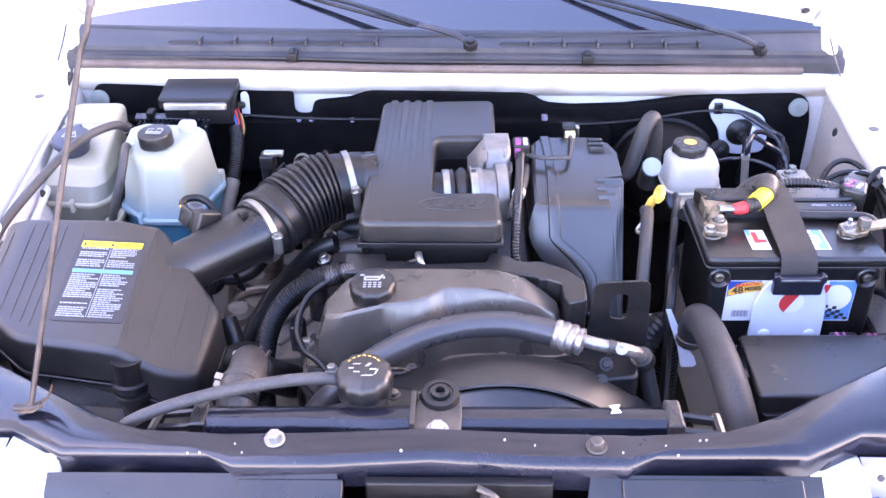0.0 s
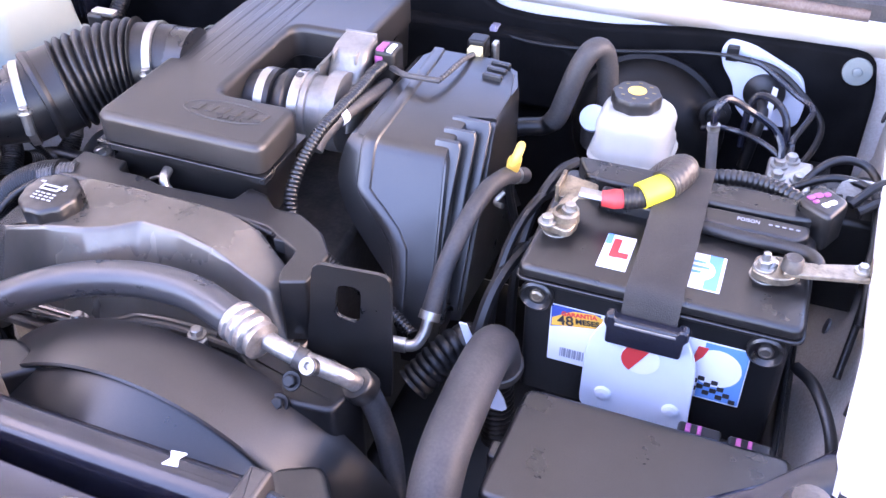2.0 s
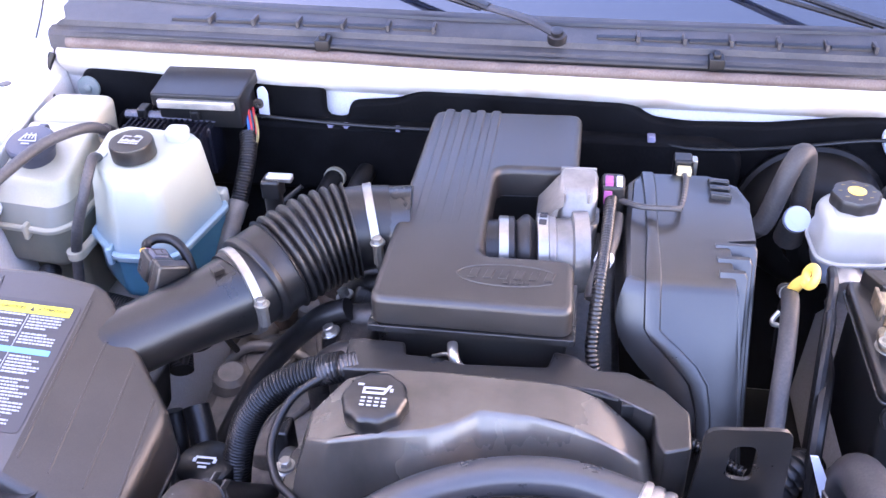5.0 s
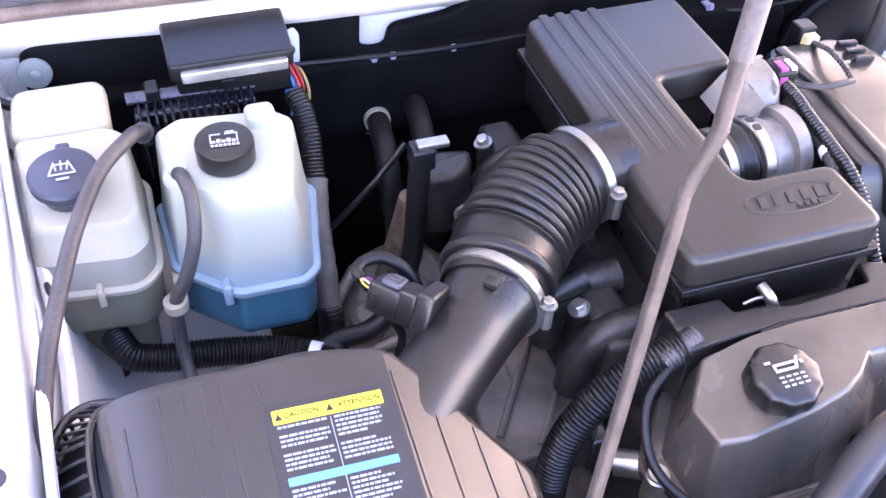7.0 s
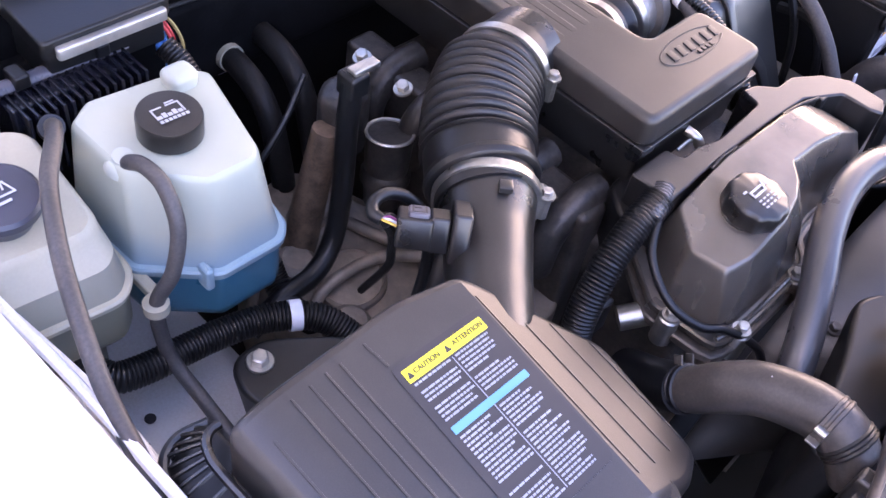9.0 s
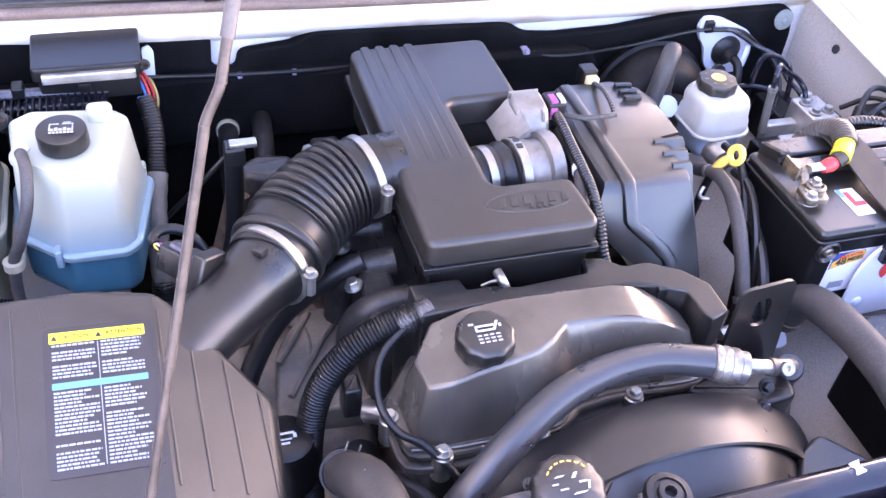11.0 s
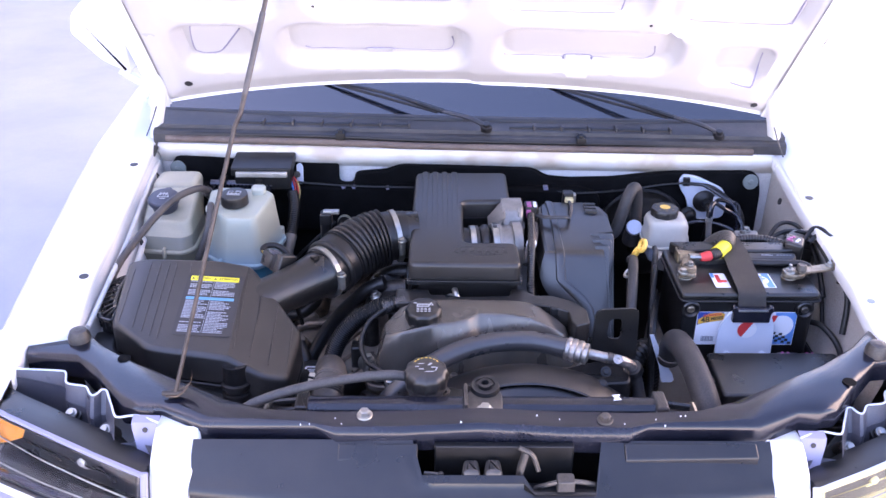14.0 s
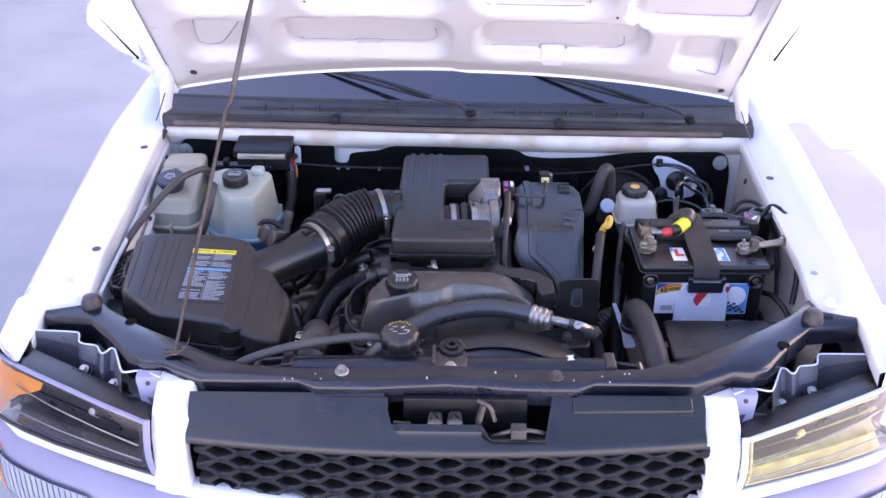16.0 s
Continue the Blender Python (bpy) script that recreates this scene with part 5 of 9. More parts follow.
hexbolt(bm, (0.595, 1.226, 0.947), (0, 0, 1), 0.0068)
lathe(bm, (0.595, 1.226, 0.956), (0, 0, 1), [(0.0036, 0), (0.0036, 0.009), (0.0026, 0.010)], 10)
part("clamp_bolt", bm, STEEL, neg, "bright bolt with a long stud")
bm = mesh()
lathe(bm, (0.619, 1.229, 0.9515), (0, 0, 1), [(0.0105, 0), (0.0095, 0.011), (0.0075, 0.013), (0.004, 0.0125)], 16)
part("post", bm, DULL_METAL, neg, "lead post")
bm = mesh()
hexbolt(bm, (0.681, 1.247, 0.9515), (0, 0, 1), 0.005)
part("lug_bolt", bm, STEEL, neg)
bm = mesh()
tube(bm, [(0.686, 1.255, 0.946), (0.690, 1.29, 0.950), (0.691, 1.33, 0.952), (0.691, 1.37, 0.952), (0.683, 1.395, 0.951), (0.660, 1.405, 0.951), (0.634, 1.40, 0.948), (0.60, 1.39, 0.93)], 0.0046, 10)
part("cable", bm, DARK, neg)
bm = mesh()
tube(bm, [(0.642, 1.236, 0.944), (0.641, 1.252, 0.947), (0.630, 1.264, 0.947), (0.606, 1.270, 0.945), (0.57, 1.274, 0.943), (0.53, 1.279, 0.942), (0.50, 1.283, 0.941)], 0.0078, 12, flat=0.85)
part("cable", bm, RUBBER, neg)
bm = mesh()
tube(bm, [(0.692, 1.25, 0.945), (0.705, 1.23, 0.93), (0.71, 1.20, 0.90), (0.70, 1.17, 0.84)], 0.006, 10)
part("cable", bm, RUBBER, neg)

conn = thing("loom_connector", (0.66, 1.345, 0.94), "black loom connector with pink lock beside the battery", "connector")
bm = mesh()
slab(bm, rounded([(0.612, 1.325), (0.646, 1.302), (0.664, 1.340), (0.632, 1.368)], 0.009, 4), 0.925, 0.966, 0.005)
part("shell", bm, PLASTIC, conn)
for u, v, w, mat, nm in ((0.16, 0.30, 0.16, PINK, "lock"), (0.36, 0.26, 0.12, PINK, "lock"), (0.26, 0.52, 0.18, PINK, "lock"), (0.42, 0.72, 0.14, PINK, "lock"), (0.66, 0.34, 0.15, LABEL_WHITE, "tag"), (0.74, 0.56, 0.15, LABEL_WHITE, "tag")):
    a = Vector((0.616, 1.324)).lerp(Vector((0.645, 1.304)), u).lerp(Vector((0.634, 1.362)).lerp(Vector((0.661, 1.341)), u), v)
    s = 0.034 * w
    bm = mesh()
    slab(bm, rounded([(a.x - s, a.y), (a.x, a.y - s * 0.8), (a.x + s * 0.9, a.y + s * 0.2), (a.x + s * 0.2, a.y + s)], s * 0.3, 2), 0.96, 0.968, 0.001)
    part(nm, bm, mat, conn)
bm = mesh()
tube(bm, [(0.672, 1.34, 0.955), (0.70, 1.36, 0.965), (0.715, 1.34, 0.97), (0.722, 1.30, 0.955), (0.71, 1.25, 0.91)], 0.005, 8)
part("wire", bm, DARK, conn)
bm = mesh()
tube(bm, [(0.665, 1.35, 0.955), (0.69, 1.375, 0.97), (0.705, 1.36, 0.975), (0.715, 1.32, 0.965)], 0.005, 8)
part("wire", bm, DARK, conn)

# ---- fuse box ----
fuse = thing("fuse_box", (0.53, 1.02, 0.70), "black plastic fuse box with a smooth lid", "fuse box")
bm = mesh()
slab(bm, rounded([(0.405, 0.952), (0.640, 0.952), (0.660, 1.00), (0.655, 1.088), (0.409, 1.088)], 0.012, 3), 0.822, 0.853, 0.006)
part("lid", bm, PLASTIC, fuse)
bm = mesh()
slab(bm, rounded([(0.412, 0.945), (0.64, 0.945), (0.652, 1.00), (0.648, 1.082), (0.415, 1.082)], 0.010, 3), 0.70, 0.824, 0.002)
part("base", bm, DARK, fuse)
for z in (0.79, 0.806):
    bm = mesh()
    box(bm, 0.418, 0.62, 0.936, 0.948, z, z + 0.006, 0.001, 0.002)
    part("rib", bm, PLASTIC, fuse)
bm = mesh()
box(bm, 0.398, 0.410, 1.0, 1.02, 0.80, 0.845, 0.002)
part("latch", bm, PLASTIC, fuse)

for x, y in ((0.572, 1.098), (0.618, 1.096)):
    fc = thing("fuse_connector", (x, y, 0.80), "small black connector with pink lock between fuse box and battery", "connector", "connectors beside the fuse box")
    bm = mesh()
    box(bm, x - 0.020, x + 0.020, y - 0.004, y + 0.014, 0.79, 0.838, 0.003)
    part("shell", bm, PLASTIC, fc)
    bm = mesh()
    box(bm, x - 0.013, x - 0.008, y - 0.001, y + 0.010, 0.837, 0.841, 0.001, 0.001)
    box(bm, x - 0.002, x + 0.002, y - 0.001, y + 0.010, 0.837, 0.841, 0.001, 0.001)
    part("lock", bm, PINK, fc, "pink lock")

# ---- intake resonator box over the engine ----
reso = thing("intake_resonator", (-0.04, 1.42, 0.87), "dusty black plastic intake box over the engine", "intake box")


def crown(x, y):
    return 0.9745 + 0.020 * (y - 1.20)


plan = [(-0.154, 1.205), (0.066, 1.203), (0.063, 1.296), (-0.043, 1.296), (-0.043, 1.482), (0.062, 1.484), (0.062, 1.640), (-0.148, 1.636)]
bm = mesh()
slab(bm, rounded(plan, 0.017, 5), 0.938, crown, 0.009, 0.0, 0.002)
lid = part("lid", bm, DUSTY, reso, "dusty moulded lid")
bm = mesh()
slab(bm, rounded(offset([(-0.154, 1.205), (0.066, 1.203), (0.064, 1.296), (-0.043, 1.300), (-0.043, 1.480), (0.062, 1.484), (0.062, 1.640), (-0.148, 1.636)], 0.004), 0.010, 4), 0.872, 0.9375, 0.001, -0.004)
part("tub", bm, PLASTIC, reso)
bm = mesh()
slab(bm, rounded([(-0.157, 1.202), (0.069, 1.200), (0.069, 1.30), (0.05, 1.30), (0.05, 1.215), (-0.14, 1.215), (-0.14, 1.640), (-0.152, 1.640)], 0.003, 2), 0.930, 0.938, 0.001)
part("seam_rim", bm, PLASTIC, reso)
for k in range(4):
    x = -0.125 + k * 0.022
    bm = mesh()
    slab(bm, rounded([(x - 0.007, 1.35), (x + 0.007, 1.35), (x + 0.007, 1.636), (x - 0.007, 1.636)], 0.006, 3), lambda a, b: crown(a, b) - 0.004, lambda a, b: crown(a, b) + 0.0024 * min(1, max(0, (b - 1.35) / 0.15)), 0.003)
    part("rib", bm, DUSTY, lid)
# raised emblem: an oval outline and a row of plain blocks
bm = mesh()
LC = Vector((-0.008, 1.258, 0))
oval = [(LC.x + 0.056 * math.cos(q), LC.y + 0.019 * math.sin(q), 0) for q in (2 * math.pi * k / 40 for k in range(40))]
tube(bm, [(x, y, crown(x, y) + 0.0002) for x, y, z in oval[3:38]], 0.0010, 6, 1)
part("emblem_ring", bm, DUSTY, lid)
for k in range(6):
    bm = mesh()
    x = LC.x - 0.043 + k * 0.0165
    slab(bm, [(x, LC.y - 0.007), (x + 0.009, LC.y - 0.007), (x + 0.0125, LC.y + 0.008), (x + 0.0035, LC.y + 0.008)], lambda a, b: crown(a, b) - 0.002, lambda a, b: crown(a, b) + 0.0015, 0.0007)
    part("emblem_block", bm, DUSTY, lid)
for k in range(4):
    bm = mesh()
    x = LC.x - 0.004 + k * 0.008
    slab(bm, [(x, LC.y - 0.015), (x + 0.005, LC.y - 0.015), (x + 0.005, LC.y - 0.010), (x, LC.y - 0.010)], lambda a, b: crown(a, b) - 0.002, lambda a, b: crown(a, b) + 0.0018, 0.0005)
    part("emblem_block", bm, DUSTY, lid)
# fixing clip at the front
clip = thing("intake_clip", (-0.063, 1.198, 0.905), "small bare metal spring clip on the intake box", "clip")
bm = mesh()
tube(bm, [(-0.063, 1.204, 0.918), (-0.060, 1.190, 0.914), (-0.054, 1.183, 0.900)], 0.006, 10)
part("pin", bm, STEEL, clip)
bm = mesh()
tube(bm, [(-0.084, 1.196, 0.905), (-0.066, 1.193, 0.912), (-0.046, 1.188, 0.898)], 0.0022, 8)
part("wire", bm, STEEL, clip)

# ---- throttle body in the cut-out ----
throttle = thing("intake_throttle", (0.05, 1.39, 0.88), "cast aluminium throttle body with a connector", "throttle")
bm = mesh()
lathe(bm, (-0.045, 1.372, 0.925), (1, 0.10, 0), [(0.040, 0), (0.040, 0.022), (0.044, 0.024), (0.044, 0.034), (0.038, 0.036), (0.046, 0.046), (0.046, 0.052), (0.038, 0.060), (0.045, 0.068), (0.045, 0.075), (0.038, 0.08)], 26)
part("bellows", bm, RUBBER, throttle, "ribbed rubber sleeve")
bm = mesh()
lathe(bm, (-0.030, 1.3735, 0.925), (1, 0.10, 0), [(0.0415, 0), (0.0445, 0.001), (0.0445, 0.012), (0.0415, 0.013)], 26)
part("clamp", bm, STEEL, throttle, "steel band clamp")
bm = mesh()
lathe(bm, (0.016, 1.3781, 0.925), (1, 0.10, 0), [(0.0455, 0), (0.0475, 0.001), (0.0475, 0.013), (0.0455, 0.014)], 26)
band_two = part("clamp", bm, STEEL, throttle, "steel band clamp")
for q in (60, 78, 96):
    bm = mesh()
    box(bm, -0.0045, 0.0045, -0.0045, 0.0045, -0.0006, 0.0006, 0.0002, 0.002)
    part("slot", shifted(bm, Matrix.Translation((0.023, 1.3788, 0.925)) @ Matrix.Rotation(radians(q - 90), 4, "X") @ Matrix.Translation((0, 0, 0.0477))), LABEL_DARK, band_two)
bm = mesh()
lathe(bm, (0.028, 1.379, 0.925), (1, 0.10, 0), [(0.044, 0), (0.046, 0.003), (0.046, 0.010), (0.042, 0.011), (0.042, 0.03), (0.050, 0.032), (0.050, 0.05)], 26)
rings_to(bm, [[(x + dx, y + dy, z) for x, y in rounded([(0.038, 1.386), (0.084, 1.386), (0.090, 1.394), (0.090, 1.426), (0.084, 1.434), (0.038, 1.434), (0.033, 1.426), (0.033, 1.394)], 0.006, 3)] for z, dx, dy in ((0.90, -0.004, -0.012), (0.945, -0.002, 0.008), (0.952, 0.0, 0.016))])
rings_to(bm, [[(0.061 + (x - 0.061) * s + dx, 1.41 + (y - 1.41) * s + dy, z + 0.12 * (y - 1.41)) for x, y in rounded([(0.042, 1.388), (0.080, 1.388), (0.086, 1.395), (0.086, 1.425), (0.080, 1.432), (0.042, 1.432), (0.037, 1.425), (0.037, 1.395)], 0.006, 3)] for z, s, dx, dy in ((0.948, 0.94, 0.0, 0.016), (0.952, 0.98, 0.0, 0.018), (0.975, 1.0, 0.001, 0.032), (0.984, 0.99, 0.001, 0.038), (0.989, 0.90, 0.001, 0.041), (0.990, 0.80, 0.001, 0.042))])
part("housing", bm, CAST, throttle, smooth=45)
bm = mesh()
rings_to(bm, [[(a, 1.395, z0), (b, 1.395, z1), (b, 1.470, z1 + 0.006), (a, 1.470, z0 + 0.004)] for a, b, z0, z1 in ((0.012, 0.036, 0.945, 0.945), (0.018, 0.038, 0.952, 0.962), (0.026, 0.040, 0.962, 0.976), (0.036, 0.046, 0.976, 0.982))])
part("shoulder", bm, CAST, throttle, "sloping cast shoulder", smooth=60)
bm = mesh()
box(bm, 0.090, 0.120, 1.440, 1.474, 0.945, 0.988, 0.007, 0.007)
plug = part("connector", bm, DARK, throttle, "black electrical connector")
for x0, x1, y0, y1, z in ((0.040, 0.084, 1.468, 1.472, 0.9915), (0.044, 0.048, 1.420, 1.468, 0.9895), (0.074, 0.078, 1.420, 1.468, 0.9895)):
    bm = mesh()
    slab(bm, rect(x0, x1, y0, y1, 0.001, 2), z - 0.02, lambda x, y, z=z: z + 0.12 * (y - 1.452), 0.001)
    part("casing_rib", bm, CAST, throttle)
bm = mesh()
box(bm, 0.095, 0.105, 1.442, 1.462, 0.982, 0.9895, 0.001, 0.001)
box(bm, 0.094, 0.104, 1.4385, 1.441, 0.962, 0.980, 0.0005, 0.0005)
part("lock", bm, PINK, plug)
bm = mesh()
box(bm, 0.109, 0.116, 1.442, 1.462, 0.982, 0.9895, 0.001, 0.001)
part("tag", bm, LABEL_WHITE, plug)
bm = mesh()
tube(bm, [(0.104, 1.450, 0.968), (0.102, 1.415, 0.969), (0.100, 1.380, 0.964), (0.097, 1.340, 0.961), (0.093, 1.290, 0.955), (0.089, 1.245, 0.935), (0.088, 1.217, 0.905), (0.100, 1.205, 0.877), (0.130, 1.203, 0.847), (0.170, 1.198, 0.822), (0.220, 1.183, 0.808), (0.258, 1.163, 0.800)], 0.0070, 12, pitch=0.005, amp=0.11)
loom = solid("throttle_loom", bm, PLASTIC, "black corrugated wiring loom running down beside the intake box", "wiring")
bm = mesh()
tube(bm, [(0.0985, 1.339, 0.9515), (0.0955, 1.329, 0.9505)], 0.0108, 14)
part("tie", bm, LABEL_WHITE, loom, "white cable tie")
bm = mesh()
tube(bm, [(0.112, 1.435, 0.945), (0.106, 1.380, 0.950), (0.097, 1.334, 0.951), (0.088, 1.300, 0.940), (0.086, 1.285, 0.930)], 0.0095, 10)
part("branch", bm, HOSE_GREY, loom)

# ---- right-hand engine cover ----
side_cover = thing("engine_side_cover", (0.20, 1.33, 0.80), "black moulded plastic cover beside the engine", "engine cover")


bm = mesh()
rows = []
for z, xl in ((0.74, 0.250), (0.78, 0.234), (0.805, 0.216), (0.822, 0.196), (0.838, 0.172), (0.858, 0.143), (0.872, 0.128), (0.886, 0.118), (0.900, 0.113), (0.915, 0.1135), (0.932, 0.117), (0.941, 0.120), (0.946, 0.1225), (0.949, 0.128)):
    k = (z - 0.941) / 0.008 if z > 0.941 else 0
    yf = 1.297 - 0.56 * (0.949 - z) + 0.006 * k
    xr = 0.246 - (0.949 - z) * -0.09 - 0.004 * k
    dz = lambda y: 0.05 * max(0, y - 1.30) if z > 0.92 else 0
    bx = min(xr - 0.03, max(0.150, 0.150 + 0.43 * (0.935 - z)))
    o = [(xl, yf + 0.30 * max(0, bx - xl)), (bx, yf), (xl + (xr - xl) * 0.7, yf), (xr, yf), (xr - 0.002, yf + 0.082), (0.274 - 0.002 * k, yf + 0.086), (0.276 - 0.002 * k, 1.465), (0.262, 1.50), (0.228, 1.525 - 0.003 * k), (xl + 0.02, 1.525 - 0.003 * k), (xl + 0.004, 1.50), (xl, 1.40), (xl, 1.34)]
    rows.append([(x, y, z + dz(y)) for x, y in o])
rings_to(bm, rows, caps=False)
cap_grid(bm, [(x, y) for x, y, z in rows[-1]], lambda x, y: 0.949 + 0.05 * max(0, y - 1.30), (0.150,), 24, 6)
shell = part("shell", bm, COVER_BLACK, side_cover, smooth=28)
# raised panel: a proud band along its left edge, then the main face, over the top and down the slope
UPWARD, SLOPED = Vector((0, -0.05, 1)).normalized(), Vector((0, -0.872, 0.488)).normalized()
bm = mesh()
rows = []
for y, z, f, xs, xb, xr in ((1.517, 0.9598, 0, 0.142, 0.158, 0.224), (1.49, 0.9585, 0, 0.144, 0.160, 0.262), (1.44, 0.956, 0, 0.146, 0.160, 0.2735), (1.386, 0.9533, 0, 0.146, 0.160, 0.2735), (1.380, 0.953, 0, 0.146, 0.160, 0.243), (1.34, 0.951, 0, 0.144, 0.161, 0.2425),
                             (1.312, 0.9496, 0.0, 0.143, 0.161, 0.2435), (1.303, 0.9485, 0.25, 0.143, 0.161, 0.244), (1.2975, 0.9455, 0.6, 0.143, 0.161, 0.2445), (1.293, 0.940, 1, 0.143, 0.161, 0.2450), (1.272, 0.9035, 1, 0.145, 0.163, 0.2485), (1.2675, 0.896, 1, 0.150, 0.172, 0.2490), (1.263, 0.8875, 1, 0.159, 0.184, 0.250),
                             (1.253, 0.8695, 1, 0.180, 0.206, 0.2515), (1.243, 0.8515, 1, 0.198, 0.219, 0.253), (1.228, 0.825, 1, 0.207, 0.2245, 0.255), (1.20, 0.775, 1, 0.212, 0.229, 0.258)):
    nrm = (UPWARD * (1 - f) + SLOPED * f).normalized()
    h = 0.0060
    rows.append([Vector((x, y, z)) + nrm * d for x, d in ((xs, -0.005), (xs, h - 0.0025), (xs + 0.0012, h - 0.0007), (xs + 0.003, h), (xb - 0.003, h), (xb - 0.001, h - 0.0008), (xb + 0.0005, h - 0.0030), (xb + 0.003, h - 0.0035), (xr - 0.004, h - 0.0035), (xr - 0.001, h - 0.0045), (xr, h - 0.007), (xr, -0.005))])
rings_to(bm, rows)
part("raised_panel", bm, COVER_BLACK, shell, smooth=32)
for k in range(3):
    bm = mesh()
    y, x = 1.312 + 0.027 * k, 0.2555 + 0.0085 * k
    rings_to(bm, [[(a, b - 0.56 * (0.953 - z), z) for a, b in rounded([(0.225, y), (x - inset, y), (x + 0.001 - inset, y + 0.006), (0.225, y + 0.006)], 0.0015, 2)] for z, inset in ((0.76, 0), (0.952, 0), (0.9575, 0.003))])
    part("side_fin", bm, COVER_BLACK, shell)
for k in range(3):
    bm = mesh()
    y = 1.468 + 0.017 * k
    slab(bm, rounded([(0.226, y), (0.252, y - 0.003), (0.252, y + 0.005), (0.226, y + 0.008)], 0.002, 2), 0.94, 0.9665, 0.002)
    part("slot_fin", bm, PLASTIC, shell)
# sensor with its twisted lead on the cover
sensor = thing("cam_sensor", (0.20, 1.518, 0.965), "small sensor with a cream plug and twisted lead", "sensor")
bm = mesh()
box(bm, 0.184, 0.208, 1.528, 1.552, 0.950, 0.978, 0.003)
part("body", bm, DARK, sensor)
bm = mesh()
box(bm, 0.188, 0.206, 1.516, 1.530, 0.957, 0.971, 0.002, 0.002)
part("plug", bm, material("cream_plastic", (0.62, 0.54, 0.30), 0.4, bump=0.02), sensor, "cream coloured plug")
bm = mesh()
box(bm, 0.209, 0.217, 1.550, 1.566, 0.935, 0.966, 0.002)
part("bracket", bm, STEEL, sensor)
bm = mesh()
tube(bm, [(0.197, 1.516, 0.964), (0.196, 1.485, 0.972), (0.191, 1.445, 0.972), (0.186, 1.425, 0.970)], 0.0030, 8, pitch=0.006, amp=0.25)
tube(bm, [(0.187, 1.424, 0.970), (0.170, 1.420, 0.972), (0.140, 1.424, 0.970), (0.115, 1.442, 0.966)], 0.0040, 8)
part("lead", bm, HOSE_GREY, sensor, "grey twisted lead")

# ---- dip stick, breather pipes on the right ----
dip = thing("dipstick", (0.322, 1.305, 0.90), "yellow dipstick handle on its tube", "dipstick")
bm = mesh()
ring_n = Vector((0.92, 0.12, -0.30)).normalized()
ring_u = Vector((-0.6, 0.5, -0.62))
ring_u = (ring_u - ring_n * ring_u.dot(ring_n)).normalized()
ring_v = ring_n.cross(ring_u)
ring_at = Vector((0.322, 1.314, 0.960))
tube(bm, [ring_at + ring_u * 0.0108 * math.cos(q) + ring_v * 0.0108 * math.sin(q) for q in (2 * math.pi * k / 16 for k in range(17))], 0.0048, 10, 2)
tube(bm, [ring_at + ring_u * h + Vector((0, 0, -drop)) for h, drop in ((0.009, 0.0), (0.016, 0.001), (0.024, 0.003), (0.032, 0.008), (0.034, 0.012))], [0.0062, 0.0080, 0.0084, 0.0080, 0.006], 12, flat=0.8)
part("handle", bm, YELLOW, dip, "yellow plastic handle")
bm = mesh()
tube(bm, [ring_at + ring_u * 0.030 + Vector((0, 0, -0.006)), (0.306, 1.335, 0.90), (0.318, 1.36, 0.80)], 0.006, 8)
part("tube", bm, DARK, dip)
hose = thing("breather_hose", (0.29, 1.22, 0.84), "grey rubber hose with a crimped bright elbow", "hose")
bm = mesh()
tube(bm, [(0.314, 1.372, 0.895), (0.312, 1.350, 0.908), (0.307, 1.318, 0.925), (0.299, 1.275, 0.930), (0.292, 1.235, 0.915), (0.285, 1.198, 0.888), (0.281, 1.172, 0.858), (0.279, 1.158, 0.838)], 0.0100, 12)
part("hose", bm, MATT_HOSE, hose)
bm = mesh()
tube(bm, [(0.279, 1.160, 0.840), (0.277, 1.146, 0.823), (0.268, 1.136, 0.813), (0.240, 1.131, 0.813)], 0.0065, 10)
tube(bm, [(0.2795, 1.163, 0.843), (0.279, 1.157, 0.836)], 0.0118, 12)
tube(bm, [(0.262, 1.134, 0.813), (0.236, 1.131, 0.813)], 0.0085, 12)
part("elbow", bm, STEEL, hose, "bright metal elbow")
bm = mesh()
tube(bm, [(0.3115, 1.347, 0.910), (0.3105, 1.340, 0.914)], 0.0104, 12)
tube(bm, [(0.306, 1.335, 0.896), (0.297, 1.330, 0.886), (0.296, 1.324, 0.882), (0.306, 1.318, 0.884)], 0.0032, 8)
part("clip", bm, STEEL, hose, "bright spring clip")
bm = mesh()
tube(bm, [(0.345, 1.21, 0.62), (0.340, 1.205, 0.74), (0.330, 1.195, 0.785), (0.305, 1.17, 0.795), (0.27, 1.13, 0.76)], 0.020, 14, pitch=0.009, amp=0.06)
solid("large_conduit", bm, DARK, "thick black corrugated conduit low beside the battery", "wiring")
for k, (x, y, z) in enumerate(((0.350, 1.25, 0.90), (0.345, 1.20, 0.86), (0.36, 1.30, 0.91))):
    bm = mesh()
    tube(bm, [(x + 0.01, y + 0.10, z), (x, y + 0.05, z + 0.012), (x - 0.012, y, z - 0.01), (x - 0.018, y - 0.04, z - 0.07), (x - 0.015, y - 0.06, z - 0.18)], 0.006 + 0.002 * (k % 2), 8)
    solid("battery_side_cable", bm, RUBBER, "black cable drooping beside the battery", "cable", "cables beside the battery")

# ---- lifting bracket ----
hk = thing("lifting_bracket", (0.237, 1.075, 0.80), "black steel engine lifting bracket with a slot", "bracket")
bm = mesh()
outer = rounded([(0.178, 0.80), (0.275, 0.80), (0.274, 0.951), (0.194, 0.951), (0.190, 0.90)], 0.012, 5)
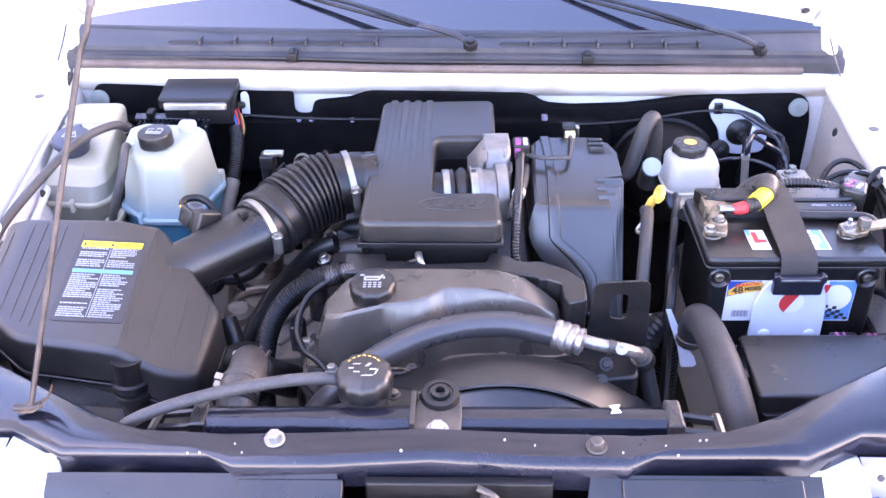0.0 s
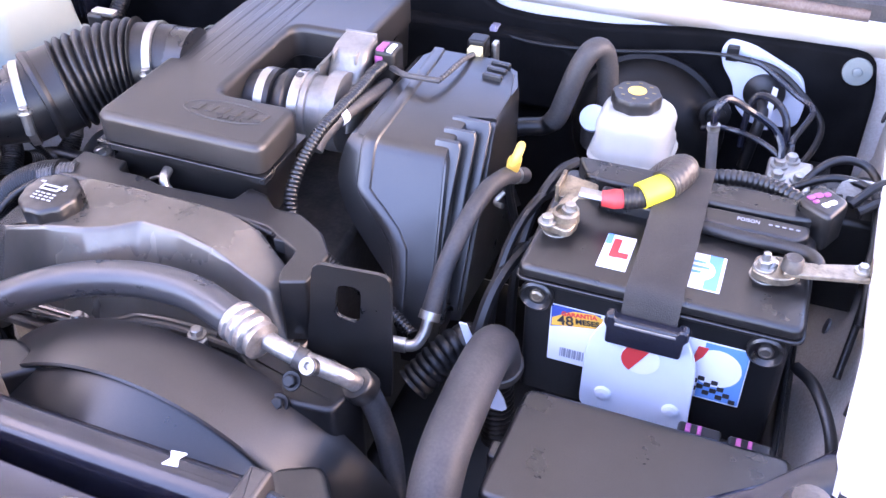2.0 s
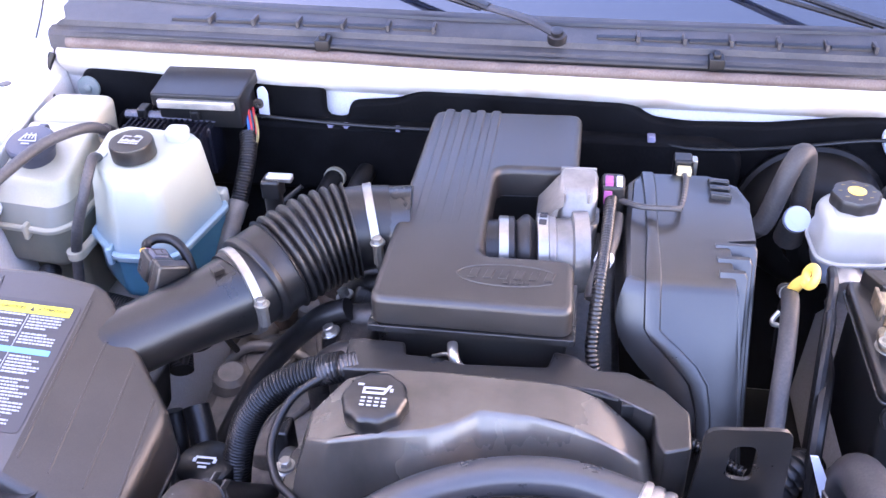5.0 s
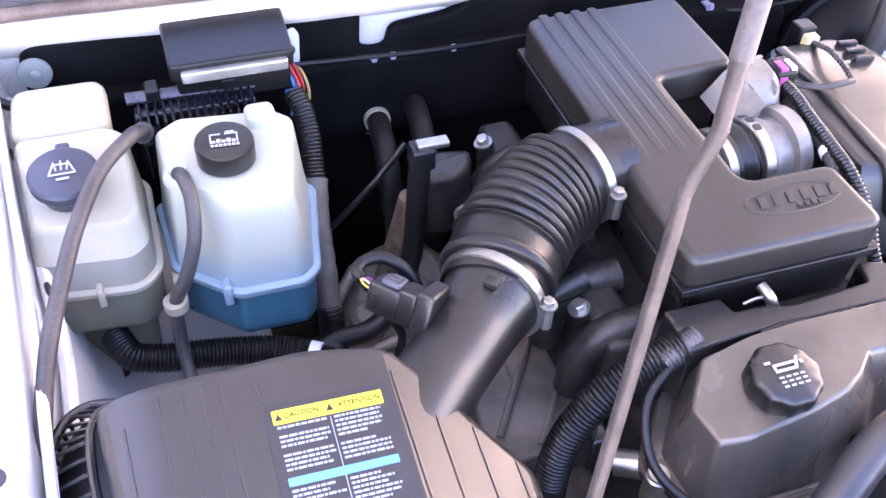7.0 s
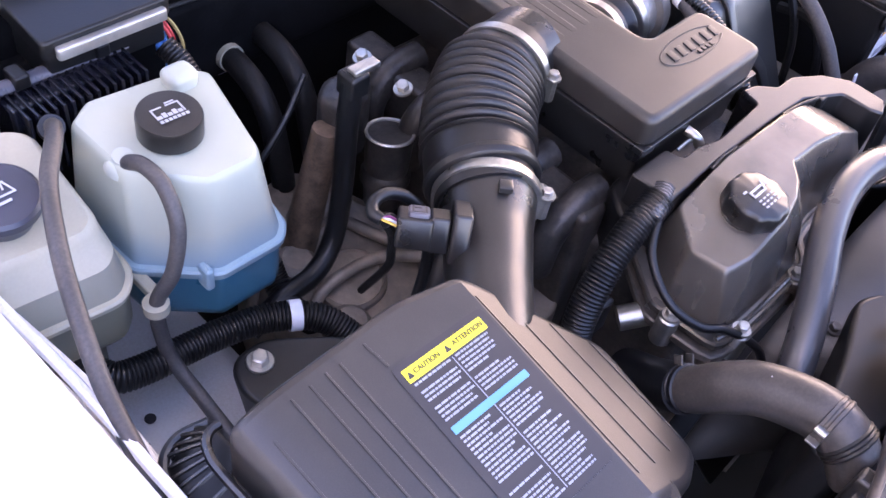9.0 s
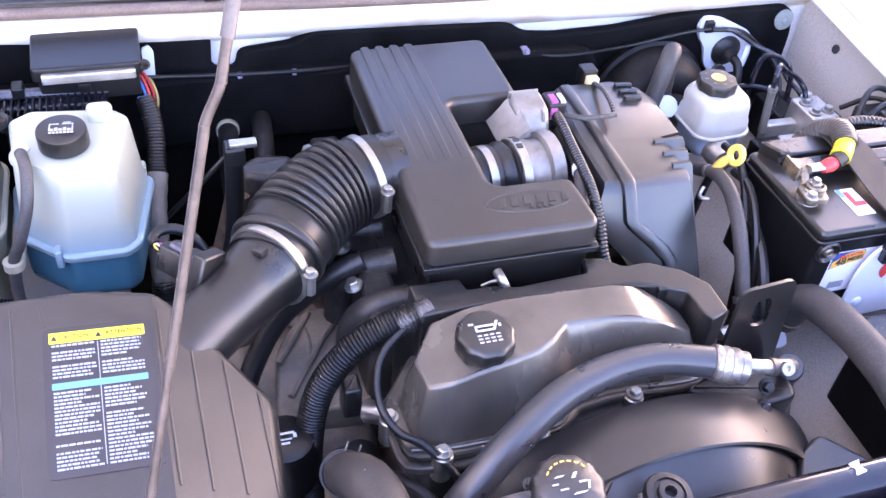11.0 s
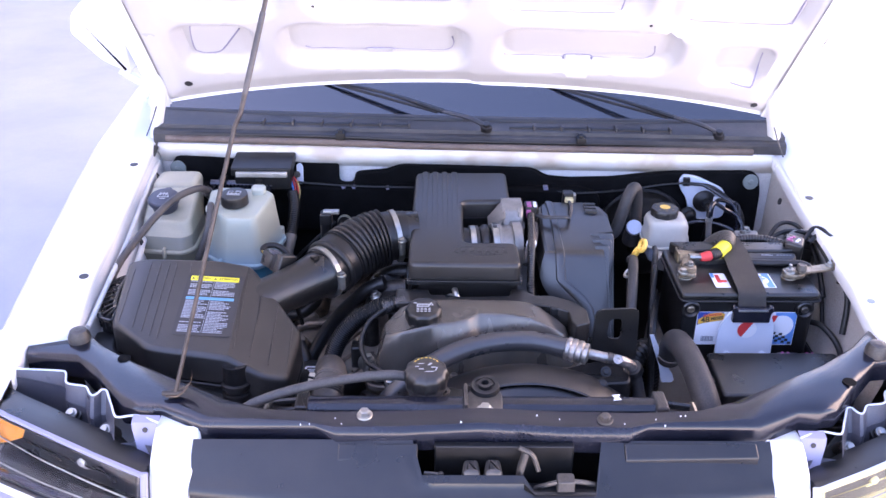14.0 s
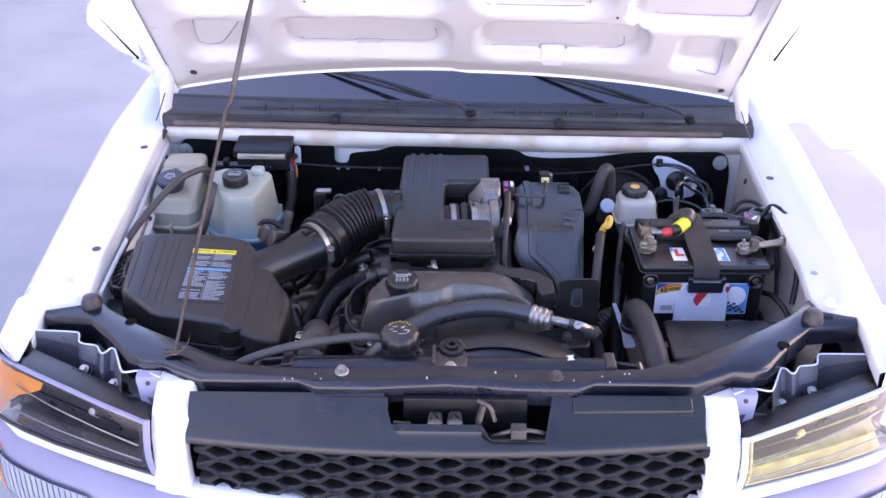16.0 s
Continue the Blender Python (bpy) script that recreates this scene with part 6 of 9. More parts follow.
inner = rounded([(0.216, 0.893), (0.242, 0.889), (0.244, 0.932), (0.219, 0.932)], 0.010, 6)


def resample(o, count, c):
    """Points of a closed outline at even angles round c."""
    out = []
    for k in range(count):
        q = -math.pi + 2 * math.pi * k / count
        d = Vector((math.cos(q), math.sin(q)))
        best = 0
        for a, b in zip(o, o[1:] + o[:1]):
            a, b = Vector(a) - Vector(c), Vector(b) - Vector(c)
            den = d.x * (b.y - a.y) - d.y * (b.x - a.x)
            if abs(den) < 1e-12:
                continue
            s = (a.x * (b.y - a.y) - a.y * (b.x - a.x)) / den
            t = (a.x * d.y - a.y * d.x) / den
            if s > 0 and -1e-6 <= t <= 1 + 1e-6:
                best = max(best, s)
        out.append((c[0] + d.x * best, c[1] + d.y * best))
    return out


def plate_with_hole(bm, outer, inner, c, y0, y1, count=48):
    """An upright plate in x and z with a hole through it."""
    o, i = resample(outer, count, c), resample(inner, count, c)
    rows = [[(x, y0, z) for x, z in i], [(x, y0, z) for x, z in o], [(x, y1, z) for x, z in o], [(x, y1, z) for x, z in i], [(x, y0, z) for x, z in i]]
    return rings_to(bm, rows, caps=False)


plate_with_hole(bm, outer, inner, (0.230, 0.911), 1.074, 1.079)
part("plate", shifted(bm, Matrix.Translation((0.236, 1.07, 0.9)) @ pose(0, 0, 0, -6, 0, 5) @ Matrix.Translation((-0.236, -1.07, -0.9))), PLASTIC, hk)

bm = mesh()
hexbolt(bm, (0.215, 1.058, 0.835), (0, -1, 0.1), 0.007)
part("bolt", bm, DULL_METAL, hk)

# ---- brake master cylinder, booster ----
master = thing("brake_fluid_reservoir", (0.415, 1.50, 0.84), "white brake fluid reservoir with a black cap", "reservoir")
B1 = rounded([(0.370, 1.468), (0.388, 1.456), (0.448, 1.460), (0.464, 1.474), (0.466, 1.535), (0.444, 1.556), (0.388, 1.553), (0.368, 1.535)], 0.012, 3)
B2 = [(0.4155 + (x - 0.4155) * 0.90, 1.510 + (y - 1.508) * 0.86) for x, y in B1]
bm = mesh()
rows = []
for o, d, z in ((B1, 0.004, 0.874), (B1, 0.0, 0.875), (B1, -0.001, 0.886), (B1, 0.0, 0.896), (B1, 0.003, 0.902), (B2, -0.003, 0.920), (B2, 0.0, 0.928), (B2, 0.004, 0.933), (B2, 0.010, 0.935)):
    rows.append([(x, y, z) for x, y in offset(o, d)])
rings_to(bm, rows)
part("tank", bm, WHITE_POLY, master, "milky white plastic tank", smooth=55)
bm = mesh()
rings_to(bm, [[(x, y, z) for x, y in offset(B1, d)] for d, z in ((0.016, 0.836), (0.009, 0.840), (0.006, 0.850), (0.005, 0.876))])
part("tank_foot", bm, FLUID_POLY, master, "bluish lower half of the tank", smooth=55)
bm = mesh()
rings_to(bm, [[(x, y, z) for x, y in offset(B1, d)] for d, z in ((-0.002, 0.876), (-0.0045, 0.8775), (-0.0045, 0.8805), (-0.002, 0.882))])
part("seam", bm, WHITE_POLY, master, "welded seam")
bm = mesh()
lathe(bm, (0.412, 1.514, 0.931), (0, 0, 1), [(0.024, 0.0), (0.029, 0.004), (0.0302, 0.006), (0.0302, 0.018), (0.0285, 0.0215), (0.012, 0.023)], 72, 8, 0.035)
cap = part("cap", bm, DUSTY, master, "black lobed cap")
bm = mesh()
lathe(bm, (0.412, 1.514, 0.9542), (0, 0, 1), [(0.0115, 0), (0.0115, 0.0006), (0.0075, 0.0006), (0.0070, 0.0001), (0.0045, 0.0001), (0.0042, 0.0006), (0.002, 0.0006)], 20)
part("yellow_mark", bm, YELLOW, cap)
for k in range(8):
    q = 2 * math.pi * k / 8
    bm = mesh()
    x, y = 0.412 + 0.0205 * math.cos(q), 1.514 + 0.0205 * math.sin(q)
    box(bm, x - 0.0022, x + 0.0022, y - 0.0007, y + 0.0007, 0.9541, 0.9546, 0.0001, 0.0002)
    part("print_mark", bm, PRINT_TAN, cap)
bm = mesh()
lathe(bm, (0.405, 1.43, 0.855), (0.05, 1, 0), [(0.018, 0), (0.022, 0.01), (0.022, 0.12), (0.03, 0.13)], 16)
part("cylinder", bm, ALU, master)
boost = thing("brake_booster", (0.405, 1.64, 0.81), "large round black brake booster drum on the firewall", "brake booster")
bm = mesh()
lathe(bm, (0.405, 1.715, 0.808), (0, -1, 0.06), [(0.104, 0), (0.107, 0.02), (0.111, 0.024), (0.111, 0.032), (0.105, 0.036), (0.102, 0.06), (0.092, 0.085), (0.075, 0.10), (0.05, 0.105), (0.045, 0.13), (0.03, 0.135)], 48)
part("drum", bm, material("booster_paint", (0.005, 0.005, 0.005), 0.45, vary=0.3, bump=0.02, ior=1.3), boost)
bm = mesh()
lathe(bm, (0.500, 1.636, 0.875), (0.3, -1, 0.2), [(0.022, 0), (0.021, 0.006), (0.014, 0.008), (0.013, 0.016), (0.006, 0.018)], 20)
part("check_valve", bm, DARK, boost)
vac = thing("vacuum_hose", (0.36, 1.575, 0.87), "grey rubber vacuum hose bent like a hook", "hose")
bm = mesh()
tube(bm, [(0.304, 1.531, 0.878), (0.312, 1.532, 0.893), (0.321, 1.536, 0.925), (0.332, 1.544, 0.960), (0.343, 1.555, 0.978), (0.354, 1.567, 0.974), (0.361, 1.577, 0.945), (0.364, 1.580, 0.90), (0.366, 1.575, 0.86)], 0.0140, 14)
part("bend", bm, MATT_HOSE, vac)
bm = mesh()
tube(bm, [(0.225, 1.50, 0.858), (0.262, 1.52, 0.868), (0.290, 1.530, 0.870), (0.306, 1.531, 0.880)], 0.0125, 12)
part("tail", bm, DARK, vac, "dark end of the hose by the engine")
bcap = thing("clutch_fluid_cap", (0.355, 1.545, 0.85), "small pale blue cap on a grey neck", "cap")
bm = mesh()
lathe(bm, (0.355, 1.548, 0.885), (0, -0.8, 0.6), [(0.018, 0), (0.0185, 0.003), (0.017, 0.009), (0.010, 0.010)], 24)
part("cap", bm, PALE_BLUE, bcap)
bm = mesh()
lathe(bm, (0.355, 1.57, 0.84), (0, -0.35, 0.9), [(0.02, 0), (0.018, 0.03), (0.015, 0.05)], 14)
part("neck", bm, HOSE_GREY, bcap)

# ---- plate with grommet on the firewall, brake pipes, ABS block ----
pl = thing("firewall_plate", (0.548, 1.705, 0.86), "pale painted plate with a black grommet on the firewall", "plate")
bm = mesh()
upright(bm, rounded([(0.488, 0.935), (0.497, 0.952), (0.53, 0.948), (0.60, 0.915), (0.612, 0.88), (0.608, 0.838), (0.545, 0.832), (0.520, 0.855), (0.512, 0.89), (0.495, 0.912)], 0.014, 4), 1.702, 1.711, 0.002)
part("plate", bm, PAINTED_PLATE, pl)
bm = mesh()
lathe(bm, (0.556, 1.702, 0.884), (0, -1, 0), [(0.028, 0), (0.028, 0.004), (0.023, 0.009), (0.011, 0.013), (0.008, 0.03)], 26)
part("grommet", bm, RUBBER, pl)
bm = mesh()
tube(bm, [(0.556, 1.68, 0.884), (0.560, 1.66, 0.875), (0.556, 1.645, 0.845), (0.55, 1.64, 0.80)], 0.008, 10)
part("cable", bm, DARK, pl)
bm = mesh()
box(bm, 0.497, 0.513, 1.692, 1.703, 0.927, 0.947, 0.002, 0.002)
part("clip", bm, DARK, pl)
pipes = thing("brake_pipes", (0.56, 1.56, 0.84), "bundle of thin black brake pipes with a bare steel sleeve", "pipe")
for pts, r in (([(0.518, 1.50, 0.85), (0.510, 1.50, 0.93), (0.509, 1.500, 0.949), (0.512, 1.505, 0.961), (0.522, 1.515, 0.964), (0.549, 1.530, 0.944), (0.577, 1.530, 0.927), (0.590, 1.520, 0.912), (0.593, 1.510, 0.895), (0.593, 1.505, 0.885)], 0.0046),
               ([(0.542, 1.590, 0.86), (0.542, 1.590, 0.905), (0.544, 1.590, 0.924), (0.552, 1.590, 0.936), (0.566, 1.584, 0.938), (0.580, 1.575, 0.933), (0.590, 1.567, 0.920), (0.594, 1.560, 0.90), (0.594, 1.555, 0.87)], 0.0046),
               ([(0.49, 1.60, 0.87), (0.52, 1.59, 0.882), (0.56, 1.58, 0.880), (0.596, 1.562, 0.868), (0.61, 1.54, 0.85)], 0.0038),
               ([(0.513, 1.690, 0.934), (0.541, 1.685, 0.934), (0.564, 1.680, 0.923), (0.596, 1.670, 0.905), (0.620, 1.652, 0.899), (0.619, 1.630, 0.895), (0.605, 1.580, 0.892), (0.603, 1.550, 0.892), (0.606, 1.530, 0.885)], 0.0042)):
    bm = mesh()
    tube(bm, pts, r, 8)
    part("pipe", bm, BLACK_PAINT, pipes)
bm = mesh()
tube(bm, [(0.5185, 1.50, 0.85), (0.514, 1.50, 0.89), (0.5095, 1.500, 0.934)], 0.0066, 10)
sleeve = part("sleeve", bm, CAST, pipes, "bare steel sleeve")
bm = mesh()
tube(bm, [(0.5100, 1.500, 0.928), (0.5094, 1.500, 0.935)], 0.0078, 12)
part("collar", bm, STEEL, sleeve)
bm = mesh()
upright(bm, [(0.562, 0.850), (0.571, 0.850), (0.573, 0.912), (0.566, 0.914)], 1.662, 1.664, 0)
part("tag", bm, LABEL_WHITE, pipes, "pale paper tag")
absb = thing("abs_unit", (0.60, 1.50, 0.80), "cast metal brake valve block with pipe unions", "valve block")
bm = mesh()
box(bm, 0.580, 0.632, 1.464, 1.530, 0.79, 0.890, 0.004)
part("block", bm, ALU, absb)
for x, y in ((0.593, 1.480), (0.593, 1.508), (0.618, 1.482), (0.606, 1.524)):
    bm = mesh()
    hexbolt(bm, (x, y, 0.890), (0, 0, 1), 0.007)
    part("union", bm, STEEL, absb)
bm = mesh()
box(bm, 0.50, 0.57, 1.44, 1.50, 0.78, 0.84, 0.006)
part("pump", bm, DARK, absb)
for x0, x1, y0, y1, z in ((0.525, 0.585, 1.497, 1.516, 0.862), (0.528, 0.585, 1.462, 1.474, 0.860), (0.636, 0.69, 1.45, 1.56, 0.85), (0.60, 0.66, 1.56, 1.64, 0.83)):
    bm = mesh()
    box(bm, x0, x1, y0, y1, 0.76, z, 0.004)
    part("bracket", bm, ALU if x0 < 0.6 else DARK, absb)
bm = mesh()
plate_with_hole(bm, rounded([(0.648, 0.88), (0.655, 0.955), (0.70, 0.955), (0.725, 0.90), (0.715, 0.84), (0.66, 0.84)], 0.01, 3), rounded([(0.688, 0.875), (0.705, 0.875), (0.703, 0.925), (0.69, 0.925)], 0.006, 3), (0.694, 0.90), 1.40, 1.404)
solid("wing_bracket", bm, INNER_DUSTY_SHADED, "dusty sheet bracket with a slot on the inner fender", "bracket")

# ---- relay block and cables between battery and inner fender ----
rel = thing("relay_block", (0.672, 1.43, 0.80), "black relay block behind the battery on the inner fender", "relay")
bm = mesh()
box(bm, 0.640, 0.702, 1.375, 1.455, 0.80, 0.918, 0.005)
part("body", bm, DARK, rel)
for k in range(3):
    bm = mesh()
    box(bm, 0.646 + 0.018 * k, 0.661 + 0.018 * k, 1.385, 1.410, 0.915, 0.935, 0.002, 0.002)
    part("relay", bm, PLASTIC, rel)
for pts, r in (([(0.60, 1.40, 0.90), (0.64, 1.44, 0.945), (0.680, 1.45, 0.945), (0.700, 1.41, 0.93), (0.701, 1.34, 0.905), (0.70, 1.28, 0.86)], 0.0048),
               ([(0.66, 1.50, 0.88), (0.688, 1.47, 0.915), (0.703, 1.42, 0.92), (0.704, 1.36, 0.905), (0.70, 1.30, 0.87), (0.69, 1.24, 0.82)], 0.0042),
               ([(0.648, 1.22, 0.84), (0.668, 1.19, 0.845), (0.69, 1.15, 0.82), (0.70, 1.12, 0.76)], 0.006)):
    bm = mesh()
    tube(bm, pts, r, 10)
    solid("fender_cable", bm, RUBBER, "black cable looping between the battery and the inner fender", "cable", "cables beside the inner fender")
# dark slab added in place of the shade between battery and inner fender
bm = mesh()
box(bm, 0.640, 0.652, 1.10, 1.35, 0.70, 0.800, 0.005)
solid("battery_gap_shade", bm, DARK, "black slab standing in for the shade beside the battery", "tray")

# ---- air filter box ----
abox = thing("air_filter_box", (-0.51, 1.08, 0.80), "dusty black air filter box with a printed instruction label", "air filter box")


def lid_z(x, y):
    z = 0.968 + 0.225 * (y - 1.155) - 0.06 * (x + 0.5)
    if x > -0.458:
        z -= 0.5 * (x + 0.458)
    if x < -0.640:
        z -= 5.0 * (-0.640 - x) ** 2
    return z


plan = rounded([(-0.690, 1.200), (-0.676, 1.03), (-0.600, 0.972), (-0.400, 0.952), (-0.357, 0.968), (-0.348, 1.092), (-0.448, 1.196), (-0.520, 1.208)], 0.014, 4)
plan = [(a[0] + (b[0] - a[0]) * k / 12, a[1] + (b[1] - a[1]) * k / 12) for a, b in zip(plan, plan[1:] + plan[:1]) for k in range(12 if math.dist(a, b) > 0.05 else 1)]
bm = mesh()
cap_grid(bm, offset(plan, 0.0095), lambda x, y: lid_z(x, y) + 0.00005, [-0.458] + [x for x, y in offset(plan, 0.0095)], 60, 6)
sides = [(offset(plan, 0.006), -0.060), (plan, -0.054), (plan, -0.010)] + [(offset(plan, 0.010 * (1 - math.cos(radians(a)))), -0.010 + 0.010 * math.sin(radians(a))) for a in (25, 50, 75, 90)]
rings_to(bm, [[(x, y, lid_z(x, y) + d) for x, y in o] for o, d in sides], caps=False)
abox_lid = part("lid", bm, DUSTY, abox, "dusty ribbed lid", smooth=25)
bm = mesh()
slab(bm, offset(plan, 0.010), 0.80, lambda x, y: lid_z(x, y) - 0.058, 0.002, -0.010)
part("tub", bm, PLASTIC, abox, "black lower tub")
bm = mesh()
slab(bm, offset(plan, -0.001), lambda x, y: lid_z(x, y) - 0.064, lambda x, y: lid_z(x, y) - 0.059, 0.002)
part("rim", bm, PLASTIC, abox)
for x0, y0, x1, y1 in ((-0.668, 1.170, -0.662, 1.035), (-0.640, 1.186, -0.634, 1.018), (-0.622, 1.187, -0.616, 1.008), (-0.606, 1.188, -0.600, 1.0), (-0.592, 1.188, -0.586, 0.995), (-0.566, 1.190, -0.562, 1.165),
                       (-0.455, 1.172, -0.452, 0.985), (-0.427, 1.152, -0.424, 0.983), (-0.396, 1.127, -0.393, 0.983), (-0.366, 1.098, -0.363, 0.985)):
    bm = mesh()
    slab(bm, rounded([(x0 - 0.0011, y0), (x0 + 0.0011, y0), (x1 + 0.0011, y1), (x1 - 0.0011, y1)], 0.0006, 2), lambda a, b: lid_z(a, b) - 0.003, lambda a, b: lid_z(a, b) + 0.0012, 0.0006)
    part("rib", bm, DUSTY, abox_lid)
# label: dark field, yellow head, blue band and lines that cannot be read
LU, LV = (-0.558, -0.469), (1.010, 1.157)


def on_lid(x0, x1, y0, y1, h, mat, name, parent, r=0.0008):
    bm = mesh()
    slab(bm, rect(x0, x1, y0, y1, r, 2), lambda a, b: lid_z(a, b) + h - 0.0006, lambda a, b: lid_z(a, b) + h, 0)
    return part(name, bm, mat, parent)


lab = on_lid(LU[0] - 0.006, LU[1] + 0.008, LV[0] - 0.004, LV[1] + 0.005, 0.0009, LABEL_DARK, "label", abox_lid, 0.006)
on_lid(LU[0], LU[1], LV[1] - 0.0125, LV[1] - 0.001, 0.0015, YELLOW_TAPE, "yellow_head", lab)
on_lid(LU[0] + 0.001, LU[1] - 0.001, 1.0945, 1.1010, 0.0015, LABEL_SKY, "blue_band", lab)
for text, x in (("CAUTION", -0.535), ("ATTENTION", -0.4885)):
    y = LV[1] - 0.0068
    m = Matrix.Translation((x, y, lid_z(x, y) + 0.0019)) @ pose(0, 0, 0, math.degrees(math.atan(0.225)), 3.4, 0)
    part("lettering", words(text, 0.0062, m, 0.00005), LABEL_DARK, lab)
for x in (-0.5535, -0.5125):
    y = LV[1] - 0.0068
    bm = mesh()
    slab(bm, [(x - 0.003, y - 0.003), (x + 0.003, y - 0.003), (x, y + 0.003)], lambda a, b: lid_z(a, b) + 0.001, lambda a, b: lid_z(a, b) + 0.0019, 0)
    part("warning_triangle", bm, LABEL_DARK, lab)
rnd = random.Random(9)
for cx0, cx1 in ((-0.556, -0.516), (-0.511, -0.471)):
    for y0, y1 in ((1.105, 1.1425), (1.014, 1.0915)):
        k, y = 0, y1
        while y > y0:
            w = (cx1 - cx0) * rnd.choice((1.0, 0.95, 0.9, 0.98, 0.7, 0.85, 0.6))
            if rnd.random() > 0.06:
                x = cx0
                while x < cx0 + w:
                    e = min(cx0 + w, x + rnd.uniform(0.002, 0.007))
                    on_lid(x, e, y - 0.0017, y, 0.0015, LABEL_GREY, "print_line", lab, 0.0003)
                    x = e + 0.0009
            y -= 0.0038
on_lid(-0.5140, -0.5133, 1.014, 1.1425, 0.0014, LABEL_GREY, "column_rule", lab, 0.0002)
# ribbed filter cover on the outer side
OUTER = [(-0.676, 1.240), (-0.700, 1.244), (-0.718, 1.236), (-0.729, 1.218), (-0.735, 1.198), (-0.734, 1.165), (-0.729, 1.13), (-0.718, 1.09), (-0.692, 1.075)]
INNER = [(-0.676, 1.224), (-0.684, 1.224), (-0.692, 1.219), (-0.697, 1.208), (-0.699, 1.196), (-0.699, 1.165), (-0.696, 1.13), (-0.690, 1.10), (-0.684, 1.09)]
bm = mesh()
slab(bm, rounded(OUTER + [(-0.672, 1.09), (-0.672, 1.23)], 0.006, 3), 0.80, lambda x, y: 0.900 + 0.3 * (x + 0.735), 0.004, -0.003)
end = part("end_cover", bm, DARK, abox, "black ribbed end cover", smooth=30)
bm = mesh()
tube(bm, [(x, y, 0.922) for x, y in OUTER], 0.0045, 8, 4)
part("rim", bm, PLASTIC, end)
bm = mesh()
tube(bm, [(x, y, 0.940) for x, y in INNER], 0.004, 8, 4)
part("inner_rim", bm, PLASTIC, end)
for k in range(17):
    f = k / 16 * (len(OUTER) - 1)
    a, g = min(int(f), len(OUTER) - 2), f - min(int(f), len(OUTER) - 2)
    p = Vector((*OUTER[a], 0.921)).lerp(Vector((*OUTER[a + 1], 0.921)), g)
    q = Vector((*INNER[a], 0.939)).lerp(Vector((*INNER[a + 1], 0.939)), g)
    bm = mesh()
    tube(bm, [p + Vector((0, 0, -0.02)), p, p.lerp(q, 0.5) + Vector((0, 0, 0.002)), q], 0.0018, 6, 3)
    part("rib", bm, PLASTIC, end)
bm = mesh()
slab(bm, rounded([(-0.730, 1.09), (-0.715, 1.0), (-0.66, 0.965), (-0.640, 0.985), (-0.676, 1.035), (-0.685, 1.09)], 0.012, 4), 0.78, 0.893, 0.008, -0.004)
part("air_inlet", bm, DARK, abox, "black air inlet neck")
# drain spout in front
bm = mesh()
lathe(bm, (-0.447, 0.957, 0.785), (0, 0.08, 1), [(0.020, 0), (0.020, 0.055), (0.026, 0.057), (0.026, 0.066), (0.021, 0.068), (0.027, 0.076), (0.027, 0.085), (0.022, 0.087), (0.022, 0.12)], 20)
part("spout", bm, RUBBER, abox, "ribbed rubber drain spout")
# mounting foot
ft = thing("filter_box_foot", (-0.55, 1.335, 0.70), "black plastic mounting foot with a hex bolt", "bracket")
bm = mesh()
slab(bm, rounded([(-0.588, 1.326), (-0.573, 1.358), (-0.533, 1.362), (-0.458, 1.305), (-0.458, 1.20), (-0.55, 1.20), (-0.578, 1.275)], 0.02, 4), 0.70, 0.774, 0.006, -0.01)
part("foot", bm, DARK, ft)
bm = mesh()
hexbolt(bm, (-0.552, 1.337, 0.774), (0, 0, 1), 0.0095)
part("bolt", bm, STEEL, ft, "bare steel flange bolt")

# ---- intake duct with bellows ----
duct = thing("intake_duct", (-0.29, 1.28, 0.88), "black intake duct with ribbed bellows and steel band clamps", "intake duct")
A, B, C, D = Vector((-0.447, 1.150, 0.912)), Vector((-0.327, 1.266, 0.918)), Vector((-0.240, 1.362, 0.940)), Vector((-0.163, 1.386, 0.947))
bm = mesh()
tube(bm, [A, A.lerp(B, 0.4), A.lerp(B, 0.75), B], [0.041, 0.041, 0.044, 0.050], 28, 8)
part("plain_tube", bm, PLASTIC, duct, "smooth black plastic tube")
bm = mesh()
axis = smoothed([B, Vector((-0.296, 1.308, 0.927)), Vector((-0.255, 1.348, 0.939)), Vector((-0.210, 1.374, 0.945)), D], 64)
rows, up = [], Vector((0, 0, 1))
for i, p in enumerate(axis):
    s = i / (len(axis) - 1)
    t = (axis[min(i + 1, len(axis) - 1)] - axis[max(i - 1, 0)]).normalized()
    if s < 0.10:
        r = 0.0525
    elif s < 0.16:
        r = 0.0605 - 0.06 * abs(s - 0.13)
    elif s < 0.28:
        r = 0.0575
    elif s < 0.74:
        r = 0.0535 + 0.0080 * abs(math.cos((s - 0.28) / 0.46 * math.pi * 9)) ** 0.7
    else:
        r = 0.0535 - 0.0035 * (s - 0.74) / 0.26
    u = (up - t * up.dot(t)).normalized()
    w = t.cross(u)
    rows.append([p + (w * math.cos(q) + u * math.sin(q)) * r for q in (2 * math.pi * k / 48 for k in range(48))])
rings_to(bm, rows)
part("bellows", bm, RUBBER, duct, "ribbed rubber bellows", smooth=70)


